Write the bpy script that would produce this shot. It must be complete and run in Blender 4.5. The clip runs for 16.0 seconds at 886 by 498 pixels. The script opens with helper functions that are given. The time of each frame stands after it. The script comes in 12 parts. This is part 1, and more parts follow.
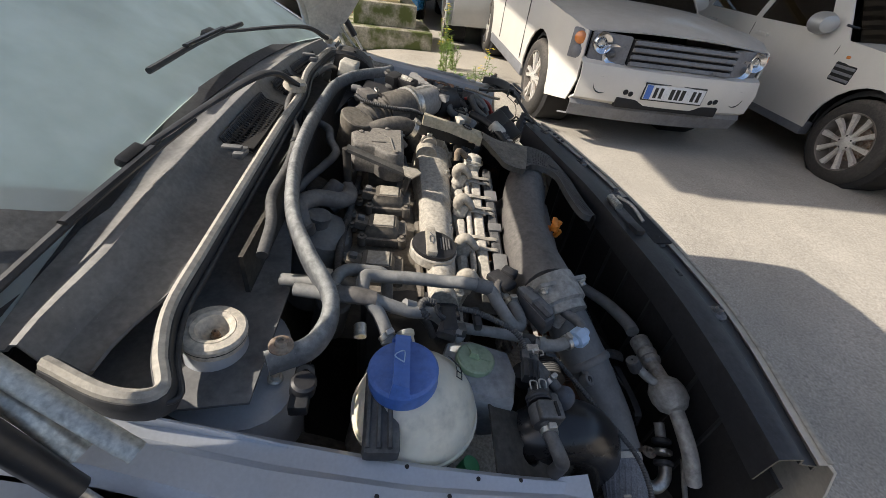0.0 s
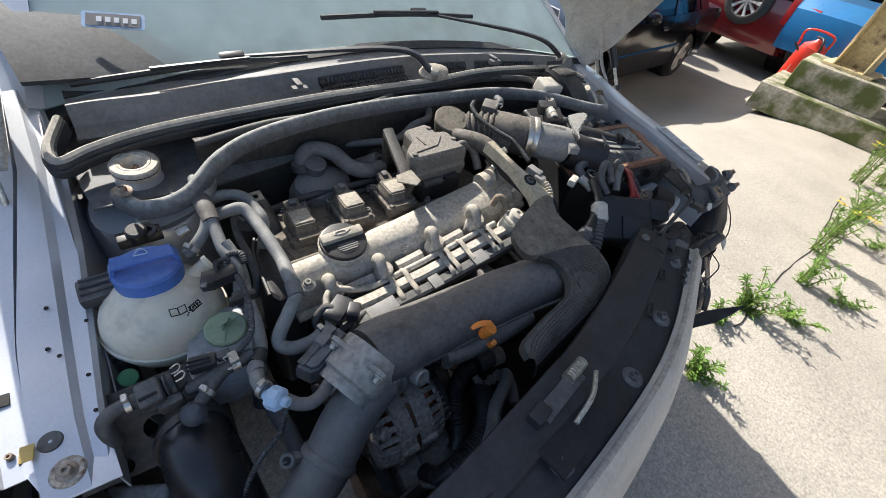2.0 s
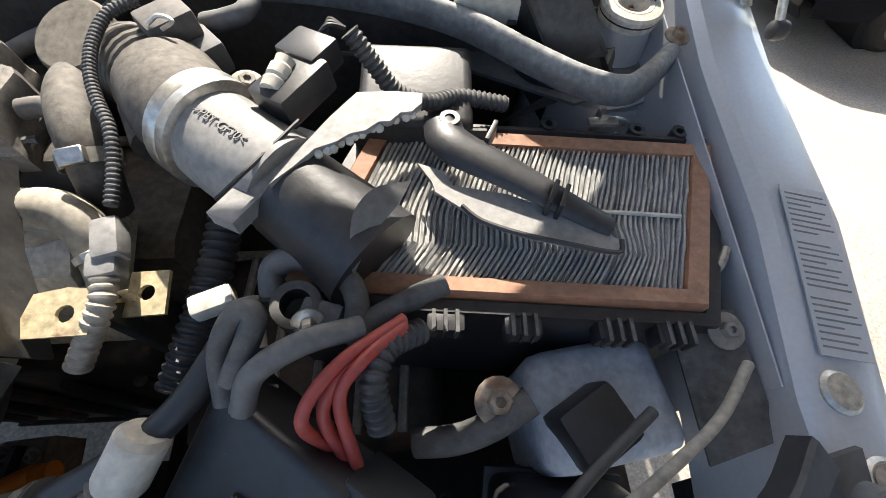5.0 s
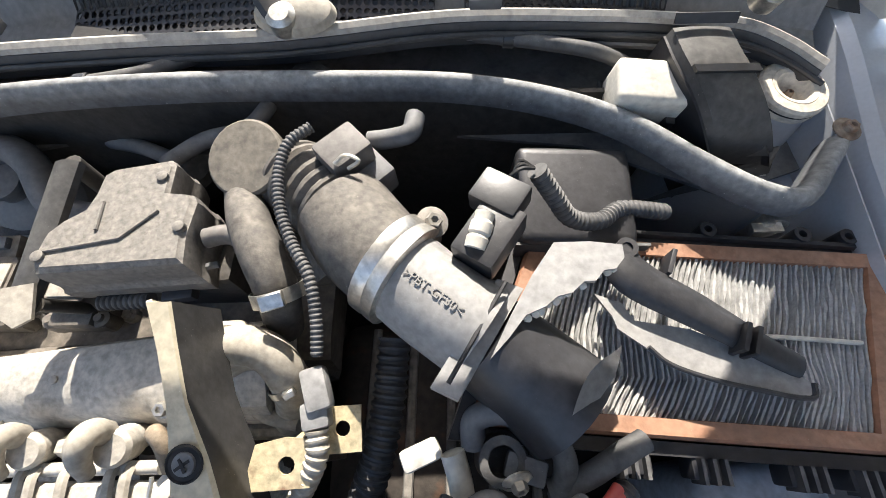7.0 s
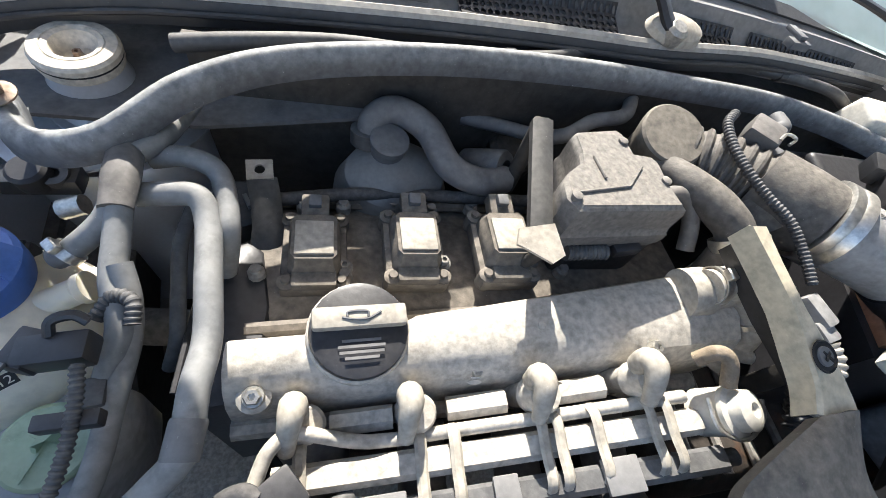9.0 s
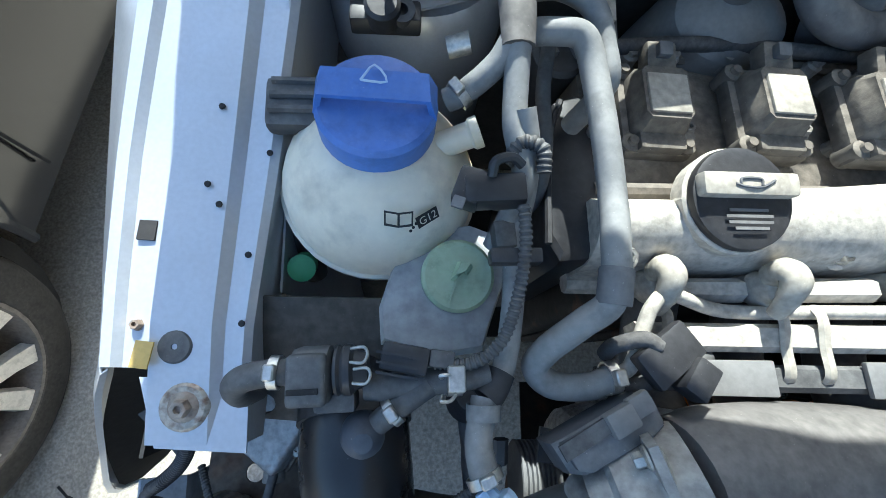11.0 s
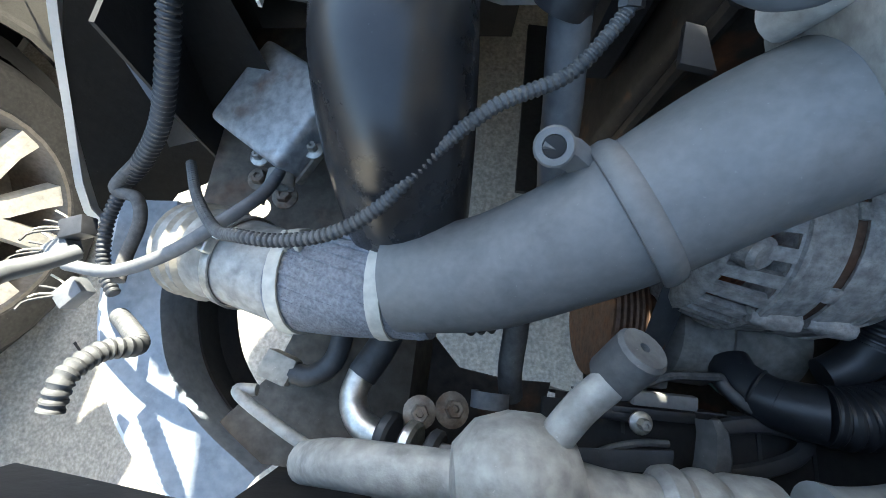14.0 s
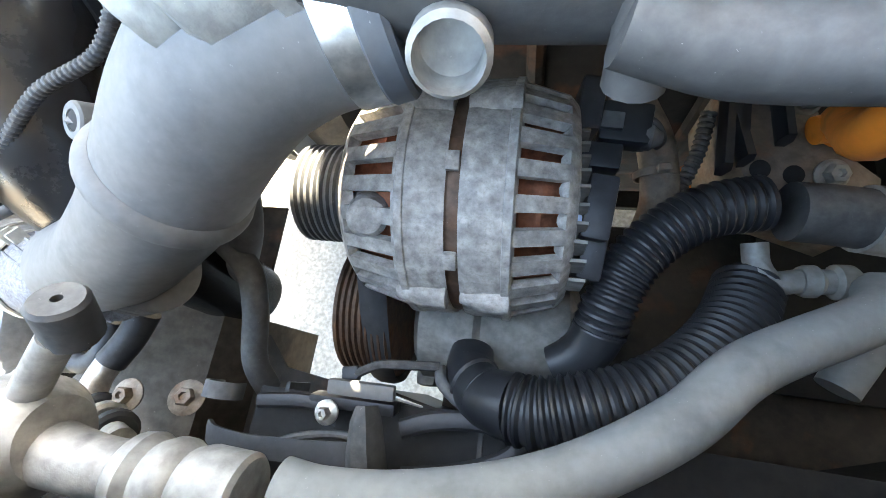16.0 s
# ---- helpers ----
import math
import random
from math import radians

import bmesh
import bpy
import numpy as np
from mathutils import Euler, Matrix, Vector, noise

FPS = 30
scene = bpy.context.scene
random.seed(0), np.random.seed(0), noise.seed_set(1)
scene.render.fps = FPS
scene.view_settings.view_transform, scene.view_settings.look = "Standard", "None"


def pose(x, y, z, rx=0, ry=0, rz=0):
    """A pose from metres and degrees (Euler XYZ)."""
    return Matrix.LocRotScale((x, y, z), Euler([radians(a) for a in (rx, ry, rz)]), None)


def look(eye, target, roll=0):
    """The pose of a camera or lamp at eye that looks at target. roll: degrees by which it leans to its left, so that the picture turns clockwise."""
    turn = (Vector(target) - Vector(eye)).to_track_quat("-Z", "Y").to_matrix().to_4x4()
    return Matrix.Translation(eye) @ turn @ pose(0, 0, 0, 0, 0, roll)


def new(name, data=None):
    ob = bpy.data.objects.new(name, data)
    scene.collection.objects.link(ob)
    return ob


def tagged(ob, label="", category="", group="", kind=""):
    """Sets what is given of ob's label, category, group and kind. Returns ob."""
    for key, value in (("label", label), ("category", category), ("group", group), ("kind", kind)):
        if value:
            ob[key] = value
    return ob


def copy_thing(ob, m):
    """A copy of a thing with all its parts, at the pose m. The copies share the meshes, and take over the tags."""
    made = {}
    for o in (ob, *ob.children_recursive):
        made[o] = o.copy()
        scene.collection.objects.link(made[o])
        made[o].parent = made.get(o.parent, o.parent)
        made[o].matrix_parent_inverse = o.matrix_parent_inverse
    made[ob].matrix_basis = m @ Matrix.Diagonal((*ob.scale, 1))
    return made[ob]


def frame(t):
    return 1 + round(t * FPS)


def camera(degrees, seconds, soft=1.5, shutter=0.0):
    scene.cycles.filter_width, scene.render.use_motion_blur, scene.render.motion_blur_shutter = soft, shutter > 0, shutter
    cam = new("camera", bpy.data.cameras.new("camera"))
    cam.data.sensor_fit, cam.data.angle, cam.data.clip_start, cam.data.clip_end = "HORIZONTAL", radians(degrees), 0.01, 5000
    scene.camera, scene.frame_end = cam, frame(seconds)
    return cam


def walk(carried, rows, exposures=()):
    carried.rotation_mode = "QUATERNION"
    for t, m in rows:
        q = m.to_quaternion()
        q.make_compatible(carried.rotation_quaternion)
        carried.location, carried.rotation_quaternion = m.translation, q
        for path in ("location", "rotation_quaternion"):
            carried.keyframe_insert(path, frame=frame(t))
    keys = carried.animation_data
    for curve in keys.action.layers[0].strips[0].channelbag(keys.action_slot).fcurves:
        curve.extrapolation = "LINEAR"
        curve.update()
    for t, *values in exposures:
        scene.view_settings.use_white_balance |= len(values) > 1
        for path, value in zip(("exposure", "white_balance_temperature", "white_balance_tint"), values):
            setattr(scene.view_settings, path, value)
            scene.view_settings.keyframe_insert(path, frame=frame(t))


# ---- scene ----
cam = camera(94.9, 16.0, soft=0.6)
PATH = [
    (0, pose(-0.8647, 0.4580, 1.1132, 52.34, -7.30, -92.43)),
    (0.5, pose(-0.8118, 0.3203, 1.1247, 51.14, -8.36, -76.40)),
    (1, pose(-0.7806, 0.1438, 1.1523, 49.89, -9.54, -60.18)),
    (1.5, pose(-0.6986, 0.0150, 1.1628, 47.41, -9.91, -47.05)),
    (2, pose(-0.5244, -0.0593, 1.1772, 45.83, -10.02, -34.97)),
    (2.5, pose(-0.2292, -0.1329, 1.1872, 44.27, -5.53, -20.15)),
    (3, pose(-0.0521, -0.1144, 1.1919, 42.50, -5.28, -10.14)),
    (3.5, pose(0.1163, -0.0330, 1.1340, 40.20, -5.74, -6.27)),
    (4, pose(0.2423, 0.0530, 1.0318, 33.50, -6.36, -3.57)),
    (4.2, pose(0.2640, 0.0892, 1.0125, 31.00, -6.57, -3.13)),
    (6.3, pose(0.3543, 0.3055, 1.0434, 26.82, 5.72, -3.68)),
    (6.5, pose(0.3046, 0.3122, 1.0588, 25.81, 3.93, -3.46)),
    (7, pose(0.1932, 0.3301, 1.0720, 25.38, -0.03, -1.61)),
    (7.5, pose(0.0818, 0.3077, 1.0688, 28.87, -2.60, 0.60)),
    (8, pose(-0.0634, 0.2749, 1.0485, 34.01, -6.37, -1.37)),
    (8.5, pose(-0.2074, 0.2566, 1.0196, 36.65, -9.48, -4.68)),
    (9, pose(-0.3320, 0.2693, 1.0039, 33.90, -13.33, -8.24)),
    (9.2, pose(-0.3748, 0.2744, 0.9867, 34.49, -15.36, -8.83)),
    (11.3, pose(-0.5737, 0.2722, 0.9365, 13.96, -4.46, 1.63)),
    (11.5, pose(-0.5940, 0.2513, 0.9227, 13.45, -4.55, 1.82)),
    (12, pose(-0.6423, 0.1899, 0.8645, 13.27, -4.03, 3.11)),
    (12.5, pose(-0.6791, 0.1426, 0.8245, 12.14, -4.41, 4.28)),
    (13, pose(-0.6781, 0.0972, 0.8010, 12.26, -4.86, 5.85)),
    (13.5, pose(-0.6212, 0.0753, 0.7787, 12.48, -3.86, 6.64)),
    (14, pose(-0.5452, 0.0467, 0.7662, 15.11, -1.66, 6.83)),
    (14.5, pose(-0.4547, 0.0496, 0.7560, 15.01, 2.32, 6.97)),
    (15, pose(-0.3803, 0.0377, 0.7336, 17.00, 5.84, 7.46)),
    (15.5, pose(-0.3373, 0.0419, 0.7270, 18.07, 7.38, 7.79)),
    (16, pose(-0.2782, 0.0513, 0.7335, 19.27, 10.03, 7.98)),
]
walk(cam, PATH, [(0, 0.45, 6900, 11), (0.5, 0.62, 6800, 11), (1.0, 0.84, 6600, 11), (1.5, 0.8, 6500, 10), (4.0, 1.2, 6900, 10), (6.5, 1.35, 6700, 11), (9.0, 1.5, 6500, 10), (11.5, 1.5, 5750, -1), (12.5, 1.48, 5900, -1), (13.5, 2.25, 6400, 0), (14.5, 3.15, 6850, 2), (16.0, 4.5, 8000, 5)])

# ---- light ----
SUN_TO = Vector((-0.06, 1.31, 1.0)).normalized()
world = bpy.data.worlds.new("sky")
scene.world = world
world.use_nodes = True
wn = world.node_tree.nodes
sky = wn.new("ShaderNodeTexSky")
sky.sky_type = "NISHITA"
sky.sun_disc = False
sky.sun_elevation = math.asin(SUN_TO.z)
sky.sun_rotation = math.atan2(SUN_TO.x, SUN_TO.y)
sky.dust_density = 1.5
wn["Background"].inputs[1].default_value = 0.15
world.node_tree.links.new(sky.outputs[0], wn["Background"].inputs[0])
sun = new("sun", bpy.data.lights.new("sun", "SUN"))
sun.data.energy = 4.6
sun.data.angle = radians(0.55)
sun.data.color = (1.0, 0.95, 0.87)
sun.matrix_world = look((0, 0, 0), tuple(-SUN_TO))
sun.location = (-2, 8, 12)


# ---- materials ----
def mat(name, col, rough=0.6, metal=0.0, dust=0.0, dust_col=(0.40, 0.35, 0.28), scale=9.0, var=0.25, bump=0.15,
        fine=140.0, coat=0.0, spec=0.5, rust=0.0, trans=0.0, grit=None):
    """A surface with mottling at two scales, fine relief, and dust that lies thicker on faces that look up; sky-lit
    tops and darker sides are put into that dust.
    """
    grit = min(0.22, bump * 1.3) if grit is None else grit
    m = bpy.data.materials.new(name)
    m.use_nodes = True
    nt = m.node_tree
    N, L = nt.nodes, nt.links
    b = N["Principled BSDF"]
    tc = N.new("ShaderNodeTexCoord")
    n1 = N.new("ShaderNodeTexNoise")
    n1.inputs["Scale"].default_value, n1.inputs["Detail"].default_value, n1.inputs["Roughness"].default_value = scale, 7, 0.66
    n2 = N.new("ShaderNodeTexNoise")
    n2.inputs["Scale"].default_value, n2.inputs["Detail"].default_value = fine, 4
    for n in (n1, n2):
        L.new(tc.outputs["Object"], n.inputs["Vector"])
    r1 = N.new("ShaderNodeMapRange")
    r1.inputs[1].default_value, r1.inputs[2].default_value = 0.3, 0.7
    L.new(n1.outputs[0], r1.inputs[0])
    mx = N.new("ShaderNodeMix")
    mx.data_type = "RGBA"
    mx.inputs[6].default_value = (*[c * (1 - var) for c in col], 1)
    mx.inputs[7].default_value = (*[min(1, c * (1 + var)) for c in col], 1)
    L.new(r1.outputs[0], mx.inputs[0])
    last = mx.outputs[2]
    if rust:
        n4 = N.new("ShaderNodeTexNoise")
        n4.inputs["Scale"].default_value, n4.inputs["Detail"].default_value = scale * 2.3, 6
        L.new(tc.outputs["Object"], n4.inputs["Vector"])
        r4 = N.new("ShaderNodeMapRange")
        r4.inputs[1].default_value, r4.inputs[2].default_value = 0.62 - rust * 0.3, 0.72
        L.new(n4.outputs[0], r4.inputs[0])
        m4 = N.new("ShaderNodeMix")
        m4.data_type = "RGBA"
        m4.inputs[7].default_value = (0.17, 0.075, 0.035, 1)
        L.new(r4.outputs[0], m4.inputs[0])
        L.new(last, m4.inputs[6])
        last = m4.outputs[2]
    if dust:
        g = N.new("ShaderNodeNewGeometry")
        sx = N.new("ShaderNodeSeparateXYZ")
        L.new(g.outputs["Normal"], sx.inputs[0])
        # Steep on purpose: besides dust, skylight on tops is painted by this range.
        up = N.new("ShaderNodeMapRange")
        up.inputs[1].default_value, up.inputs[2].default_value = -0.05, 0.95
        up.inputs[3].default_value, up.inputs[4].default_value = 0.12, 1.0
        L.new(sx.outputs[2], up.inputs[0])
        n3 = N.new("ShaderNodeTexNoise")
        n3.inputs["Scale"].default_value, n3.inputs["Detail"].default_value, n3.inputs["Roughness"].default_value = scale * 3.1, 9, 0.74
        L.new(tc.outputs["Object"], n3.inputs["Vector"])
        r3 = N.new("ShaderNodeMapRange")
        r3.inputs[1].default_value, r3.inputs[2].default_value = 0.33, 0.66
        r3.inputs[3].default_value, r3.inputs[4].default_value = 0.32 * dust, min(1, 0.98 * dust)
        L.new(n3.outputs[0], r3.inputs[0])
        mu = N.new("ShaderNodeMath")
        mu.operation = "MULTIPLY"
        L.new(up.outputs[0], mu.inputs[0])
        L.new(r3.outputs[0], mu.inputs[1])
        md = N.new("ShaderNodeMix")
        md.data_type = "RGBA"
        md.inputs[7].default_value = (*dust_col, 1)
        L.new(mu.outputs[0], md.inputs[0])
        L.new(last, md.inputs[6])
        last = md.outputs[2]
        rr = N.new("ShaderNodeMapRange")
        rr.inputs[3].default_value, rr.inputs[4].default_value = rough, 0.92
        L.new(mu.outputs[0], rr.inputs[0])
        L.new(rr.outputs[0], b.inputs["Roughness"])
    else:
        rr = N.new("ShaderNodeMapRange")
        rr.inputs[3].default_value, rr.inputs[4].default_value = rough * 0.85, min(1, rough * 1.15)
        L.new(n1.outputs[0], rr.inputs[0])
        L.new(rr.outputs[0], b.inputs["Roughness"])
    if dust and not coat:
        # dark stains, then pale specks of grit
        for sc, lo, hi, amount, colour in ((scale * 5.5, 0.50, 0.74, 0.5, [c * 0.4 for c in col]), (fine * 3.2, 0.685, 0.73, min(0.6, 0.15 + dust * 0.6), [min(0.8, c * 1.5 + 0.06) for c in dust_col])):
            n5, r5, m5 = N.new("ShaderNodeTexNoise"), N.new("ShaderNodeMapRange"), N.new("ShaderNodeMix")
            n5.inputs["Scale"].default_value, n5.inputs["Detail"].default_value, n5.inputs["Roughness"].default_value = sc, 6, 0.62
            L.new(tc.outputs["Object"], n5.inputs["Vector"])
            r5.inputs[1].default_value, r5.inputs[2].default_value, r5.inputs[4].default_value = lo, hi, amount
            L.new(n5.outputs[0], r5.inputs[0])
            m5.data_type = "RGBA"
            m5.inputs[7].default_value = (*colour, 1)
            L.new(r5.outputs[0], m5.inputs[0])
            L.new(last, m5.inputs[6])
            last = m5.outputs[2]
    if grit:
        rg = N.new("ShaderNodeMapRange")
        rg.inputs[1].default_value, rg.inputs[2].default_value = 0.32, 0.68
        rg.inputs[3].default_value, rg.inputs[4].default_value = 1 - grit, 1 + grit
        L.new(n2.outputs[0], rg.inputs[0])
        vm = N.new("ShaderNodeVectorMath")
        vm.operation = "MULTIPLY"
        L.new(last, vm.inputs[0])
        L.new(rg.outputs[0], vm.inputs[1])
        last = vm.outputs[0]
    L.new(last, b.inputs["Base Color"])
    b.inputs["Metallic"].default_value = metal
    b.inputs["Specular IOR Level"].default_value = spec
    b.inputs["Coat Weight"].default_value = coat
    b.inputs["Coat Roughness"].default_value = 0.12
    if trans:
        b.inputs["Subsurface Weight"].default_value = trans
        b.inputs["Subsurface Radius"].default_value = (0.03, 0.026, 0.018)
        b.inputs["Subsurface Scale"].default_value = 0.5
    if bump:
        bp = N.new("ShaderNodeBump")
        bp.inputs["Strength"].default_value, bp.inputs["Distance"].default_value = bump, 0.002
        L.new(n2.outputs[0], bp.inputs["Height"])
        L.new(bp.outputs[0], b.inputs["Normal"])
    return m


def glass(name, tint=(0.8, 0.9, 0.9), rough=0.02, clear=0.6, film=0.0):
    """Window glass: a see-through film with a mirror gloss that Fresnel drives."""
    m = bpy.data.materials.new(name)
    m.use_nodes = True
    nt = m.node_tree
    N, L = nt.nodes, nt.links
    N.remove(N["Principled BSDF"])
    t, g, mix, fr = (N.new("ShaderNode" + k) for k in ("BsdfTransparent", "BsdfGlossy", "MixShader", "Fresnel"))
    t.inputs[0].default_value = (*[c * clear for c in tint], 1)
    g.inputs["Roughness"].default_value = rough
    fr.inputs[0].default_value = 1.5
    L.new(fr.outputs[0], mix.inputs[0])
    L.new(t.outputs[0], mix.inputs[1])
    L.new(g.outputs[0], mix.inputs[2])
    last = mix.outputs[0]
    if film:
        # a blotchy pale film that scatters to both sides: dust, with sky sheen put into its colour
        tc, no, mr, df, tl, both, mx = (N.new("ShaderNode" + k) for k in ("TexCoord", "TexNoise", "MapRange", "BsdfDiffuse", "BsdfTranslucent", "MixShader", "MixShader"))
        no.inputs["Scale"].default_value, no.inputs["Detail"].default_value = 7, 8
        mr.inputs[1].default_value, mr.inputs[2].default_value = 0.3, 0.7
        mr.inputs[3].default_value, mr.inputs[4].default_value = film * 0.75, film * 1.25
        L.new(tc.outputs["Object"], no.inputs["Vector"])
        L.new(no.outputs[0], mr.inputs[0])
        df.inputs[0].default_value = (0.80, 0.90, 0.92, 1)
        tl.inputs[0].default_value = (0.55, 0.70, 0.70, 1)
        both.inputs[0].default_value = 0.5
        L.new(df.outputs[0], both.inputs[1])
        L.new(tl.outputs[0], both.inputs[2])
        L.new(mr.outputs[0], mx.inputs[0])
        L.new(last, mx.inputs[1])
        L.new(both.outputs[0], mx.inputs[2])
        last = mx.outputs[0]
    L.new(last, N["Material Output"].inputs[0])
    return m


TAN = (0.42, 0.36, 0.28)
M_PAINT = mat("silver_paint", (0.52, 0.55, 0.60), 0.30, 0.35, 0.2, (0.5, 0.48, 0.44), 3, 0.10, 0.03, 260, coat=0.7)
M_HOODIN = mat("hood_underside_paint", (0.56, 0.54, 0.50), 0.5, 0.1, 0.35, (0.46, 0.42, 0.36), 5, 0.12, 0.08, 120)
M_BLACK = mat("black_plastic", (0.020, 0.020, 0.023), 0.42, 0, 0.13, (0.22, 0.215, 0.21), 8, 0.3, 0.12, 160)
M_BLACKC = mat("clean_black_plastic", (0.018, 0.019, 0.022), 0.38, 0, 0.10, (0.2, 0.2, 0.2), 8, 0.25, 0.06, 200)
M_SHIELD = mat("dusty_black_shield", (0.024, 0.024, 0.026), 0.5, 0, 0.36, (0.28, 0.265, 0.235), 6, 0.3, 0.15, 150)
M_RUBBER = mat("dusty_rubber", (0.032, 0.033, 0.037), 0.6, 0, 0.42, (0.33, 0.32, 0.30), 10, 0.3, 0.1, 180)
M_RUBDARK = mat("dark_rubber", (0.02, 0.021, 0.024), 0.5, 0, 0.22, (0.25, 0.25, 0.25), 10, 0.3, 0.1, 180)
M_HOSE = mat("grey_dusty_hose", (0.075, 0.08, 0.09), 0.58, 0, 0.5, (0.33, 0.32, 0.30), 7, 0.2, 0.08, 150)
# Paler copy of the dusty hose grey, with sunlight put into its colour.
M_HOSESUN = mat("sunlit_rubber_hose", (0.14, 0.145, 0.15), 0.55, 0, 0.55, (0.42, 0.41, 0.38), 7, 0.2, 0.06, 170)
M_PIPEGREY = mat("grey_plastic_pipe", (0.165, 0.162, 0.157), 0.5, 0, 0.35, (0.30, 0.29, 0.28), 5, 0.2, 0.06, 200)
M_PLENUM = mat("dusty_grey_plenum", (0.082, 0.077, 0.075), 0.55, 0, 0.5, (0.30, 0.275, 0.245), 6, 0.15, 0.12, 160)
M_ALU = mat("cast_aluminium", (0.36, 0.35, 0.33), 0.55, 0.35, 0.4, (0.40, 0.37, 0.32), 14, 0.3, 0.4, 120)
M_ALUD = mat("dirty_cast_aluminium", (0.26, 0.25, 0.235), 0.6, 0.3, 0.5, (0.36, 0.32, 0.26), 16, 0.35, 0.5, 110)
M_VALVE = mat("sandy_aluminium_cover", (0.46, 0.43, 0.38), 0.62, 0.15, 0.75, (0.56, 0.51, 0.43), 9, 0.15, 0.25, 160)
M_HEAD = mat("dirty_engine_black", (0.035, 0.033, 0.031), 0.65, 0.1, 0.42, (0.20, 0.175, 0.145), 12, 0.35, 0.4, 110)
M_BLOCK = mat("oily_iron", (0.035, 0.03, 0.027), 0.6, 0.2, 0.35, (0.14, 0.115, 0.09), 10, 0.4, 0.4, 90, rust=0.25)
M_STEEL = mat("zinc_steel", (0.55, 0.53, 0.48), 0.35, 0.8, 0.25, (0.4, 0.37, 0.32), 25, 0.2, 0.15, 200)
M_CLAMP = mat("clamp_steel", (0.62, 0.60, 0.56), 0.3, 0.9, 0.3, (0.45, 0.42, 0.37), 25, 0.15, 0.1, 200)
M_RUSTY = mat("rusty_steel", (0.33, 0.28, 0.23), 0.6, 0.4, 0.2, TAN, 30, 0.35, 0.35, 150, rust=0.7)
M_BELT = mat("rusty_pulley", (0.13, 0.075, 0.05), 0.55, 0.5, 0.2, (0.25, 0.2, 0.15), 30, 0.35, 0.3, 150, rust=0.5)
M_TANPL = mat("sandy_plastic", (0.36, 0.33, 0.28), 0.65, 0, 0.65, (0.47, 0.42, 0.34), 8, 0.15, 0.15, 150)
M_CREAM = mat("cream_plastic", (0.60, 0.57, 0.50), 0.5, 0, 0.3, (0.55, 0.5, 0.42), 8, 0.1, 0.1, 150)
M_WHITEPL = mat("milky_plastic", (0.78, 0.73, 0.60), 0.42, 0, 0.2, (0.55, 0.48, 0.36), 5, 0.06, 0.03, 120, trans=0.35)
M_BLUE = mat("blue_plastic", (0.055, 0.16, 0.52), 0.42, 0, 0.22, (0.4, 0.42, 0.45), 9, 0.1, 0.04, 160)
M_LBLUE = mat("pale_blue_plastic", (0.42, 0.58, 0.78), 0.45, 0, 0.2, (0.5, 0.5, 0.5), 9, 0.1, 0.04, 160)
M_GREEN = mat("pale_green_plastic", (0.30, 0.42, 0.27), 0.45, 0, 0.35, (0.5, 0.5, 0.42), 12, 0.15, 0.05, 160)
M_DGREEN = mat("green_plastic", (0.05, 0.28, 0.12), 0.4, 0, 0.1, TAN, 9, 0.1, 0.03, 160)
M_ORANGE = mat("orange_plastic", (0.80, 0.24, 0.03), 0.4, 0, 0.15, (0.5, 0.35, 0.2), 9, 0.12, 0.03, 160)
M_TERRA = mat("terracotta_rubber", (0.34, 0.155, 0.085), 0.6, 0, 0.35, (0.42, 0.33, 0.25), 12, 0.2, 0.12, 160)
M_PLEAT = mat("filter_paper", (0.40, 0.40, 0.39), 0.9, 0, 0.25, (0.42, 0.38, 0.32), 14, 0.12, 0.1, 300)
M_REDCAB = mat("red_cable", (0.40, 0.035, 0.03), 0.45, 0, 0.25, (0.4, 0.3, 0.26), 12, 0.15, 0.04, 160)
M_TAPE = mat("cloth_tape", (0.03, 0.03, 0.032), 0.8, 0, 0.4, (0.28, 0.26, 0.24), 14, 0.3, 0.35, 220)
M_BRAID = mat("braided_hose", (0.20, 0.21, 0.24), 0.7, 0, 0.4, (0.36, 0.35, 0.34), 14, 0.3, 0.9, 420)
M_BEIGE = mat("dirty_beige_bumper", (0.56, 0.53, 0.47), 0.45, 0, 0.35, (0.5, 0.46, 0.38), 4, 0.1, 0.05, 160)
M_COPPER = mat("copper_winding", (0.30, 0.10, 0.05), 0.4, 0.7, 0.1, TAN, 40, 0.2, 0.4, 200)
M_INK = mat("black_ink", (0.02, 0.02, 0.02), 0.6, 0, 0.0, TAN, 9, 0.1, 0.0)
M_INKW = mat("white_ink", (0.75, 0.76, 0.78), 0.6, 0, 0.0, TAN, 9, 0.05, 0.0)
M_YELLOW = mat("yellow_sticker", (0.62, 0.42, 0.10), 0.6, 0, 0.2, TAN, 20, 0.15, 0.05)
# For black parts, and for holes and voids whose shade is put into the colour.
M_DARK = mat("black_and_cavity_shade", (0.012, 0.012, 0.013), 0.8, 0, 0.15, (0.1, 0.09, 0.08), 8, 0.3, 0.2)
M_PIPEDARK = mat("grey_black_plastic", (0.038, 0.040, 0.046), 0.5, 0, 0.3, (0.20, 0.20, 0.205), 7, 0.2, 0.06, 180)
M_HEADTOP = mat("dusty_head_cover", (0.075, 0.068, 0.060), 0.7, 0, 0.75, (0.29, 0.25, 0.20), 11, 0.3, 0.35, 120, grit=0.22)
M_BOOT = mat("dusty_brown_boot", (0.055, 0.052, 0.050), 0.65, 0, 0.62, (0.27, 0.24, 0.20), 14, 0.3, 0.25, 150, grit=0.22)
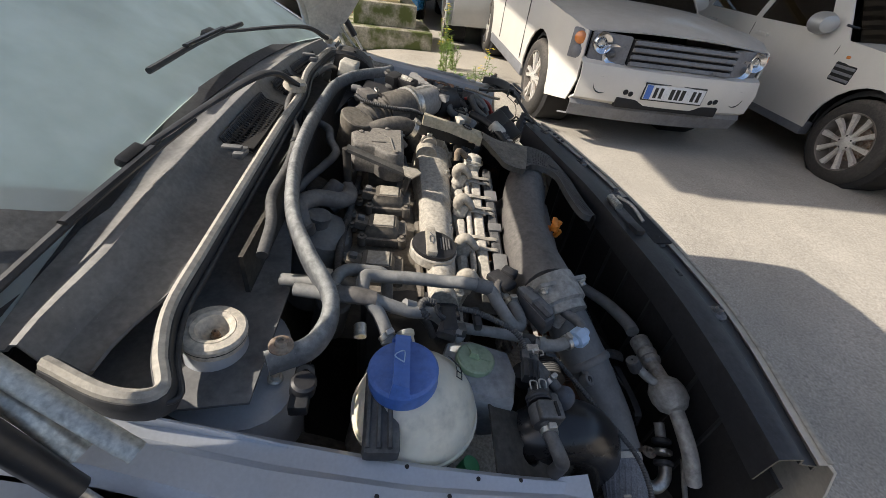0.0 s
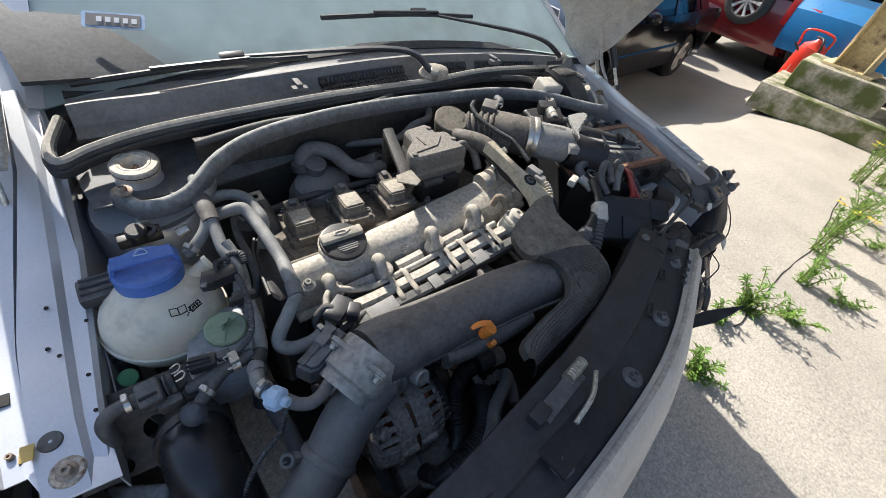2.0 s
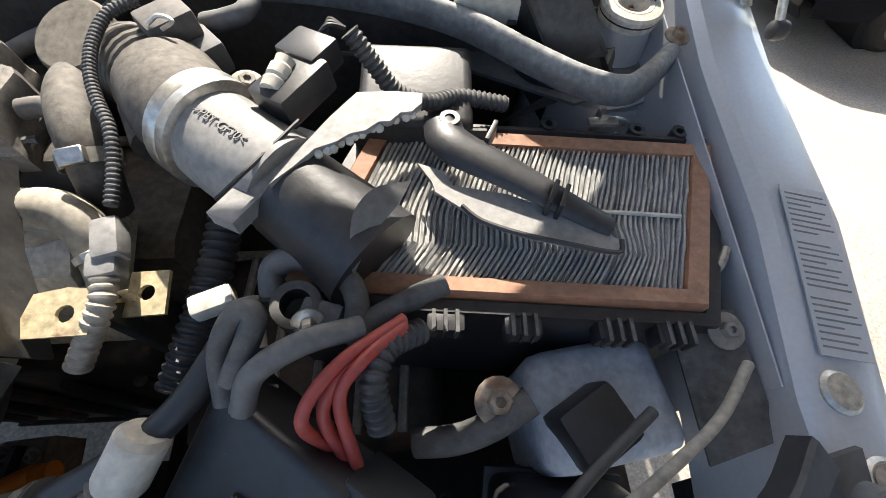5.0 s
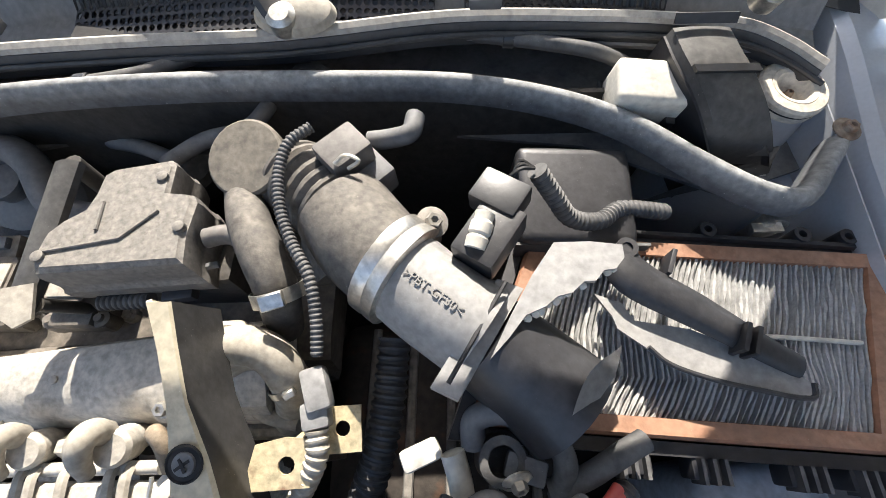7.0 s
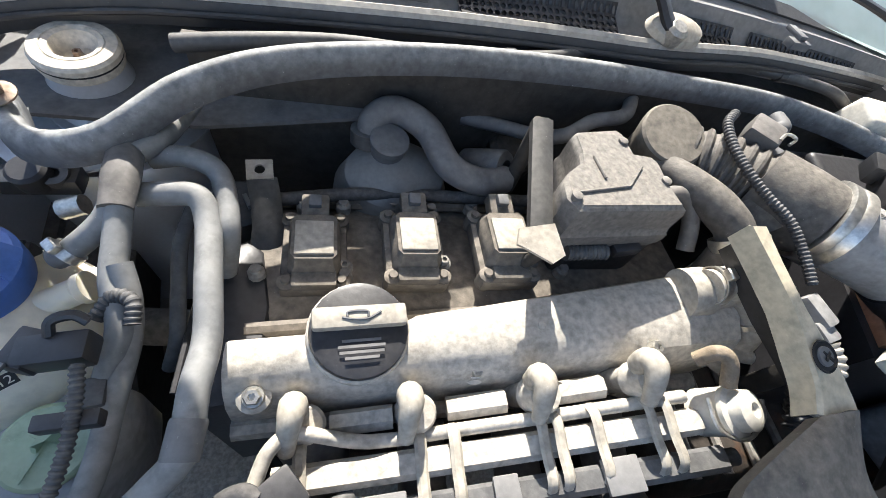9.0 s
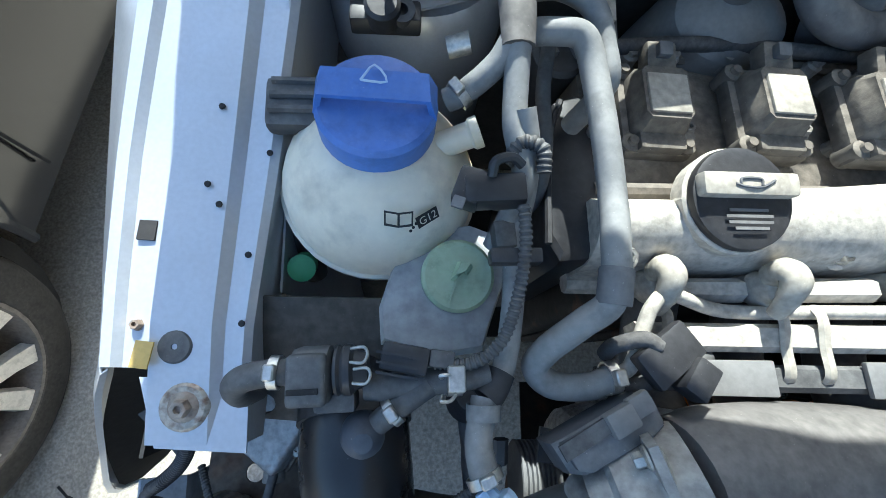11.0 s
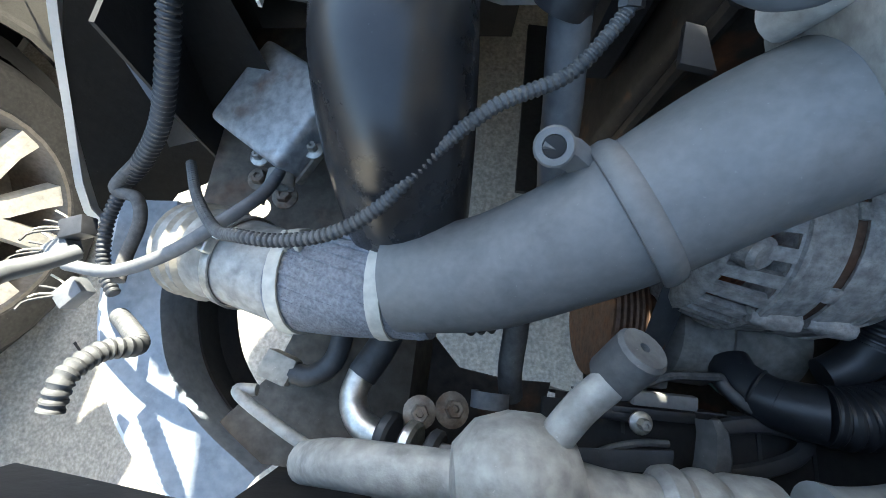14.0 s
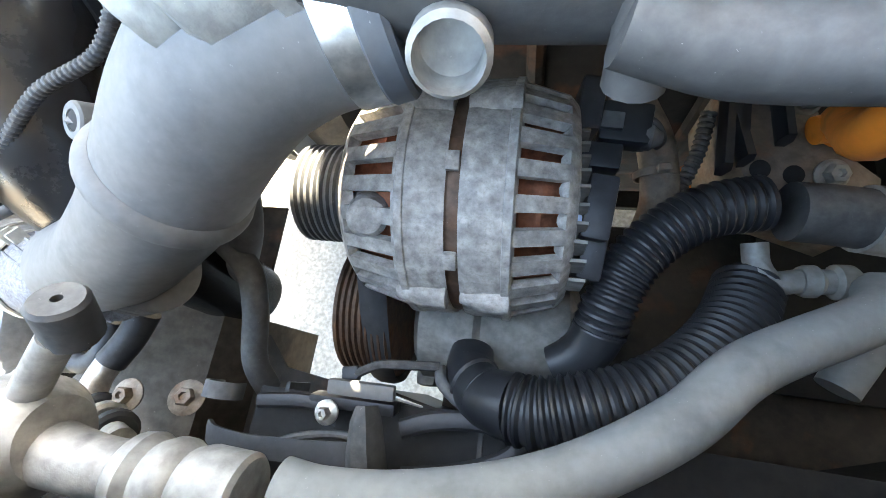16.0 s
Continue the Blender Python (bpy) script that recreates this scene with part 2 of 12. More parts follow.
M_RING = mat("cream_mount_rubber", (0.60, 0.55, 0.47), 0.6, 0, 0.4, (0.55, 0.48, 0.38), 30, 0.15, 0.15, 160)
M_DIRTY = mat("grimy_steel", (0.16, 0.16, 0.165), 0.5, 0.5, 0.35, (0.20, 0.19, 0.18), 40, 0.3, 0.2, 200)
M_GILT = mat("yellow_zinc_steel", (0.62, 0.52, 0.32), 0.45, 0.3, 0.35, (0.55, 0.48, 0.36), 25, 0.2, 0.15, 180, rust=0.12)
M_SANDY = mat("sandy_yellow_plastic", (0.50, 0.44, 0.32), 0.6, 0, 0.6, (0.58, 0.51, 0.38), 9, 0.15, 0.15, 150, grit=0.15)
M_GLASS = glass("windscreen_glass", (0.80, 0.93, 0.94), 0.02, 0.9, 0.62)
M_WINDOW = glass("dark_car_glass", (0.35, 0.42, 0.42), 0.02, 0.5)
M_LENS = glass("lamp_lens", (0.9, 0.93, 0.95), 0.02, 0.9)


# ---- mesh helpers ----
def thing(name, at, label, category, group="", kind=""):
    ob = new(name)
    ob.empty_display_size = 0.05
    ob.location = at
    bpy.context.view_layer.update()
    return tagged(ob, label, category, group, kind)


def under(ob, parent):
    ob.parent = parent
    chain = Matrix.Identity(4)
    p = parent
    seq = []
    while p is not None:
        seq.append(p)
        p = p.parent
    for p in reversed(seq):
        chain = chain @ p.matrix_parent_inverse @ p.matrix_basis
    ob.matrix_parent_inverse = chain.inverted()
    return ob


def part(name, bm, material, parent=None, label="", smooth=35.0):
    """Links a bmesh, built in world places, as one mesh under a thing or a part."""
    bmesh.ops.recalc_face_normals(bm, faces=bm.faces)
    me = bpy.data.meshes.new(name)
    for f in bm.faces:
        f.smooth = smooth > 0
    if smooth > 0:
        lim = radians(smooth)
        for e in bm.edges:
            if len(e.link_faces) == 2 and e.calc_face_angle(0) > lim:
                e.smooth = False
    bm.to_mesh(me)
    bm.free()
    me.materials.append(material)
    ob = new(name, me)
    if label:
        ob["label"] = label
    return under(ob, parent) if parent else ob


def V(*a):
    return Vector(a[0] if len(a) == 1 else a)


def frame_to(axis, up=(0, 0, 1)):
    """A turn whose z runs along axis."""
    z = V(axis).normalized()
    u = V(up)
    if abs(z.dot(u.normalized())) > 0.98:
        u = V(0, 1, 0)
    x = u.cross(z).normalized()
    return Matrix((x, z.cross(x), z)).transposed()


def spline(pts, n=8):
    """Catmull-Rom through the points."""
    p = [V(q) for q in pts]
    if len(p) == 2:
        return [p[0].lerp(p[1], k / n) for k in range(n + 1)]
    p = [2 * p[0] - p[1]] + p + [2 * p[-1] - p[-2]]
    out = []
    for i in range(1, len(p) - 2):
        a, b, c, d = p[i - 1:i + 3]
        for k in range(n):
            t = k / n
            out.append(0.5 * (2 * b + (c - a) * t + (2 * a - 5 * b + 4 * c - d) * t * t + (3 * b - a - 3 * c + d) * t ** 3))
    out.append(p[-2])
    return out


def sweep(bm, path, radii, sides=12, squash=1.0, caps=True, up=(0, 0, 1)):
    path = [V(p) for p in path]
    tang = [(path[min(i + 1, len(path) - 1)] - path[max(i - 1, 0)]).normalized() for i in range(len(path))]
    x = frame_to(tang[0], up).col[0].copy()
    rings = []
    for i, p in enumerate(path):
        x = (x - tang[i] * x.dot(tang[i])).normalized()
        y = tang[i].cross(x)
        r = radii[i] if hasattr(radii, "__len__") else radii
        rings.append([bm.verts.new(p + (x * math.cos(a) + y * math.sin(a) * squash) * r)
                      for a in (2 * math.pi * k / sides for k in range(sides))])
    for a, b in zip(rings, rings[1:]):
        for k in range(sides):
            bm.faces.new((a[k], a[(k + 1) % sides], b[(k + 1) % sides], b[k]))
    if caps:
        bm.faces.new(rings[0][::-1])
        bm.faces.new(rings[-1])
    return rings


def tube(name, pts, r, material, parent=None, label="", n=8, sides=12, squash=1.0, smooth=40):
    bm = bmesh.new()
    path = spline(pts, n)
    if hasattr(r, "__len__"):
        rad = [float(v) for v in np.interp(np.linspace(0, 1, len(path)), np.linspace(0, 1, len(r)), r)]
    else:
        rad = r
    sweep(bm, path, rad, sides, squash)
    return part(name, bm, material, parent, label, smooth)


def ribbed(name, pts, r, material, parent=None, label="", pitch=0.006, depth=0.0016, sides=14, ends=0.0):
    """A corrugated hose."""
    fine = spline(pts, 40)
    d = [0.0]
    for a, b in zip(fine, fine[1:]):
        d.append(d[-1] + (b - a).length)
    steps = max(8, int(d[-1] / pitch * 4))
    path, rad = [], []
    arr = np.array([tuple(q) for q in fine])
    for k in range(steps + 1):
        s = d[-1] * k / steps
        path.append(V([float(np.interp(s, d, arr[:, j])) for j in range(3)]))
        flat = s < ends or s > d[-1] - ends
        rad.append(r if flat else r - depth * (0, 0.15, 1, 0.85)[k % 4])
    bm = bmesh.new()
    sweep(bm, path, rad, sides)
    return part(name, bm, material, parent, label, 30)


def lathe(name, profile, at, axis, material, parent=None, label="", segs=24, smooth=35, up=(0, 0, 1), squash=1.0, caps=True):
    """Turns a profile of (radius, height) round an axis."""
    bm = bmesh.new()
    turn, at = frame_to(axis, up), V(at)
    rings = []
    for r, h in profile:
        if r < 1e-6:
            rings.append([bm.verts.new(at + turn @ V(0, 0, h))])
        else:
            rings.append([bm.verts.new(at + turn @ V(r * math.cos(a), r * math.sin(a) * squash, h))
                          for a in (2 * math.pi * k / segs for k in range(segs))])
    for a, b in zip(rings, rings[1:]):
        for k in range(segs):
            q = [a[k % len(a)], a[(k + 1) % len(a)], b[(k + 1) % len(b)], b[k % len(b)]]
            q = list(dict.fromkeys(q))
            if len(q) > 2:
                bm.faces.new(q)
    for r in (rings[0], rings[-1]):
        if len(r) > 2 and caps:
            bm.faces.new(r)
    return part(name, bm, material, parent, label, smooth)


def box_into(bm, size, m, bevel=0.003, segs=2):
    g = bmesh.ops.create_cube(bm, size=1, matrix=m @ Matrix.Diagonal((*size, 1)))
    if bevel:
        es = list({e for v in g["verts"] for e in v.link_edges})
        bmesh.ops.bevel(bm, geom=es, offset=bevel, segments=segs, affect="EDGES", profile=0.6)


def box(name, size, m, material, parent=None, label="", bevel=0.003, segs=2, smooth=40):
    bm = bmesh.new()
    if not isinstance(m, Matrix):
        m = Matrix.Translation(m)
    box_into(bm, size, m, bevel, segs)
    return part(name, bm, material, parent, label, smooth)


def axes(at, xdir, zdir):
    """A pose at a place with its x along xdir and its z near zdir."""
    x = V(xdir).normalized()
    z = V(zdir)
    z = (z - x * z.dot(x)).normalized()
    m = Matrix((x, z.cross(x), z)).transposed().to_4x4()
    m.translation = V(at)
    return m


def loft(name, rows, material, parent=None, label="", closed=False, caps=False, thick=0.0, smooth=35):
    """A skin over rows of equally many points; thick gives a sheet its thickness."""
    bm = bmesh.new()
    vs = [[bm.verts.new(V(p)) for p in row] for row in rows]
    n = len(rows[0])
    for a, b in zip(vs, vs[1:]):
        for k in range(n if closed else n - 1):
            q = [a[k], a[(k + 1) % n], b[(k + 1) % n], b[k]]
            bm.faces.new(q)
    if caps:
        bm.faces.new(vs[0])
        bm.faces.new(vs[-1])
    bmesh.ops.recalc_face_normals(bm, faces=bm.faces)
    if thick:
        bmesh.ops.solidify(bm, geom=list(bm.faces), thickness=thick)
    return part(name, bm, material, parent, label, smooth)


def circle(cx, cy, r, n=12, sq=1.0):
    return [(cx + r * math.cos(2 * math.pi * k / n), cy + r * sq * math.sin(2 * math.pi * k / n)) for k in range(n)]


def plate(name, outline, m, material, parent=None, label="", thick=0.003, holes=(), smooth=35, bend=None):
    """A flat sheet with an outline and holes, in the x and y of the pose m; bend gives each point its height."""
    bm = bmesh.new()
    for loop in (outline, *holes):
        vs = [bm.verts.new((x, y, 0)) for x, y in loop]
        for a, b in zip(vs, vs[1:] + vs[:1]):
            bm.edges.new((a, b))
    bmesh.ops.triangle_fill(bm, use_beauty=True, use_dissolve=False, edges=list(bm.edges))
    bmesh.ops.recalc_face_normals(bm, faces=bm.faces)
    if bend:
        for v in bm.verts:
            v.co.z = bend(v.co.x, v.co.y)
    bmesh.ops.solidify(bm, geom=list(bm.faces), thickness=thick)
    bmesh.ops.transform(bm, matrix=m, verts=bm.verts)
    return part(name, bm, material, parent, label, smooth)


def perforated(name, at, nu, nv, material, parent=None, label="", hole=0.62, thick=0.002, keep=None):
    """A sheet of nu by nv cells, each with a round hole; at(u, v) gives the places."""
    bm = bmesh.new()
    grid = {}

    def vert(u, v):
        k = (round(u, 4), round(v, 4))
        if k not in grid:
            grid[k] = bm.verts.new(V(at(u / nu, v / nv)))
        return grid[k]

    ring = [(math.cos(a), math.sin(a)) for a in (math.pi / 4 + math.pi / 4 * k for k in range(8))]
    for i in range(nu):
        for j in range(nv):
            if keep and not keep((i + 0.5) / nu, (j + 0.5) / nv):
                bm.faces.new((vert(i, j), vert(i + 1, j), vert(i + 1, j + 1), vert(i, j + 1)))
                continue
            sh = 0.0
            c = (i + 0.5 + sh, j + 0.5)
            inner = [bm.verts.new(V(at((c[0] + hole / 2 * x) / nu, (c[1] + hole / 2 * y) / nv))) for x, y in ring]
            cor = [vert(i + 1, j + 1), vert(i, j + 1), vert(i, j), vert(i + 1, j)]
            for k in range(4):
                bm.faces.new((cor[k], inner[2 * k], inner[2 * k + 1]))
                bm.faces.new((cor[k], inner[2 * k + 1], inner[(2 * k + 2) % 8], cor[(k + 1) % 4]))
    bmesh.ops.recalc_face_normals(bm, faces=bm.faces)
    if thick:
        bmesh.ops.solidify(bm, geom=list(bm.faces), thickness=thick)
    return part(name, bm, material, parent, label, 30)


def bolt(at, axis, r=0.007, material=None, parent=None, name="bolt", washer=1.9, label=""):
    """A hex bolt with its washer."""
    bm = bmesh.new()
    t = frame_to(axis)
    for prof, seg in (([(r * washer, 0), (r * washer, 0.0015), (r * 1.2, 0.003)], 18), ([(r, 0.003), (r, 0.0075), (r * 0.85, 0.009), (r * 0.45, 0.009), (r * 0.4, 0.006)], 6)):
        rings = [[bm.verts.new(V(at) + t @ V(q * math.cos(2 * math.pi * k / seg), q * math.sin(2 * math.pi * k / seg), h)) for k in range(seg)] for q, h in prof]
        for a, b in zip(rings, rings[1:]):
            for k in range(seg):
                bm.faces.new((a[k], a[(k + 1) % seg], b[(k + 1) % seg], b[k]))
        bm.faces.new(rings[-1])
    return part(name, bm, material or M_STEEL, parent, label, 30)


def clamp(at, axis, r, parent=None, width=0.008, material=None, name="hose_clamp", screw=True):
    """A band clamp with its screw housing."""
    bm = bmesh.new()
    t = frame_to(axis)
    seg = 24
    prof = [(r, -width / 2), (r + 0.0015, -width / 2), (r + 0.0015, width / 2), (r, width / 2)]
    rings = [[bm.verts.new(V(at) + t @ V(q * math.cos(2 * math.pi * k / seg), q * math.sin(2 * math.pi * k / seg), h)) for k in range(seg)] for q, h in prof]
    for a, b in zip(rings, rings[1:] + rings[:1]):
        for k in range(seg):
            bm.faces.new((a[k], a[(k + 1) % seg], b[(k + 1) % seg], b[k]))
    if screw:
        out = (t @ V(1, 0, 0)) if (t @ V(1, 0, 0)).z > (t @ V(0, 1, 0)).z else (t @ V(0, 1, 0))
        if out.z < 0:
            out = -out
        box_into(bm, (width * 1.1, width * 1.6, 0.007), axes(V(at) + out * (r + 0.004), axis, out), 0.001, 1)
    return part(name, bm, material or M_CLAMP, parent, "", 40)



# ---- ground ----
def smooth01(t):
    t = min(1.0, max(0.0, t))
    return t * t * (3 - 2 * t)


def gz(x, y):
    """The yard's height: it falls a little towards its sides."""
    return (-0.03 - 0.17 * smooth01((-x - 0.75) / 0.6) - 0.22 * smooth01((y - 0.5) / 1.6) * smooth01((x - 0.5) / 1.2)
            - 0.06 * smooth01((x - 1.0) / 3) - 0.09 * smooth01((x - 1.6) / 1.2) * smooth01((y - 1.2) / 1.0))


def ground_material():
    m = mat("yard_concrete", (0.43, 0.395, 0.34), 0.9, 0, 0.0, TAN, 1.3, 0.16, 0.6, 90, grit=0.10)
    nt = m.node_tree
    N, L = nt.nodes, nt.links
    b = N["Principled BSDF"]
    src = b.inputs["Base Color"].links[0].from_socket
    tc = N.new("ShaderNodeTexCoord")
    n = N.new("ShaderNodeTexNoise")
    n.inputs["Scale"].default_value, n.inputs["Detail"].default_value = 150, 3
    L.new(tc.outputs["Object"], n.inputs["Vector"])
    v = N.new("ShaderNodeTexVoronoi")
    v.inputs["Scale"].default_value = 55
    L.new(tc.outputs["Object"], v.inputs["Vector"])
    r = N.new("ShaderNodeMapRange")
    r.inputs[1].default_value, r.inputs[2].default_value, r.inputs[3].default_value, r.inputs[4].default_value = 0.35, 0.7, 0.72, 1.15
    L.new(n.outputs[0], r.inputs[0])
    r2 = N.new("ShaderNodeMapRange")
    r2.inputs[1].default_value, r2.inputs[2].default_value, r2.inputs[3].default_value, r2.inputs[4].default_value = 0.0, 0.5, 0.82, 1.05
    L.new(v.outputs[0], r2.inputs[0])
    mu = N.new("ShaderNodeMath")
    mu.operation = "MULTIPLY"
    L.new(r.outputs[0], mu.inputs[0])
    L.new(r2.outputs[0], mu.inputs[1])
    mx = N.new("ShaderNodeMix")
    mx.data_type, mx.blend_type = "RGBA", "MULTIPLY"
    mx.inputs[0].default_value = 1
    L.new(src, mx.inputs[6])
    L.new(mu.outputs[0], mx.inputs[7])
    L.new(mx.outputs[2], b.inputs["Base Color"])
    return m


M_GROUND = ground_material()


def build_ground():
    xs = [-90, -40, -15, -6] + [(-30 + k * 1.5) / 10 for k in range(0, 62)] + [7, 8, 10, 14, 25, 50, 90]
    ys = [-90, -40, -15, -6] + [(-40 + k * 1.5) / 10 for k in range(0, 55)] + [5, 7, 10, 16, 30, 60, 90]
    bm = bmesh.new()
    vs = [[bm.verts.new((x, y, gz(x, y) + 0.006 * noise.noise(V(x * 1.7, y * 1.7, 0)))) for y in ys] for x in xs]
    for i in range(len(xs) - 1):
        for j in range(len(ys) - 1):
            bm.faces.new((vs[i][j], vs[i + 1][j], vs[i + 1][j + 1], vs[i][j + 1]))
    tagged(part("ground", bm, M_GROUND), "worn sandy concrete yard with fine gravel and dust", "ground", kind="structure")


build_ground()


def crack(name, pts, w):
    bm = bmesh.new()
    rnd = random.Random(len(pts) * 7 + int(w * 1e4))
    path = []
    for a, b in zip(pts, pts[1:]):
        for k in range(7):
            p = V(a).lerp(V(b), k / 7)
            path.append((p.x + rnd.uniform(-1, 1) * 0.008, p.y + rnd.uniform(-1, 1) * 0.008, rnd.uniform(0.3, 1)))
    l, r = [], []
    for i, (x, y, s) in enumerate(path):
        q = path[min(i + 1, len(path) - 1)]
        p0 = path[max(i - 1, 0)]
        d = V(q[0] - p0[0], q[1] - p0[1], 0).normalized()
        nrm = V(-d.y, d.x, 0) * w * s
        for lst, sg in ((l, 1), (r, -1)):
            lst.append(bm.verts.new((x + sg * nrm.x, y + sg * nrm.y, gz(x, y) + 0.004)))
    for i in range(len(l) - 1):
        bm.faces.new((l[i], l[i + 1], r[i + 1], r[i]))
    tagged(part(name, bm, M_DARK), "dark jagged crack across the concrete", "crack", kind="structure")


crack("ground_crack", [(-1.35, -0.02), (-1.2, -0.07), (-1.05, -0.10), (-0.9, -0.13)], 0.004)
crack("ground_crack", [(1.25, -0.08), (1.7, -0.05), (2.4, -0.04), (3.6, 0.1)], 0.004)

# ---- the silver car: body ----
car = thing("car", (0, 0.9, gz(0, 0.9)), "silver hatchback with its bonnet up and front corner torn off", "car")


def rail_rows(prof):
    """Rows of points from stations (y, [(x, z), ...])."""
    ys = [p[0] for p in prof]
    out = []
    for k in range(25):
        y = ys[0] + (ys[-1] - ys[0]) * k / 24
        row = []
        for j in range(len(prof[0][1])):
            row.append((float(np.interp(y, ys, [p[1][j][0] for p in prof])), y, float(np.interp(y, ys, [p[1][j][1] for p in prof]))))
        out.append(row)
    return out


# inner wing rail beside the coolant tank
loft("inner_wing_rail", rail_rows([
    (0.218, [(-0.659, 0.585), (-0.659, 0.622), (-0.664, 0.626), (-0.676, 0.625), (-0.682, 0.630), (-0.722, 0.631), (-0.726, 0.622)]),
    (0.300, [(-0.660, 0.585), (-0.660, 0.636), (-0.665, 0.640), (-0.679, 0.638), (-0.686, 0.644), (-0.727, 0.645), (-0.731, 0.628)]),
    (0.420, [(-0.654, 0.580), (-0.654, 0.648), (-0.660, 0.652), (-0.678, 0.650), (-0.686, 0.657), (-0.729, 0.657), (-0.733, 0.635)]),
    (0.560, [(-0.645, 0.560), (-0.645, 0.676), (-0.651, 0.681), (-0.672, 0.679), (-0.681, 0.687), (-0.714, 0.686), (-0.720, 0.660)]),
    (0.700, [(-0.642, 0.560), (-0.642, 0.718), (-0.648, 0.723), (-0.664, 0.722), (-0.673, 0.729), (-0.695, 0.727), (-0.702, 0.70)]),
    (0.860, [(-0.648, 0.600), (-0.648, 0.768), (-0.654, 0.772), (-0.664, 0.772), (-0.674, 0.778), (-0.692, 0.776), (-0.700, 0.75)])]),
    M_PAINT, car, "pale silver sheet-metal rail with pressed ridges", thick=0.002)
plate("rail_front_tab", [(-0.735, 0.262), (-0.66, 0.262), (-0.655, 0.213), (-0.716, 0.216)], pose(0, 0, 0.628), M_PAINT, car, thick=0.002)
# outer wing with its bolting flange
loft("front_wing", rail_rows([
    (0.268, [(-0.729, 0.600), (-0.731, 0.612), (-0.759, 0.612), (-0.764, 0.618), (-0.772, 0.617), (-0.785, 0.595), (-0.802, 0.53), (-0.812, 0.44), (-0.81, 0.36)]),
    (0.340, [(-0.735, 0.608), (-0.737, 0.620), (-0.764, 0.620), (-0.769, 0.627), (-0.778, 0.626), (-0.798, 0.60), (-0.822, 0.53), (-0.832, 0.44), (-0.83, 0.36)]),
    (0.440, [(-0.738, 0.620), (-0.740, 0.632), (-0.768, 0.632), (-0.773, 0.640), (-0.783, 0.639), (-0.810, 0.61), (-0.840, 0.54), (-0.852, 0.45), (-0.85, 0.36)]),
    (0.580, [(-0.725, 0.652), (-0.727, 0.664), (-0.757, 0.664), (-0.762, 0.673), (-0.775, 0.672), (-0.815, 0.64), (-0.850, 0.56), (-0.860, 0.46), (-0.86, 0.36)]),
    (0.720, [(-0.705, 0.700), (-0.707, 0.708), (-0.730, 0.708), (-0.738, 0.716), (-0.755, 0.714), (-0.810, 0.68), (-0.855, 0.58), (-0.864, 0.47), (-0.86, 0.36)]),
    (1.050, [(-0.690, 0.800), (-0.692, 0.806), (-0.706, 0.806), (-0.716, 0.812), (-0.735, 0.808), (-0.80, 0.75), (-0.856, 0.62), (-0.867, 0.48), (-0.86, 0.36)])]),
    M_PAINT, car, "pale silver wing edge with stepped bolting flange", thick=0.002)
WE = spline([(-0.776, 0.262, 0.608), (-0.800, 0.236, 0.57), (-0.832, 0.188, 0.50), (-0.864, 0.134, 0.42), (-0.868, 0.128, 0.36)], 3)
WZ = (0.36, 0.44, 0.53, 0.595, 0.612)
loft("wing_front_edge", [[p + V(0.005, 0.004, 0), p, p + V(-0.003, 0.010, 0), (float(np.interp(p.z, WZ, (-0.819, -0.819, -0.808, -0.789, -0.777))), max(0.276, p.y + 0.016), p.z), (float(np.interp(p.z, WZ, (-0.834, -0.836, -0.825, -0.801, -0.783))), 0.34, p.z)] for p in WE], M_PAINT, car, "rolled front edge of the wing", thick=0.002)
bm = bmesh.new()
grid = [[bm.verts.new(p.lerp(V(-0.70, 0.235, p.z + 0.01), j / 9) + V(0.006, 0.008 + 0.03 * math.sin(math.pi * j / 9), 0.006 * math.sin(3.1 * j + p.z * 40))) for j in range(10)] for p in WE]
for i in range(len(WE) - 1):
    for j in range(9):
        if (i, j) not in ((7, 3), (7, 4), (8, 3)):
            bm.faces.new((grid[i][j], grid[i][j + 1], grid[i + 1][j + 1], grid[i + 1][j]))
bmesh.ops.solidify(bm, geom=list(bm.faces), thickness=0.002)
part("torn_inner_liner", bm, M_DARK, car, "black inner liner with a torn hole", 30)
M_WASH = mat("rust_ringed_washer", (0.46, 0.42, 0.36), 0.5, 0.5, 0.2, TAN, 60, 0.25, 0.2, 200, rust=0.45)
# the wing flange's square hole, bolts and plug
box("square_hole", (0.013, 0.016, 0.002), pose(-0.755, 0.372, 0.625, 3, 3, 0), M_DARK, car, "small square opening", bevel=0)
bolt((-0.752, 0.300, 0.6125), (0, -0.1, 1), 0.0042, M_RUSTY, car, washer=2.4)
lathe("rubber_plug", [(0.0, 0.001), (0.002, 0.001), (0.0022, 0.0022), (0.0105, 0.0026), (0.0118, 0.001), (0.0118, -0.002)], (-0.709, 0.283, 0.6405), (0, -0.12, 1), M_RUBBER, car, "grey rubber plug")
lathe("washer", [(0.008, 0.002), (0.0145, 0.003), (0.0165, 0.0015), (0.0175, -0.001)], (-0.699, 0.243, 0.6335), (0, -0.15, 1), M_WASH, car, "broad steel washer with rust")
bolt((-0.699, 0.243, 0.6345), (0, -0.15, 1), 0.0066, M_RUSTY, car, washer=1.6, label="rusted bolt head")
box("paint_sticker", (0.012, 0.018, 0.0012), pose(-0.727, 0.277, 0.6465, 4, 0, -6), M_YELLOW, car, "yellowed sticker", bevel=0)
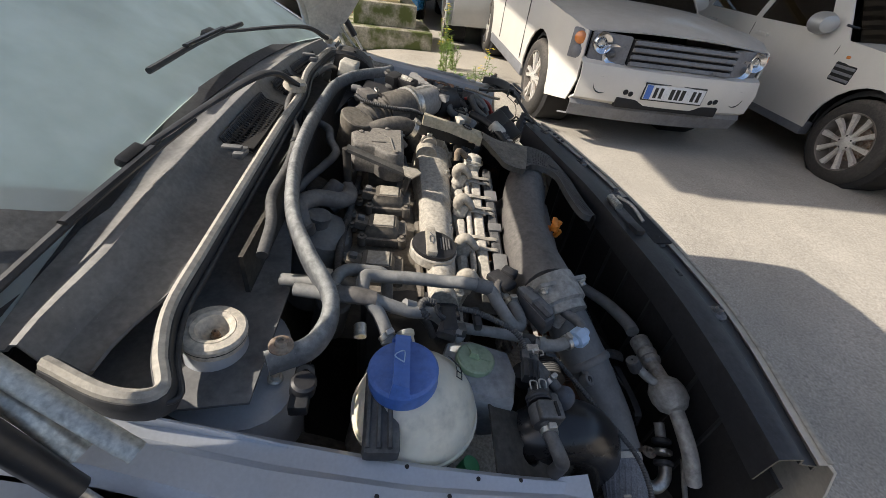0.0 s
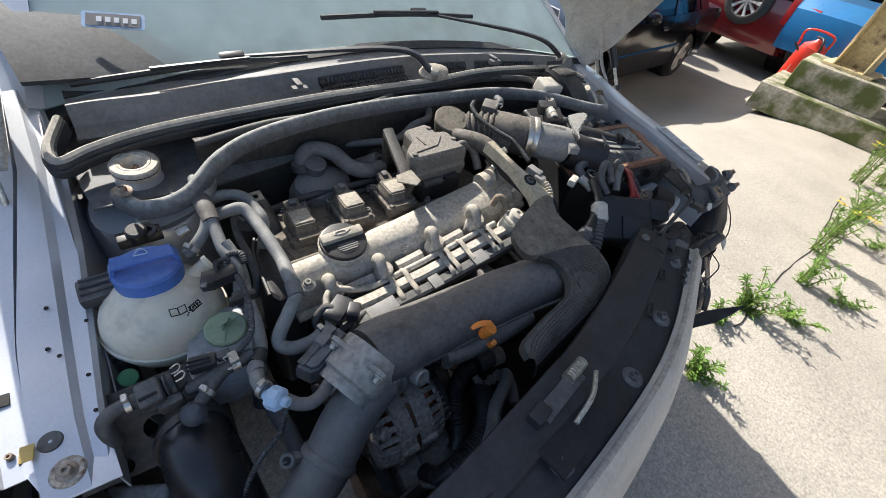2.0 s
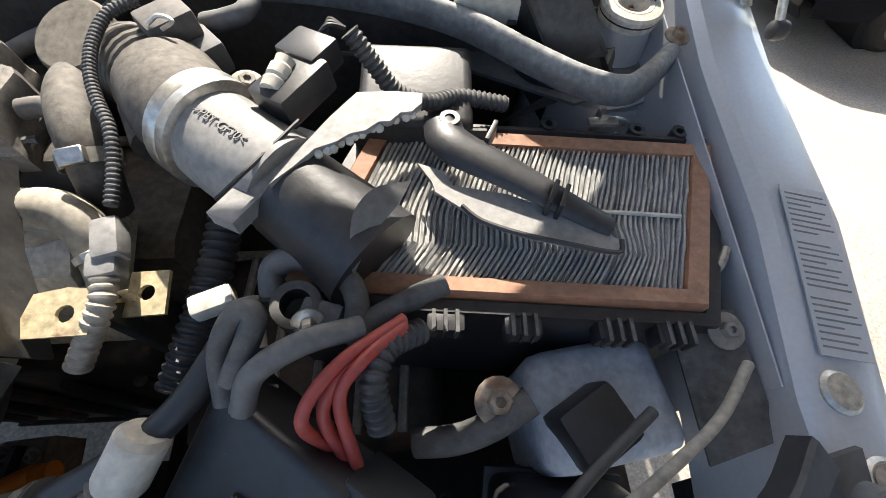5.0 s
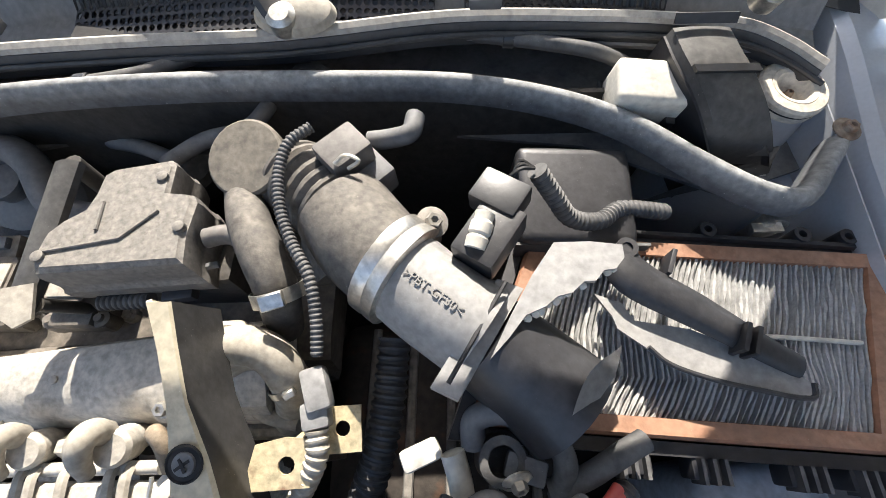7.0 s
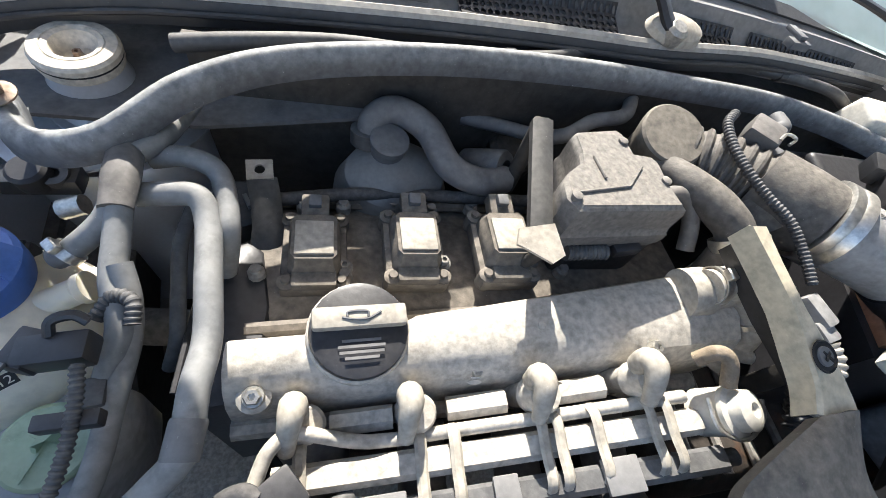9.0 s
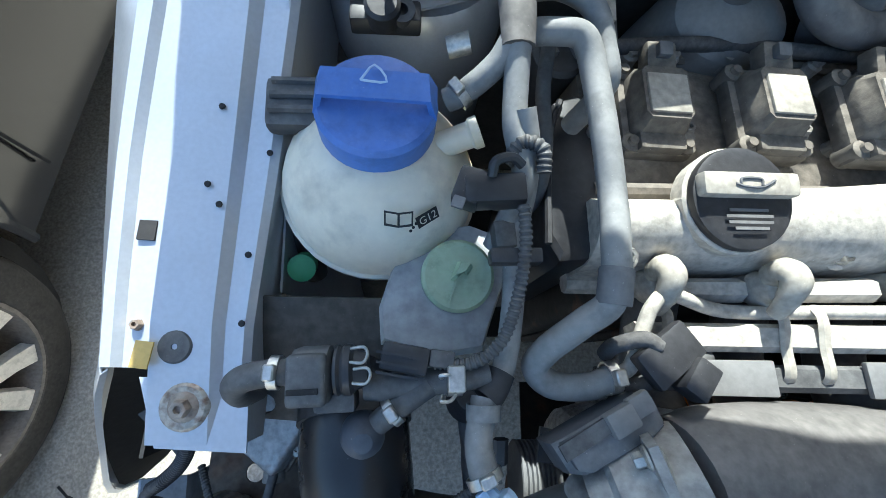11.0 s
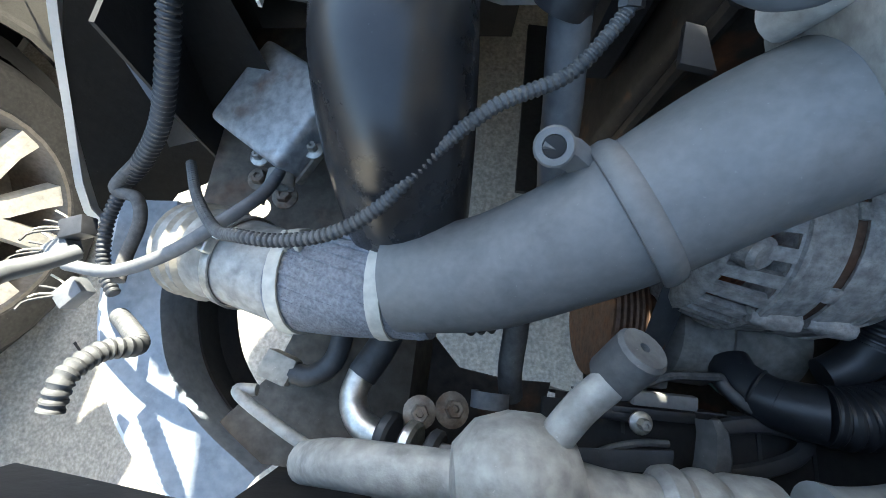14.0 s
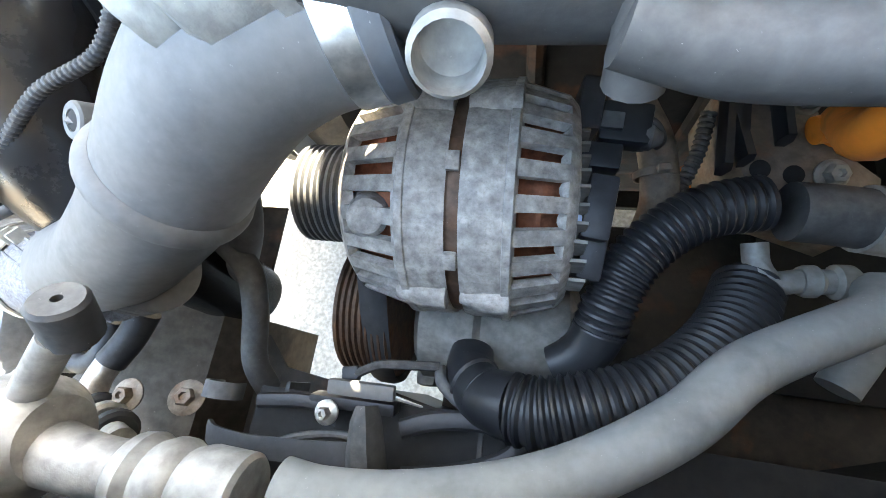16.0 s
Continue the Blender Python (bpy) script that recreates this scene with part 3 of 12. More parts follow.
for k, (x, y, z) in enumerate([(-0.70, 0.40, 0.657), (-0.695, 0.46, 0.667), (-0.69, 0.385, 0.6555), (-0.668, 0.35, 0.645), (-0.667, 0.30, 0.6405), (-0.66, 0.43, 0.654)]):
    lathe("punched_hole", [(0.0, 0.0012), (0.0022, 0.0012), (0.0026, 0)], (x, y, z), (0, -0.2, 1), M_DARK, car, segs=8)
# inner walls of the bay
loft("inner_wing_panel", [[(-0.655, y, 0.60 + 0.16 * smooth01((y - 0.3) / 0.5)), (-0.640, y, 0.52), (-0.62, y, 0.40), (-0.615, y, 0.22)] for y in (0.33, 0.42, 0.5, 0.6, 0.7, 0.8)], M_PAINT, car, "silver inner wing, dusty", thick=0.002)
loft("wheel_arch_liner", [[(-0.752, y, 0.58), (-0.762, y, 0.48), (-0.770, y, 0.30)] for y in (0.20, 0.3, 0.45, 0.6)], M_DARK, car, thick=0.003)
plate("liner_end_wall", [(-0.77, 0.25), (-0.66, 0.25), (-0.65, 0.60), (-0.755, 0.59)], axes((0, 0.36, 0), (1, 0, 0), (0, -1, 0.0)), M_DARK, car, thick=0.003)
# unseen dark walls added behind the bay, where the wheel houses are, to block the sun
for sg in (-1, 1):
    loft("sun_block_wall", [[(sg * x, 0.70 + 0.02 * abs(x - 0.61) / 0.15, z) for z in (0.60, 0.42, 0.24, 0.06)] for x in (0.46, 0.53, 0.61, 0.69, 0.76)], M_DARK, car, "dark unseen wall in the wheel house's place, keeping the sun off the ground", thick=0.003)
# wing on the filter's side
loft("front_wing", rail_rows([
    (0.165, [(0.560, 0.600), (0.588, 0.712), (0.600, 0.718), (0.628, 0.716), (0.650, 0.708), (0.662, 0.68), (0.67, 0.64)]),
    (0.240, [(0.572, 0.600), (0.592, 0.716), (0.605, 0.722), (0.642, 0.720), (0.666, 0.712), (0.682, 0.68), (0.69, 0.60)]),
    (0.390, [(0.588, 0.600), (0.616, 0.730), (0.628, 0.737), (0.676, 0.732), (0.702, 0.722), (0.722, 0.68), (0.73, 0.58)]),
    (0.560, [(0.596, 0.600), (0.624, 0.744), (0.634, 0.752), (0.672, 0.752), (0.704, 0.742), (0.745, 0.68), (0.76, 0.56)]),
    (0.700, [(0.606, 0.620), (0.632, 0.772), (0.642, 0.780), (0.672, 0.780), (0.706, 0.770), (0.765, 0.70), (0.79, 0.56)]),
    (1.050, [(0.640, 0.680), (0.655, 0.806), (0.668, 0.812), (0.690, 0.812), (0.720, 0.806), (0.80, 0.73), (0.85, 0.56)])]),
    M_PAINT, car, "dusty silver wing with pressed inner edge", thick=0.002)
loft("inner_wing_panel", [[(0.592 + 0.02 * k / 5, 0.25 + 0.11 * k, 0.71 + 0.012 * k), (0.585, 0.25 + 0.11 * k, 0.62), (0.58, 0.25 + 0.11 * k, 0.45), (0.575, 0.25 + 0.11 * k, 0.25)] for k in range(6)], M_PAINT, car, "silver inner wing, dusty", thick=0.002)
for x, y, z in ((0.622, 0.243, 0.722), (0.625, 0.186, 0.719)):
    lathe("washer", [(0.004, 0.004), (0.013, 0.0035), (0.016, 0.001), (0.016, -0.001)], (x, y, z), (0.05, -0.05, 1), M_STEEL, car)
bolt((0.625, 0.186, 0.722), (0.05, -0.05, 1), 0.006, M_RUSTY, car)
# service sticker on that wing: text too small to read
LM = axes((0.650, 0.338, 0.7325), (1, -0.18, -0.10), (0.08, -0.10, 1))
label_sheet = box("service_label", (0.044, 0.150, 0.001), LM, M_PAINT, car, "silver sticker with tiny grey print", bevel=0)
for k in range(26):
    if k in (8, 17):
        continue
    w = (0.036, 0.03, 0.034, 0.022, 0.038)[k % 5]
    box("print_line", (w, 0.0014, 0.0004), LM @ pose(-(0.038 - w) / 2, -0.068 + 0.0054 * k, 0.0007), M_PIPEGREY, label_sheet, bevel=0)

# strut towers and mounts
def strut_tower(x, y, z):
    s = 1 if x > 0 else -1
    up = (0, -0.08, 1)
    tower = lathe("strut_tower", [(0.098, -0.36), (0.096, -0.14), (0.092, -0.086), (0.085, -0.076), (0.050, -0.072), (0.048, -0.060)], (x, y, z), up, M_PAINT, car, "dusty silver strut tower", segs=32)
    lathe("tower_cap", [(0.047, -0.066), (0.041, -0.062), (0.038, -0.052), (0.035, -0.030), (0.030, -0.014), (0.020, -0.012)], (x, y, z), up, M_PAINT, tower, "dusty silver domed bearing cap", segs=32)
    lathe("strut_mount", [(0.030, -0.016), (0.0335, -0.014), (0.0345, -0.010), (0.0338, -0.006), (0.0352, -0.003), (0.0352, 0.001), (0.033, 0.004), (0.0245, 0.0052), (0.0238, 0.0040), (0.0230, 0.0052), (0.0185, 0.004), (0.0168, 0.0)], (x, y, z), up, M_RING, tower, "cream rubber strut mount", segs=36, caps=False)
    lathe("mount_bowl", [(0.0175, 0.002), (0.0160, -0.004), (0.0125, -0.010), (0.0075, -0.012), (0.0, -0.012)], (x, y, z), up, M_RING, tower, "hollow bowl of the mount", caps=False)
    lathe("side_groove", [(0.0340, -0.0068), (0.0347, -0.0055), (0.0342, -0.0042)], (x, y, z), up, M_DARK, tower, caps=False, segs=36)
    bolt((x, y, z - 0.0115), up, 0.0042, M_RUSTY, tower, washer=1.35)
    # pressed top plate with its dark sheet lip and three nuts
    m = axes((x, y, z - 0.066), (1, 0, 0), up)
    plate("top_plate", [(0.088 * math.cos(a) * (1 + 0.10 * math.cos(3 * a + 0.5)), 0.088 * math.sin(a) * (1 + 0.10 * math.cos(3 * a + 0.5))) for a in [k * math.pi / 16 for k in range(32)]], m, M_PAINT, tower, "silver pressed top plate", thick=0.003)
    bm = bmesh.new()
    sweep(bm, [V(x, y, z - 0.060) + V(0.094 * math.cos(a), 0.094 * math.sin(a) * 0.95, 0.004 * math.sin(3 * a)) for a in [math.pi * (0.05 + 0.9 * k / 20) for k in range(21)]], 0.016, 8, 0.22, up=(0, 0, 1))
    part("sheet_lip", bm, M_SHIELD, tower, "dark folded sheet lip behind the mount")
    for a in (0.4, 2.5, 4.45):
        bolt(V(x, y, z - 0.063) + V(0.066 * math.cos(a), 0.066 * math.sin(a), 0), up, 0.0062, M_STEEL, tower, name="nut", washer=1.5)


strut_tower(-0.551, 0.655, 0.734)
strut_tower(0.568, 0.653, 0.760)

# bulkhead and plenum
# Black insulation; the shadow under the lip is also in its dark colour.
loft("bulkhead", [[(x, 0.655, 0.765), (x, 0.655, 0.70), (x, 0.66, 0.55), (x, 0.66, 0.22)] for x in (-0.46, -0.3, -0.1, 0.2, 0.35, 0.46)], M_HEAD, car, "dirty black bulkhead insulation, the shade below the lip put into its colour", thick=0.006)
LIP = [(-0.585, 0.590, 0.735), (-0.555, 0.545, 0.735), (-0.50, 0.535, 0.750), (-0.44, 0.575, 0.776), (-0.36, 0.612, 0.786), (-0.22, 0.640, 0.790), (-0.05, 0.652, 0.790), (0.10, 0.652, 0.788),
       (0.21, 0.650, 0.785), (0.30, 0.636, 0.780), (0.375, 0.606, 0.776), (0.44, 0.556, 0.772), (0.485, 0.528, 0.768), (0.525, 0.522, 0.764), (0.565, 0.555, 0.756), (0.600, 0.592, 0.752)]


def lip_rows(path, prof):
    path = spline(path, 6)
    rows = []
    for i, p in enumerate(path):
        t = (path[min(i + 1, len(path) - 1)] - path[max(i - 1, 0)])
        t.z = 0
        t.normalize()
        side = V(-t.y, t.x, 0)
        rows.append([p + side * a + V(0, 0, b) for a, b in prof])
    return rows


# The pale crest is dust plus sunlight put into the colour of upward faces.
loft("bulkhead_lip", lip_rows(LIP, [(0.010, -0.024), (0.0105, -0.010), (0.0085, -0.001), (0.004, 0.004), (0.000, 0.005), (-0.004, 0.004), (-0.0085, -0.001), (-0.0105, -0.010), (-0.010, -0.022)]),
     mat("grey_edge_trim", (0.05, 0.056, 0.068), 0.45, 0, 0.92, (0.42, 0.425, 0.41), 10, 0.2, 0.15, 150), car, "rounded grey edge channel across the bay, its top paled by dust and painted sunlight", thick=0.003)
for x, y, z in ((-0.575, 0.575, 0.742), (0.603, 0.600, 0.757)):
    bolt((x, y, z), (0, -0.1, 1), 0.007, M_RUSTY, car)
plate("plenum_floor", [(-0.62, 0.60), (-0.45, 0.60), (-0.2, 0.655), (0.1, 0.665), (0.36, 0.63), (0.5, 0.56), (0.62, 0.60), (0.66, 0.86), (-0.66, 0.86)], pose(0, 0, 0.70), M_HOSE, car, "dusty grey plenum tray", thick=0.004)
SEAL = [(-0.628, 0.76, 0.775), (-0.648, 0.70, 0.762), (-0.640, 0.664, 0.756), (-0.60, 0.682, 0.760), (-0.545, 0.696, 0.766), (-0.46, 0.692, 0.780), (-0.25, 0.690, 0.797), (-0.10, 0.692, 0.803), (0.05, 0.694, 0.806), (0.2131, 0.7134, 0.8080), (0.3601, 0.7131, 0.8060), (0.4462, 0.7099, 0.8030), (0.5130, 0.7089, 0.7970), (0.5601, 0.6923, 0.7880), (0.5938, 0.6666, 0.7800)]
seal = thing("bonnet_seal", (0, 0.66, 0.79), "black rubber bonnet seal with dusty pale crown along the bulkhead", "seal")
loft("seal_base", lip_rows(SEAL, [(0.010, -0.030), (0.009, -0.008), (0.004, -0.004), (-0.008, -0.005), (-0.011, -0.012), (-0.010, -0.028)]), M_RUBDARK, seal, thick=0.003)
loft("seal_crown", lip_rows(SEAL, [(0.007, -0.005), (0.005, 0.001), (0.000, 0.003), (-0.005, 0.000), (-0.007, -0.006)]), mat("chalky_rubber", (0.30, 0.285, 0.26), 0.6, 0, 0.7, (0.56, 0.52, 0.45), 12, 0.2, 0.1, 150), seal, "pale dusty rubber crown", thick=0.002)
tube("seal_lip", [(p[0], p[1] - 0.014, p[2] - 0.014) for p in SEAL], 0.003, M_RUBDARK, seal, n=5, sides=8)

# scuttle panel under the windscreen
scuttle = thing("scuttle_panel", (0, 0.72, 0.76), "grey plastic scuttle panel, faded and dusty, with mesh grilles", "panel")
M_SCUT = mat("faded_grey_plastic", (0.15, 0.15, 0.155), 0.42, 0, 0.38, (0.42, 0.40, 0.36), 4, 0.12, 0.1, 150)


def scut(u, v):
    """u across, v from front to back."""
    x = -0.615 + 1.23 * u
    arch = 1 - (2 * u - 1) ** 2
    y0, y1 = 0.692 + 0.016 * arch + 0.04 * (1 - smooth01(u / 0.12)), 0.800 + 0.035 * arch
    z0, z1 = 0.768 + 0.022 * arch, 0.800 + 0.032 * arch
    left = smooth01((0.1 - x) / 0.5)
    z = z0 + (z1 - z0) * v + 0.018 * math.exp(-((v - 0.52) / 0.10) ** 2) - 0.024 * left - 0.012 * (1 - smooth01((v - 0.38) / 0.10)) * smooth01((v - 0.02) / 0.05)
    return (x, y0 + (y1 + 0.03 * left - y0) * v + 0.008 * left, z)


loft("panel", [[scut(u / 40, v / 14) for v in range(0, 15)] for u in range(41)], M_SCUT, scuttle, thick=0.003)
loft("screen_gap_seal", [[V(scut(u / 40, v)) + V(0, 0, 0.004) for v in (0.84, 0.92, 1.04)] for u in range(41)], M_RUBDARK, scuttle, "black rubber strip along the glass", thick=0.003)
for u0, u1 in ((0.345, 0.51), (0.565, 0.66), (0.685, 0.86)):
    perforated("grille_mesh", lambda a, b, u0=u0, u1=u1: (lambda q: (q[0], q[1], q[2] + 0.007))(scut(u0 + (u1 - u0) * a, 0.06 + 0.36 * b)), int(150 * (u1 - u0)), 5, M_BLACK, scuttle, "black mesh grille", hole=0.78, thick=0.002)
    box("grille_backing", (1.2 * (u1 - u0), 0.05, 0.002), scut((u0 + u1) / 2, 0.24), M_DARK, scuttle, bevel=0)
for q in ((-0.250, 0.715, 0.802), (0.243, 0.700, 0.830)):
    c = box("retaining_clip", (0.030, 0.016, 0.010), pose(*q), M_HOSE, scuttle, "grey spring clip", bevel=0.002)
    box("clip_tongue", (0.012, 0.030, 0.006), pose(q[0], q[1] + 0.012, q[2] + 0.008), M_HOSE, c, bevel=0.002)

# windscreen, pillars, roof, cabin
def ws(u, v):
    s = 2 * u - 1
    k = s * s
    base = (0.655 * s, 0.846 - (0.03 if s < 0 else 0.10) * k, 0.830 - (0.07 if s < 0 else 0.03) * k)
    top = (0.54 * s, 1.62 - 0.06 * s * s, 1.285 - 0.03 * s * s)
    return tuple(base[k] + (top[k] - base[k]) * v for k in range(3))


screen = loft("windscreen", [[ws(u / 20, v / 8) for v in range(9)] for u in range(21)], M_GLASS, car, "blue-green tinted windscreen, its pale film part dust and part painted sky sheen", thick=0.004)
screen.visible_shadow = False
loft("screen_band", [[(lambda q: (q[0], q[1] + 0.006, q[2] - 0.008))(ws(u / 20, v)) for v in (-0.02, 0.045 + 0.04 * (2 * u / 20 - 1) ** 4)] for u in range(21)], M_BLACKC, car, "black ceramic edge band", thick=0.001)
for s in (0, 1):
    sg = 2 * s - 1
    loft("windscreen_pillar", [[(lambda q: (q[0] + sg * a, q[1] + b, q[2] + c))(ws(s, v / 6)) for a, b, c in ((-0.012, 0, 0.003), (0.01, 0.005, 0.004), (0.045, 0.05, -0.01), (0.05, 0.09, -0.06))] for v in range(7)], M_PAINT, car, thick=0.004)
loft("roof", [[((0.585 - 0.05 * smooth01((y - 2.2) / 0.6)) * s, y, 1.290 - 0.05 * abs(s) ** 3 + 0.070 * smooth01((y - 1.55) / 0.5) - 0.05 * smooth01((y - 2.1) / 0.8)) for s in (-1, -0.9, -0.6, -0.2, 0.2, 0.6, 0.9, 1)] for y in (1.60, 1.68, 1.8, 2.0, 2.2, 2.5, 2.76)], M_PAINT, car, "silver roof panel", thick=0.01)
for sg in (-1, 1):
    loft("cabin_side", [[(sg * (0.82 - t), y, 0.22), (sg * (0.86 - t), y, 0.40), (sg * (0.872 - t), y, 0.62), (sg * (0.855 - t), y, 0.72), (sg * (0.80 - t), y, 0.86)] for y, t in ((1.0, 0), (1.3, 0), (1.7, 0), (2.2, 0), (2.6, 0.01), (2.85, 0.04), (3.0, 0.10))], M_PAINT, car, "silver door and rear side", thick=0.006)
    loft("side_window", [[(sg * 0.79, y, 0.86), (sg * 0.70, y + d * 0.5, 1.12), (sg * 0.595, y + d, 1.285)] for y, d in ((1.15, 0.46), (1.6, 0.12), (1.95, 0.0), (2.3, -0.02), (2.72, -0.10))], M_WINDOW, car, thick=0.004)
    for y, d, w in ((1.95, 0.0, 0.035), (2.74, -0.08, 0.07)):
        loft("window_pillar", [[(sg * 0.798, y + e, 0.86), (sg * 0.708, y + d * 0.5 + e, 1.12), (sg * 0.600, y + d + e, 1.29)] for e in (-w, w)], M_PAINT if w > 0.05 else M_BLACKC, car, thick=0.006)
    tube("roof_edge", [(sg * 0.555, 1.58, 1.26), (sg * 0.592, 1.72, 1.29), (sg * 0.598, 2.0, 1.308), (sg * 0.590, 2.4, 1.302), (sg * 0.55, 2.76, 1.265)], 0.018, M_PAINT, car, sides=10)
    tube("door_gap", [(sg * 0.874, 2.0, 0.30), (sg * 0.876, 2.0, 0.62), (sg * 0.803, 1.98, 0.86)], 0.004, M_DARK, car, sides=6)
    box("door_handle", (0.02, 0.17, 0.028), pose(sg * 0.868, 1.86, 0.73), M_PAINT, car, bevel=0.008)
    box("tail_lamp", (0.07, 0.05, 0.16), pose(sg * 0.715, 3.01, 0.74, -8, 0, sg * -30), mat("red_lamp_lens", (0.30, 0.01, 0.01), 0.2, 0, 0.1, TAN, 8, 0.1, 0.02), car, "red tail lamp", bevel=0.015, segs=3)
loft("rear_window", [[(0.535 * s, 2.76 + 0.03 * (1 - s * s), 1.285 - 0.02 * s * s), (0.60 * s, 2.92 + 0.05 * (1 - s * s), 1.10), (0.66 * s, 3.00 + 0.06 * (1 - s * s), 0.90)] for s in (-1, -0.6, -0.2, 0.2, 0.6, 1)], M_WINDOW, car, thick=0.004)
loft("tailgate", [[(0.70 * s, 2.99 + 0.07 * (1 - s * s), 0.90), (0.74 * s, 3.02 + 0.08 * (1 - s * s), 0.72), (0.74 * s, 3.01 + 0.08 * (1 - s * s), 0.50)] for s in (-1, -0.6, -0.2, 0.2, 0.6, 1)], M_PAINT, car, "silver tailgate", thick=0.01)
loft("rear_bumper", [[(0.76 * s, 3.00 + 0.13 * (1 - s * s), 0.52), (0.78 * s, 3.03 + 0.14 * (1 - s * s), 0.40), (0.74 * s, 2.98 + 0.12 * (1 - s * s), 0.22)] for s in (-1, -0.6, -0.2, 0.2, 0.6, 1)], M_PAINT, car, thick=0.01)
loft("dashboard", [[(0.66 * s, 0.835, 0.800), (0.68 * s, 0.95, 0.86), (0.70 * s, 1.15, 0.885), (0.70 * s, 1.30, 0.86), (0.70 * s, 1.34, 0.60)] for s in (-1, -0.5, 0, 0.5, 1)], mat("dash_plastic", (0.05, 0.055, 0.06), 0.7, 0, 0.3, (0.2, 0.2, 0.2), 6, 0.2, 0.2), car, "dark grey dashboard seen through the glass", thick=0.01)
loft("cabin_floor", [[(x, y, 0.30) for y in (0.9, 2, 3)] for x in (-0.8, 0, 0.8)], M_DARK, car, thick=0.01)
for x in (-0.36, 0.36):
    seat = box("front_seat", (0.46, 0.5, 0.22), pose(x, 1.75, 0.55), M_HEAD, car, "dark cloth seat", bevel=0.05, segs=3)
    box("seat_back", (0.46, 0.14, 0.62), pose(x, 2.05, 0.88, -14), M_HEAD, seat, bevel=0.05, segs=3)
for k in range(9):
    for x0 in (-0.06, 0.13):
        tube("dash_vent_rib", [(x0 + 0.014 * k, 0.905, 0.842), (x0 + 0.014 * k - 0.004, 0.945, 0.862)], 0.003, M_TANPL, car, n=2, sides=6)
# vignette on the glass: printing left as bars
vig = plate("glass_sticker", [(-0.045, -0.016), (0.045, -0.016), (0.048, -0.012), (0.048, 0.012), (0.045, 0.016), (-0.045, 0.016), (-0.048, 0.012), (-0.048, -0.012)], axes(V(ws(0.10, 0.13)) + V(0.005, -0.012, 0.016), (0.9, -0.3, 0.02), (-0.2, -0.5, 0.8)), M_LBLUE, car, "pale blue registration sticker, print unreadable", thick=0.001)
box("sticker_field", (0.082, 0.024, 0.0008), axes(V(ws(0.10, 0.13)) + V(0.0045, -0.0130, 0.0172), (0.9, -0.3, 0.02), (-0.2, -0.5, 0.8)), M_PIPEGREY, vig, bevel=0)
for k in range(5):
    box("print_bar", (0.008, 0.010, 0.0008), axes(V(ws(0.10, 0.13)) + V(0.0045 + (k - 1.6) * 0.0125, -0.0134 - (k - 1.6) * 0.0042, 0.0180), (0.9, -0.3, 0.02), (-0.2, -0.5, 0.8)), M_INKW, vig, bevel=0)
# door mirror
mir = lathe("door_mirror", [(0.0, -0.06), (0.045, -0.05), (0.075, -0.01), (0.08, 0.03), (0.07, 0.05), (0.0, 0.05)], (-0.88, 1.25, 0.93), (0.1, 1, 0), M_PAINT, car, "silver door mirror", squash=0.7)
tube("mirror_arm", [(-0.80, 1.27, 0.86), (-0.86, 1.27, 0.90)], 0.02, M_BLACK, mir)


# wipers
def wiper(pivot, elbow, tip, blade_a, blade_b):
    w = thing("wiper", pivot, "black windscreen wiper, faded arm and thin rubber blade", "wiper", "wipers")
    bm = bmesh.new()
    p = spline([pivot, elbow, tip], 8)
    sweep(bm, p, [float(v) for v in np.interp(np.linspace(0, 1, len(p)), [0, 0.3, 1], [0.013, 0.012, 0.005])], 8, 0.55)
    part("arm", bm, M_BLACK, w)
    lathe("pivot_nut", [(0.014, -0.01), (0.014, 0.006), (0.009, 0.010), (0.0, 0.010)], pivot, (0, -0.3, 1), M_STEEL, w)
    tube("blade", [blade_a, V(blade_a).lerp(V(blade_b), 0.5) + V(0, 0, 0.006), blade_b], 0.0055, M_RUBDARK, w, sides=6)
    tube("spoiler", [V(blade_a).lerp(V(blade_b), 0.30) + V(0, -0.004, 0.012), V(blade_a).lerp(V(blade_b), 0.72) + V(0, -0.004, 0.012)], 0.007, M_BLACKC, w, sides=6, squash=0.5)
    box("blade_joint", (0.045, 0.016, 0.014), axes(tip, V(blade_b) - V(blade_a), (0, -0.4, 1)), M_BLACKC, w, bevel=0.004)


wiper((0.053, 0.692, 0.820), (-0.02, 0.745, 0.856), (-0.34, 0.822, 0.828), (-0.60, 0.838, 0.790), (-0.20, 0.800, 0.828))
wiper((0.522, 0.715, 0.820), (0.44, 0.775, 0.860), (0.13, 0.895, 0.884), (-0.13, 0.890, 0.874), (0.30, 0.885, 0.876))
lathe("wiper_grommet", [(0.04, 0), (0.036, 0.008), (0.02, 0.014)], (0.062, 0.705, 0.815), (0, -0.3, 1), M_TANPL, scuttle, "crumbling sandy foam collar", squash=0.6)

# bonnet, raised
MID = spline([(0, 0.865, 1.172), (0, 0.70, 1.25), (0, 0.50, 1.37), (0, 0.26, 1.49)], 8)
SIDE = spline([(0.668, 0.800, 0.750), (0.690, 0.70, 0.84), (0.685, 0.63, 0.95), (0.66, 0.52, 1.12), (0.64, 0.40, 1.30), (0.60, 0.30, 1.42)], 6)


def along(path, v):
    k = min(len(path) - 1.001, max(0.0, v * (len(path) - 1)))
    return path[int(k)].lerp(path[int(k) + 1], k - int(k))


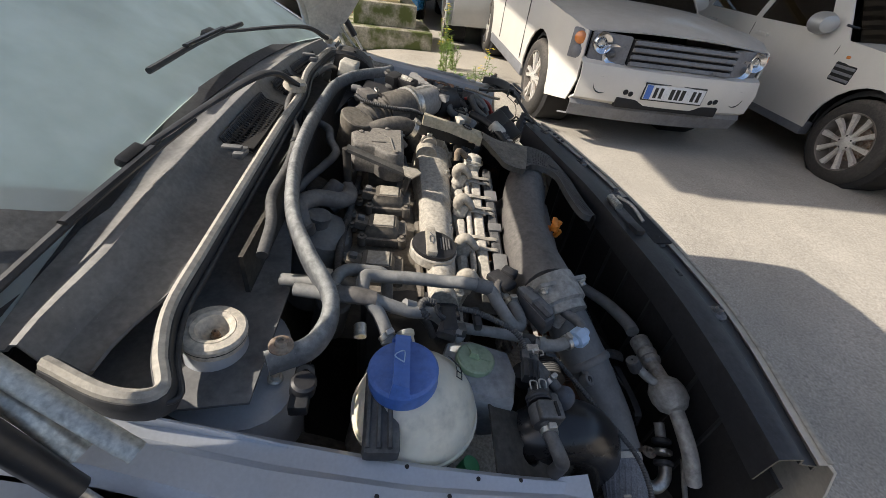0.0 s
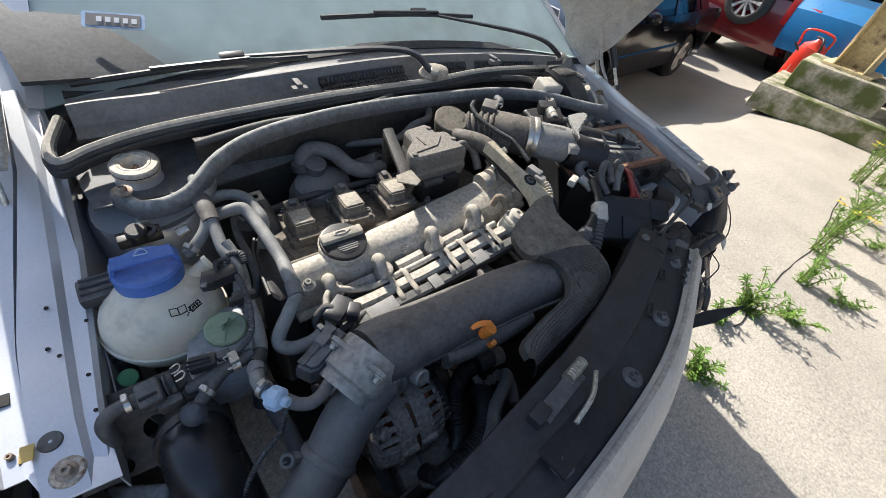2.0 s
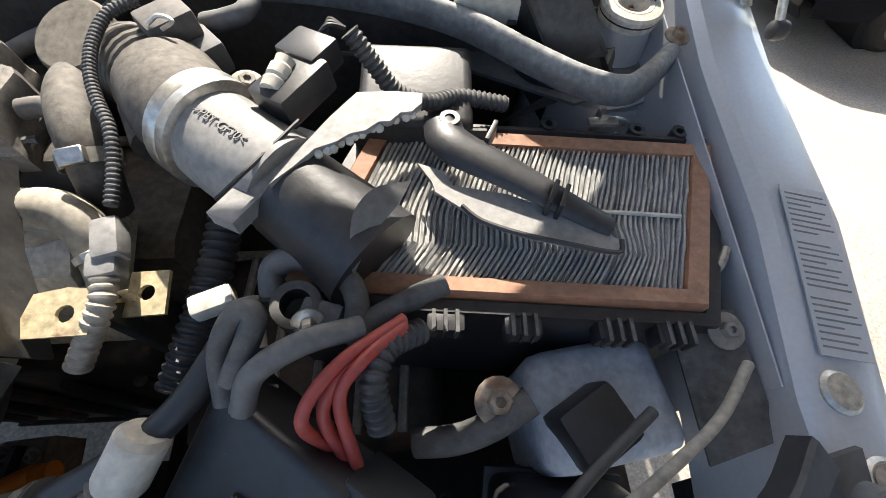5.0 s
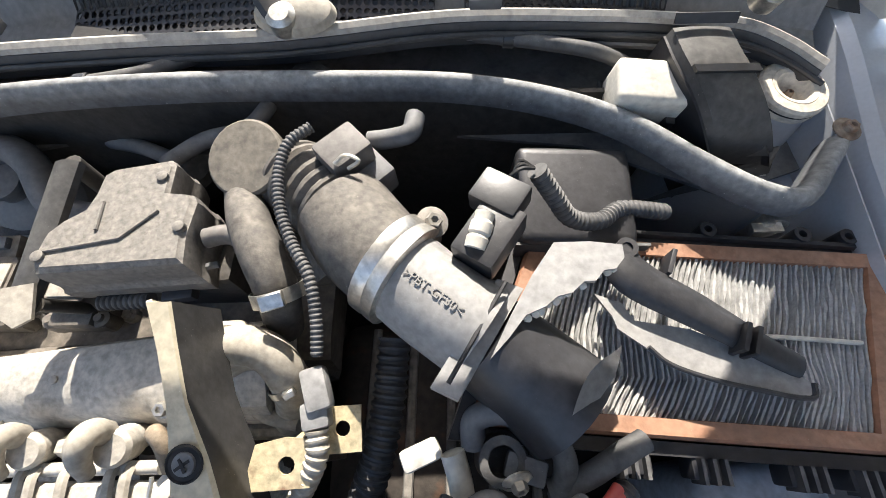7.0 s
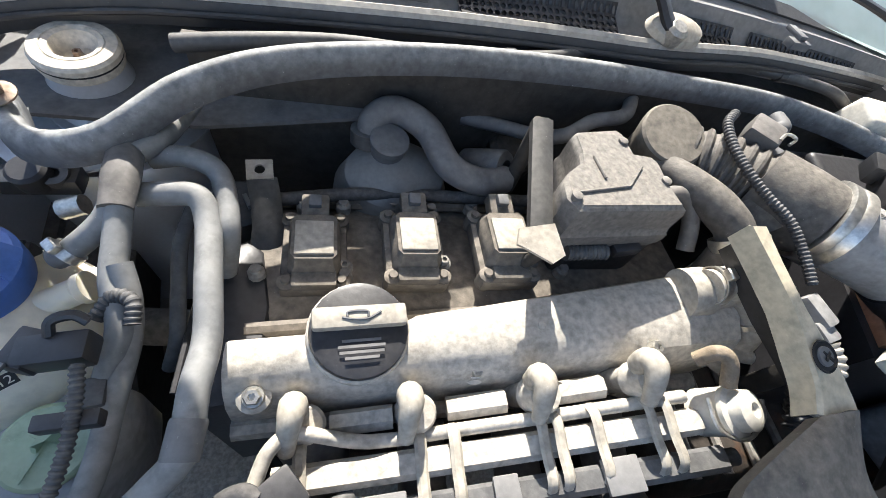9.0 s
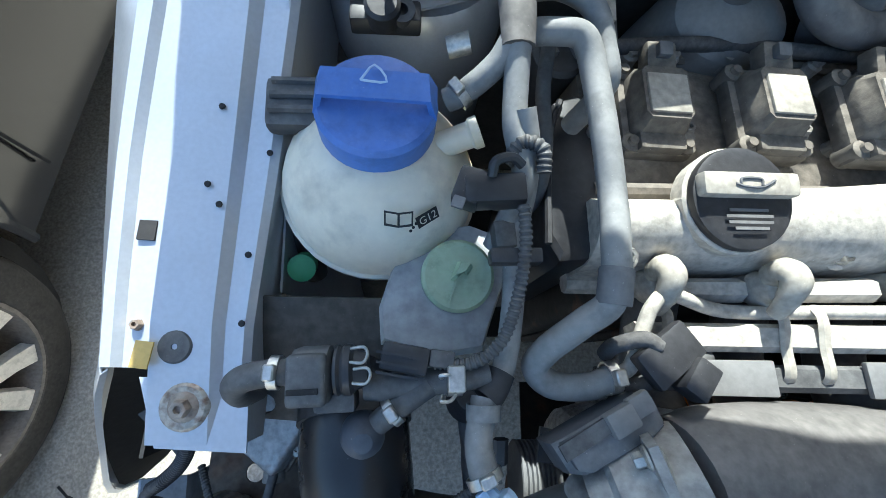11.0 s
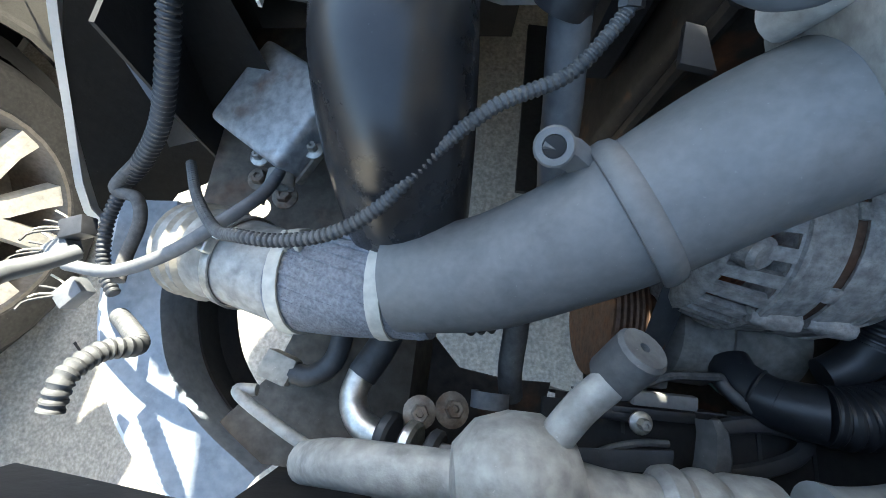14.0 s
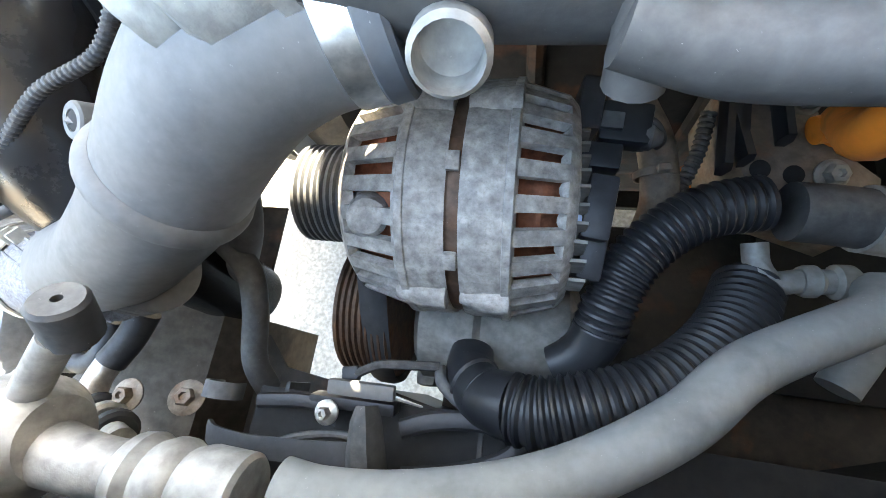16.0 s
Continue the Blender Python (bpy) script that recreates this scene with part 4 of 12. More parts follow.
def hood(u, v):
    s = 2 * u - 1
    m, q = along(MID, v), along(SIDE, v)
    w = 0.7 * smooth01((abs(s) - 0.42) / 0.6) + 0.3 * s ** 40
    return V(q.x * s * (1.10 if s < 0 else 1.0), m.y + (q.y + (0.075 if s < 0 else 0) - m.y) * w, m.z + (q.z - m.z) * w)


bonnet = loft("bonnet", [[hood(u / 24, v / 14) for v in range(15)] for u in range(25)], M_PAINT, car, "raised silver bonnet", thick=0.004)
loft("inner_frame", [[hood(u, v / 14) + V(0, -0.024, -0.008) for v in range(15)] for u in (0.01, 0.05, 0.11, 0.17)], M_HOODIN, bonnet, "bare primer underside with pressed ribs", thick=0.004)
loft("inner_frame", [[hood(u, v / 14) + V(0, -0.024, -0.008) for v in range(15)] for u in (0.83, 0.89, 0.95, 0.99)], M_HOODIN, bonnet, thick=0.004)
loft("inner_frame", [[hood(u / 24, v) + V(0, -0.022, -0.008) for v in (0.0, 0.06, 0.12, 0.17)] for u in range(25)], M_HOODIN, bonnet, thick=0.004)
loft("inner_skin", [[hood(u / 24, v / 14) + V(0, -0.008, -0.003) for v in range(15)] for u in range(25)], M_HOODIN, bonnet, thick=0.002)
for u in (0.03, 0.155, 0.845, 0.97):
    tube("pressed_rib", [hood(u, v / 8) + V(0, -0.028, -0.008) for v in range(9)], 0.012, M_HOODIN, bonnet, n=3, sides=8)
for s in (-1, 1):
    foot, top = V(s * 0.700, 0.690, 0.760), V(s * 0.672, 0.800 if s < 0 else 0.765, 0.865)
    hinge = tube("bonnet_hinge", [foot, foot.lerp(top, 0.5) + V(0, -0.015, 0.0), top], 0.011, M_STEEL, car, "bare steel hinge arm", sides=8, squash=0.45)
    tube("hinge_link", [foot + V(0, -0.04, 0.0), foot.lerp(top, 0.55) + V(0, -0.045, -0.01), top + V(0, -0.035, 0.02)], 0.009, M_STEEL, hinge, sides=8, squash=0.45)
    bolt(top + V(0, -0.012, 0.01), (0, -1, -0.2), 0.007, M_STEEL, hinge)
    g0, g1 = (V(0.742, 0.632, 0.745), V(0.695, 0.735, 0.925)) if s > 0 else (V(-0.725, 0.66, 0.665), V(-0.705, 0.765, 0.91))
    strut = tube("gas_strut", [g0.lerp(g1, 0.30), g1], 0.011, M_BLACKC, car, "black gas strut holding the bonnet", n=4)
    tube("strut_rod", [g0, g0.lerp(g1, 0.34)], 0.005, M_STEEL, strut, n=3, sides=10)
    lathe("ball_joint", [(0.0, -0.012), (0.010, -0.008), (0.012, 0), (0.010, 0.008), (0, 0.012)], g0, (1, 0, 0), M_BLACK, strut, segs=12)

# ---- nose: lock carrier and bumper ----
carrier = thing("lock_carrier", (0, 0.03, 0.62), "black plastic lock carrier cover, scuffed and broken at its end", "panel")
BACK = [(0.168, 0.150, 0.752), (0.05, 0.103, 0.736), (-0.10, 0.055, 0.722), (-0.24, 0.028, 0.712), (-0.40, 0.002, 0.702), (-0.55, -0.004, 0.692), (-0.66, 0.000, 0.684)]
FRONT = [(0.272, 0.080, 0.722), (0.19, 0.040, 0.716), (0.07, -0.014, 0.702), (-0.07, -0.052, 0.695), (-0.30, -0.084, 0.690), (-0.46, -0.086, 0.688), (-0.66, -0.060, 0.680)]
bk, fr = spline(BACK, 6), spline(FRONT, 6)


def carr(i, v):
    p = bk[i].lerp(fr[i], v)
    step = 0.010 * smooth01((v - 0.52) / 0.06)
    return p + V(0, 0, -step + 0.004 * math.sin(math.pi * v))


loft("cover", [[bk[i] + V(0, 0.004, -0.05), bk[i] + V(0, 0.002, -0.006)] + [carr(i, v) for v in (0.0, 0.1, 0.3, 0.5, 0.53, 0.57, 0.62, 0.8, 0.95, 1.0)] + [fr[i] + V(0, -0.002, -0.02)] for i in range(len(bk))], M_BLACK, carrier, thick=0.003)
for p in ((0.069, 0.012, 0.703), (-0.063, -0.028, 0.695), (-0.24, -0.052, 0.692), (0.20, 0.075, 0.716), (-0.43, -0.06, 0.690)):
    w = lathe("screw_washer", [(0.004, 0.004), (0.012, 0.0035), (0.0155, 0.001), (0.0155, -0.003)], p, (0, -0.05, 1), M_DIRTY, carrier)
    bolt(V(p) + V(0, 0, 0.003), (0, -0.05, 1), 0.0065, M_DIRTY, w, washer=1.2, name="screw")
lathe("rivet", [(0.0, 0.0012), (0.0022, 0.0014), (0.0028, 0.0024), (0.0055, 0.002), (0.007, 0.0), (0.007, -0.002)], (0.152, 0.128, 0.753), (0, -0.05, 1), M_PIPEGREY, carrier, "pale worn rivet")
for p, r in (((0.166, 0.098, 0.7375), 0.0058), ((-0.175, -0.045, 0.6935), 0.0045), ((-0.02, 0.02, 0.7085), 0.004)):
    boss = lathe("hole_boss", [(r * 2.1, -0.004), (r * 1.9, 0.0006), (r * 1.3, 0.0018), (r, 0.001)], p, (0.1, -0.15, 1), M_BLACK, carrier, segs=20, caps=False)
    lathe("hole", [(r, 0.0011), (r * 0.6, 0.0008), (0, 0.0006)], p, (0.1, -0.15, 1), M_DARK, boss, segs=16)
for p, w, l, a in (((0.140, 0.064, 0.7225), 0.012, 0.030, 28), ((0.06, 0.030, 0.7115), 0.010, 0.034, 24), ((-0.33, -0.03, 0.699), 0.010, 0.05, 8)):
    st = box("stamped_recess", (l, w, 0.003), pose(*p, -8, 4, a), M_BLACK, carrier, bevel=0.0014)
    box("recess_slot", (l * 0.7, w * 0.35, 0.0012), pose(p[0], p[1], p[2] + 0.0016, -8, 4, a), M_DARK, st, bevel=0)
for k, (x, y, z) in enumerate(((0.205, 0.050, 0.7195), (0.188, 0.044, 0.7175), (0.172, 0.036, 0.7155), (0.225, 0.060, 0.7215))):
    lathe("moulded_ring", [(0.005, -0.002), (0.0045, 0.0008), (0.0035, 0.0008), (0.003, -0.001)], (x, y, z), (0.1, -0.1, 1), M_RUBBER, carrier, segs=14, caps=False)
# torn tail of the carrier
TB2 = [(0.2001, 0.1368, 0.7450), (0.2045, 0.1382, 0.7450), (0.2091, 0.1431, 0.7450), (0.2123, 0.1299, 0.7450), (0.2207, 0.1196, 0.7450), (0.2275, 0.1183, 0.7450), (0.2334, 0.1203, 0.7450), (0.2370, 0.1276, 0.7450), (0.2473, 0.1326, 0.7450), (0.2579, 0.1311, 0.7450), (0.2560, 0.1133, 0.7450), (0.2522, 0.1088, 0.7450), (0.2374, 0.1069, 0.7450), (0.2251, 0.1040, 0.7450), (0.2138, 0.1069, 0.7450), (0.2087, 0.1130, 0.7450), (0.2106, 0.1226, 0.7450)]
plate("torn_bracket", [(p[0], p[1]) for p in TB2], pose(0, 0, 0.742), M_BLACK, carrier, "jagged broken plastic hook", thick=0.007)
tube("bracket_stem", [(0.2239, 0.1067, 0.7380), (0.2193, 0.0995, 0.7300), (0.2089, 0.0953, 0.7260)], 0.008, M_BLACK, carrier, sides=8, squash=0.5)
plate("worn_patch", [(p[0], p[1]) for p in ((0.2310, 0.1004, 0.7200), (0.2426, 0.1036, 0.7200), (0.2553, 0.1056, 0.7200), (0.2608, 0.0991, 0.7200), (0.2612, 0.0849, 0.7200), (0.2466, 0.0805, 0.7200), (0.2427, 0.0910, 0.7200))], pose(0, 0, 0.727), M_PIPEGREY, carrier, "pale scuffed end of the cover", thick=0.003)
# Added black ribbed sheet that fills the dark void under the carrier.
pack = thing("void_screen", (-0.25, 0.0, 0.45), "black ribbed sheet added for the dark void below the lock carrier", "radiator")
loft("shroud", [[bk[i] + V(0, -0.058, -0.075), bk[i] + V(0, -0.060, -0.16), bk[i] + V(0, -0.060, -0.28), bk[i] + V(0, -0.058, -0.42)] for i in range(4, len(bk))], M_DARK, pack, "black sheet standing in for the dark void", thick=0.006)
for k in range(9):
    p = bk[6 + 3 * k] + V(0, -0.042, 0)
    tube("shroud_rib", [p + V(0, -0.012, -0.10), p + V(0, -0.014, -0.22), p + V(0, -0.016, -0.40)], 0.005, M_BLACK, pack, n=3, sides=6)
latch = thing("bonnet_latch", (-0.19, 0.0, 0.66), "steel bonnet latch with a coil spring in a black recess", "latch")
box("recess", (0.16, 0.085, 0.004), axes((-0.185, -0.012, 0.704), (1, 0.16, 0.03), (0, 0, 1)), M_DARK, latch, bevel=0)
box("latch_plate", (0.09, 0.022, 0.012), axes((-0.19, 0.006, 0.710), (1, 0.2, 0.05), (0, 0, 1)), M_RUBBER, latch, bevel=0.002)
ribbed("spring", [(-0.172, 0.015, 0.722), (-0.135, 0.022, 0.724)], 0.009, M_STEEL, latch, pitch=0.005, depth=0.003)
tube("release_lever", [(-0.20, -0.030, 0.710), (-0.16, -0.018, 0.722), (-0.13, 0.002, 0.724)], 0.0035, M_STEEL, latch, sides=8)
box("latch_block", (0.03, 0.02, 0.015), axes((-0.235, 0.002, 0.712), (1, 0.2, 0), (0, 0, 1)), M_BLACKC, latch, bevel=0.003)

bumper = thing("front_bumper", (-0.2, -0.12, 0.5), "dirty off-white bumper skin, torn away at one end", "bumper")


def bump_row(i):
    p = fr[i]
    q = fr[min(i + 1, len(fr) - 1)] - fr[max(i - 1, 0)]
    out = V(q.y, -q.x, 0).normalized()
    if out.y > 0:
        out = -out
    return [p + V(0, 0, -0.006), p + out * 0.010 + V(0, 0, -0.002), p + out * 0.030 + V(0, 0, -0.018), p + out * 0.055 + V(0, 0, -0.07), p + out * 0.075 + V(0, 0, -0.15), p + out * 0.080 + V(0, 0, -0.25), p + out * 0.06 + V(0, 0, -0.36)]


loft("skin", [bump_row(i) for i in range(len(fr))], M_BEIGE, bumper, thick=0.003)
tube("worn_edge", [bump_row(i)[1] + V(0, 0, 0.0015) for i in range(0, len(fr), 3)], 0.0042, M_TANPL, bumper, "bare yellowed plastic edge", n=3, sides=8, squash=0.5)
for i, a, b in ((3, 3, 4), (5, 2, 3)):
    tube("crack", [bump_row(i)[a] + V(0, -0.002, 0.001), bump_row(i + 1)[a].lerp(bump_row(i + 1)[b], 0.5) + V(0, -0.003, 0.001), bump_row(i)[b] + V(0, -0.003, 0.0)], 0.0012, M_DARK, bumper, n=5, sides=5)
loft("torn_end", [[(0.272, 0.082, 0.718), (0.285, 0.055, 0.70), (0.30, 0.03, 0.64)], [(0.290, 0.088, 0.700), (0.308, 0.06, 0.67), (0.315, 0.03, 0.60)], [(0.285, 0.055, 0.62), (0.300, 0.02, 0.56), (0.29, -0.01, 0.50)], [(0.25, 0.0, 0.52), (0.26, -0.03, 0.48), (0.23, -0.06, 0.44)]], M_CREAM, bumper, "broken flap of bumper plastic", thick=0.003)



# ---- engine ----
engine = thing("engine_block", (-0.18, 0.40, 0.2), "grimy dark engine block with its belt end and sump", "engine")
box("block", (0.42, 0.20, 0.34), pose(-0.17, 0.42, 0.42), M_BLOCK, engine, bevel=0.02, segs=3)
box("sump", (0.36, 0.18, 0.10), pose(-0.17, 0.42, 0.23), M_BLOCK, engine, bevel=0.03, segs=3)
for k in range(6):
    tube("core_rib", [(-0.36 + 0.075 * k, 0.318, 0.30), (-0.36 + 0.075 * k, 0.316, 0.54)], 0.008, M_BLOCK, engine, n=2, sides=8)
box("gearbox", (0.30, 0.26, 0.24), pose(0.20, 0.36, 0.40), M_BLOCK, engine, "dark gearbox casing", bevel=0.05, segs=3)
for k in range(5):
    tube("gearbox_rib", [(0.10 + 0.05 * k, 0.25, 0.525), (0.11 + 0.05 * k, 0.47, 0.525)], 0.006, M_ALUD, engine, n=2, sides=8)
# Undertray, then a black sheet put in for the dark void above it.
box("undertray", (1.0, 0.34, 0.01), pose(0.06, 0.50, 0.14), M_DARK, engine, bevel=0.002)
box("void_sheet", (0.66, 0.40, 0.012), pose(0.27, 0.28, 0.30), M_DARK, engine, "black sheet put in for the dark void under the bay", bevel=0.002)

head = thing("cylinder_head", (-0.18, 0.47, 0.58), "dusty black cylinder head cover with bolts", "engine part")
loft("head_cover", [[(x, 0.405, 0.600), (x, 0.410, 0.644), (x, 0.430, 0.652), (x, 0.530, 0.650), (x, 0.560, 0.640), (x, 0.568, 0.58)] for x in (-0.405, -0.40, -0.2, 0.0, 0.075, 0.08)], M_HEADTOP, head, caps=True)
box("head_casting", (0.47, 0.17, 0.06), pose(-0.165, 0.485, 0.57), M_HEADTOP, head, bevel=0.012)
for x in (-0.395, -0.357, -0.318, -0.266, -0.224, -0.175, -0.130, -0.085):
    for y in (0.463, 0.548):
        lathe("cover_stud", [(0.008, 0.0), (0.0075, 0.010), (0.005, 0.012), (0.005, 0.016), (0, 0.016)], (x, y + 0.004 * math.sin(x * 60), 0.650), (0, 0, 1), M_ALUD, head, segs=10)
tube("rear_ridge", [(-0.40, 0.556, 0.648), (0.07, 0.560, 0.652)], 0.006, M_HEADTOP, head, sides=8)
tube("cover_ridge", [(-0.40, 0.415, 0.650), (-0.11, 0.425, 0.655)], 0.007, M_HEADTOP, head, sides=8)

# the sandy front cam cover with the oil filler
vc = thing("valve_cover", (-0.18, 0.385, 0.58), "sandy aluminium cam cover, dusty, lit by a strip of sun", "engine cover")
rows = []
for k in range(25):
    x = -0.408 + 0.455 * k / 24
    back = float(np.interp(x, [-0.408, -0.27, -0.255, 0.04], [0.402, 0.404, 0.414, 0.436]))
    top = float(np.interp(x, [-0.41, -0.2, 0.05], [0.676, 0.69, 0.722]))
    front = 0.350
    rows.append([(x, back + 0.004, top - 0.060), (x, back, top - 0.014), (x, back - 0.006, top - 0.002), (x, back - 0.016, top + 0.001), (x, 0.372 + 0.2 * (back - 0.40), top - 0.002),
                 (x, 0.361, top - 0.012), (x, 0.353, top - 0.030), (x, front, top - 0.055), (x, 0.352, top - 0.090)])
loft("cover", rows, M_VALVE, vc, caps=True)
tube("cover_foot", [(-0.41, 0.347, 0.600), (0.06, 0.347, 0.615)], 0.010, M_VALVE, vc, sides=8)
for p in ((-0.386, 0.357, 0.662), (-0.209, 0.364, 0.664), (-0.045, 0.364, 0.695)):
    b = lathe("bolt_boss", [(0.014, -0.02), (0.013, 0.0), (0.009, 0.002)], p, (0, -0.25, 1), M_VALVE, vc, segs=16)
    bolt(V(p) + V(0, -0.001, 0.002), (0, -0.25, 1), 0.0065, M_STEEL, b, washer=1.3)
for p in ((-0.346, 0.396, 0.678), (-0.150, 0.390, 0.690)):
    lathe("pin", [(0.004, -0.01), (0.0038, 0.008), (0, 0.010)], p, (0, -0.1, 1), M_VALVE, vc, segs=8)
lathe("breather_outlet", [(0.024, 0.0), (0.024, 0.025), (0.020, 0.032), (0.019, 0.05)], (-0.005, 0.408, 0.715), (1, 0.0, 0.15), M_TANPL, vc)

cap = thing("oil_filler_cap", (-0.308, 0.397, 0.676), "round black oil filler cap with a dusty grip bar", "cap")
CX = V(-0.308, 0.396, 0.682)
AXC = V(0.0, -0.12, 1).normalized()
lathe("neck", [(0.040, -0.012), (0.0415, 0.004), (0.040, 0.006)], CX, AXC, M_VALVE, cap, segs=32)
lathe("cap_disc", [(0.0385, 0.004), (0.0395, 0.008), (0.0385, 0.0125), (0.034, 0.014), (0.0, 0.0135)], CX, AXC, M_BLACK, cap, segs=36)
grip = axes(CX + AXC * 0.018 + V(0, 0.008, 0), (1, 0.03, 0), AXC)
box("grip_bar", (0.074, 0.018, 0.012), grip, M_TANPL, cap, "dusty raised grip bar", bevel=0.004)
can = tube("oil_can_mark", [grip @ V(-0.014, -0.001, 0.0064), grip @ V(-0.006, -0.003, 0.0064), grip @ V(0.006, -0.003, 0.0064), grip @ V(0.016, 0.002, 0.0064)], 0.0010, M_HOSE, cap, n=4, sides=6)
tube("oil_can_mark", [grip @ V(-0.010, -0.001, 0.0064), grip @ V(-0.009, 0.003, 0.0064), grip @ V(0.005, 0.003, 0.0064), grip @ V(0.006, -0.002, 0.0064)], 0.0010, M_HOSE, cap, n=4, sides=6)
for k, w in enumerate((0.030, 0.036, 0.034, 0.026)):
    box("print_line", (w, 0.0022, 0.0006), axes(CX + AXC * 0.0142 + V(0.001, -0.010 - 0.0046 * k, -0.001 * k * 0), (1, 0.03, 0), AXC), M_PIPEGREY, cap, bevel=0)
for k, w in enumerate((0.020, 0.030)):
    box("print_line", (w, 0.0022, 0.0006), axes(CX + AXC * 0.0143 + V(0, 0.030 - 0.0046 * k, 0.0), (1, 0.03, 0), AXC), M_PIPEGREY, cap, bevel=0)

# ignition coils
coil = thing("ignition_coil", (-0.345, 0.500, 0.650), "black ignition coil with a dusty square top", "ignition coil", "coils on the head")
box("coil_base", (0.060, 0.086, 0.016), pose(-0.345, 0.488, 0.654), M_HEADTOP, coil, bevel=0.004)
for dx in (-0.024, 0.024):
    for dy in (-0.034, 0.036):
        lathe("bolt_ear", [(0.0085, -0.01), (0.0085, 0.009), (0.006, 0.0105), (0.0045, 0.0105), (0.004, 0.014), (0, 0.014)], (-0.345 + dx, 0.488 + dy, 0.655), (0, 0, 1), M_HEADTOP, coil, segs=12)
loft("coil_body", [[(-0.345 + sx * w, 0.490 + sy * d, z) for sx, sy in ((-1, -0.8), (-0.8, -1), (0.8, -1), (1, -0.8), (1, 0.8), (0.8, 1), (-0.8, 1), (-1, 0.8))] for w, d, z in ((0.024, 0.031, 0.660), (0.023, 0.030, 0.672), (0.021, 0.027, 0.676), (0.020, 0.024, 0.684))], M_HEADTOP, coil, closed=True, caps=True)
box("front_step", (0.040, 0.016, 0.014), pose(-0.345, 0.454, 0.664), M_HEADTOP, coil, bevel=0.003)
box("coil_top", (0.034, 0.036, 0.003), pose(-0.345, 0.488, 0.6850), M_TANPL, coil, "dusty square top", bevel=0.001)
box("plug", (0.026, 0.026, 0.016), pose(-0.345, 0.527, 0.676, 10, 0, 0), M_HEADTOP, coil, bevel=0.003)
box("plug_catch", (0.012, 0.012, 0.008), pose(-0.345, 0.528, 0.687, 10, 0, 0), M_HOSE, coil, bevel=0.002)
bolt((-0.318, 0.470, 0.660), (0, 0, 1), 0.0055, M_ALUD, coil, washer=1.5)
for dx, dy in ((0.094, -0.002), (0.184, -0.006)):
    copy_thing(coil, Matrix.Translation(V(-0.345 + dx, 0.500 + dy, 0.652 + 0.10 * dx)))
tube("coil_loom", [(-0.39, 0.548, 0.662), (-0.30, 0.556, 0.668), (-0.2, 0.556, 0.670), (-0.06, 0.552, 0.672)], 0.007, M_TAPE, head, "taped wiring along the coils")

# vapour box, strap, vacuum can, turbo hump, hoses on the rear of the head
M_VAP = mat("dull_grey_plastic", (0.11, 0.105, 0.10), 0.6, 0, 0.7, (0.33, 0.30, 0.255), 40, 0.15, 0.15, 190)
vap = thing("vapour_box", (-0.04, 0.51, 0.70), "grey dusty plastic vapour box with a stepped rounded outline", "engine part")


def stack(outline, levels):
    """Rings of an outline of (x, y), drawn in towards its middle at each level."""
    cx = sum(p[0] for p in outline) / len(outline)
    cy = sum(p[1] for p in outline) / len(outline)
    return [[(cx + (x - cx) * s, cy + (y - cy) * s, z) for x, y in outline] for s, z in levels]


VT = [(-0.1025, 0.5559, 0.7700), (-0.0951, 0.5618, 0.7700), (-0.0468, 0.5709, 0.7700), (-0.0413, 0.5652, 0.7700), (-0.0398, 0.5337, 0.7700), (-0.0177, 0.5312, 0.7700), (-0.0128, 0.5240, 0.7700), (-0.0152, 0.4912, 0.7700), (-0.0116, 0.4646, 0.7700), (-0.1296, 0.4586, 0.7700), (-0.1370, 0.4721, 0.7700), (-0.1346, 0.4928, 0.7700), (-0.1245, 0.5047, 0.7700), (-0.1080, 0.5169, 0.7700), (-0.1036, 0.5342, 0.7700)]
vo = [(p[0], p[1]) for p in VT]
loft("box_top", stack(vo, [(1.0, 0.744), (1.0, 0.764), (0.975, 0.770), (0.93, 0.7715), (0.90, 0.7735)]), M_VAP, vap, closed=True, caps=True)
loft("box_base", stack(vo, [(0.98, 0.712), (1.03, 0.722), (1.045, 0.728), (1.045, 0.736), (1.02, 0.738), (1.0, 0.744)]), M_VAP, vap, "flanged lower half", closed=True, caps=True)
for a, b in (((-0.1273, 0.4779, 0.7745), (-0.0681, 0.4887, 0.7745)), ((-0.0681, 0.4887, 0.7745), (-0.0432, 0.5144, 0.7745)), ((-0.0921, 0.5241, 0.7745), (-0.0900, 0.4970, 0.7745))):
    tube("moulded_rib", [a, V(a).lerp(V(b), 0.5), b], 0.0016, M_VAP, vap, n=3, sides=6)
for p in ((-0.1281, 0.4736, 0.7740), (-0.0485, 0.5493, 0.7740), (-0.0219, 0.4982, 0.7740)):
    lathe("clip_stud", [(0.005, -0.004), (0.005, 0.002), (0.003, 0.003), (0, 0.003)], p, (0, 0, 1), M_VAP, vap, segs=12)
tube("seam_strap", [(-0.1431, 0.4704, 0.7380), (-0.0966, 0.4685, 0.7380), (-0.0364, 0.4737, 0.7380), (-0.0023, 0.4790, 0.7380)], 0.0035, M_HOSE, vap, sides=6)
box("box_foot", (0.10, 0.06, 0.07), pose(-0.05, 0.50, 0.685), M_HEAD, vap, bevel=0.008)
tube("outlet_pipe", [(-0.0092, 0.4965, 0.7550), (0.0093, 0.4996, 0.7550), (0.0246, 0.4925, 0.7500), (0.0303, 0.4775, 0.7350), (0.0302, 0.4583, 0.7150)], 0.0088, M_PLENUM, vap)
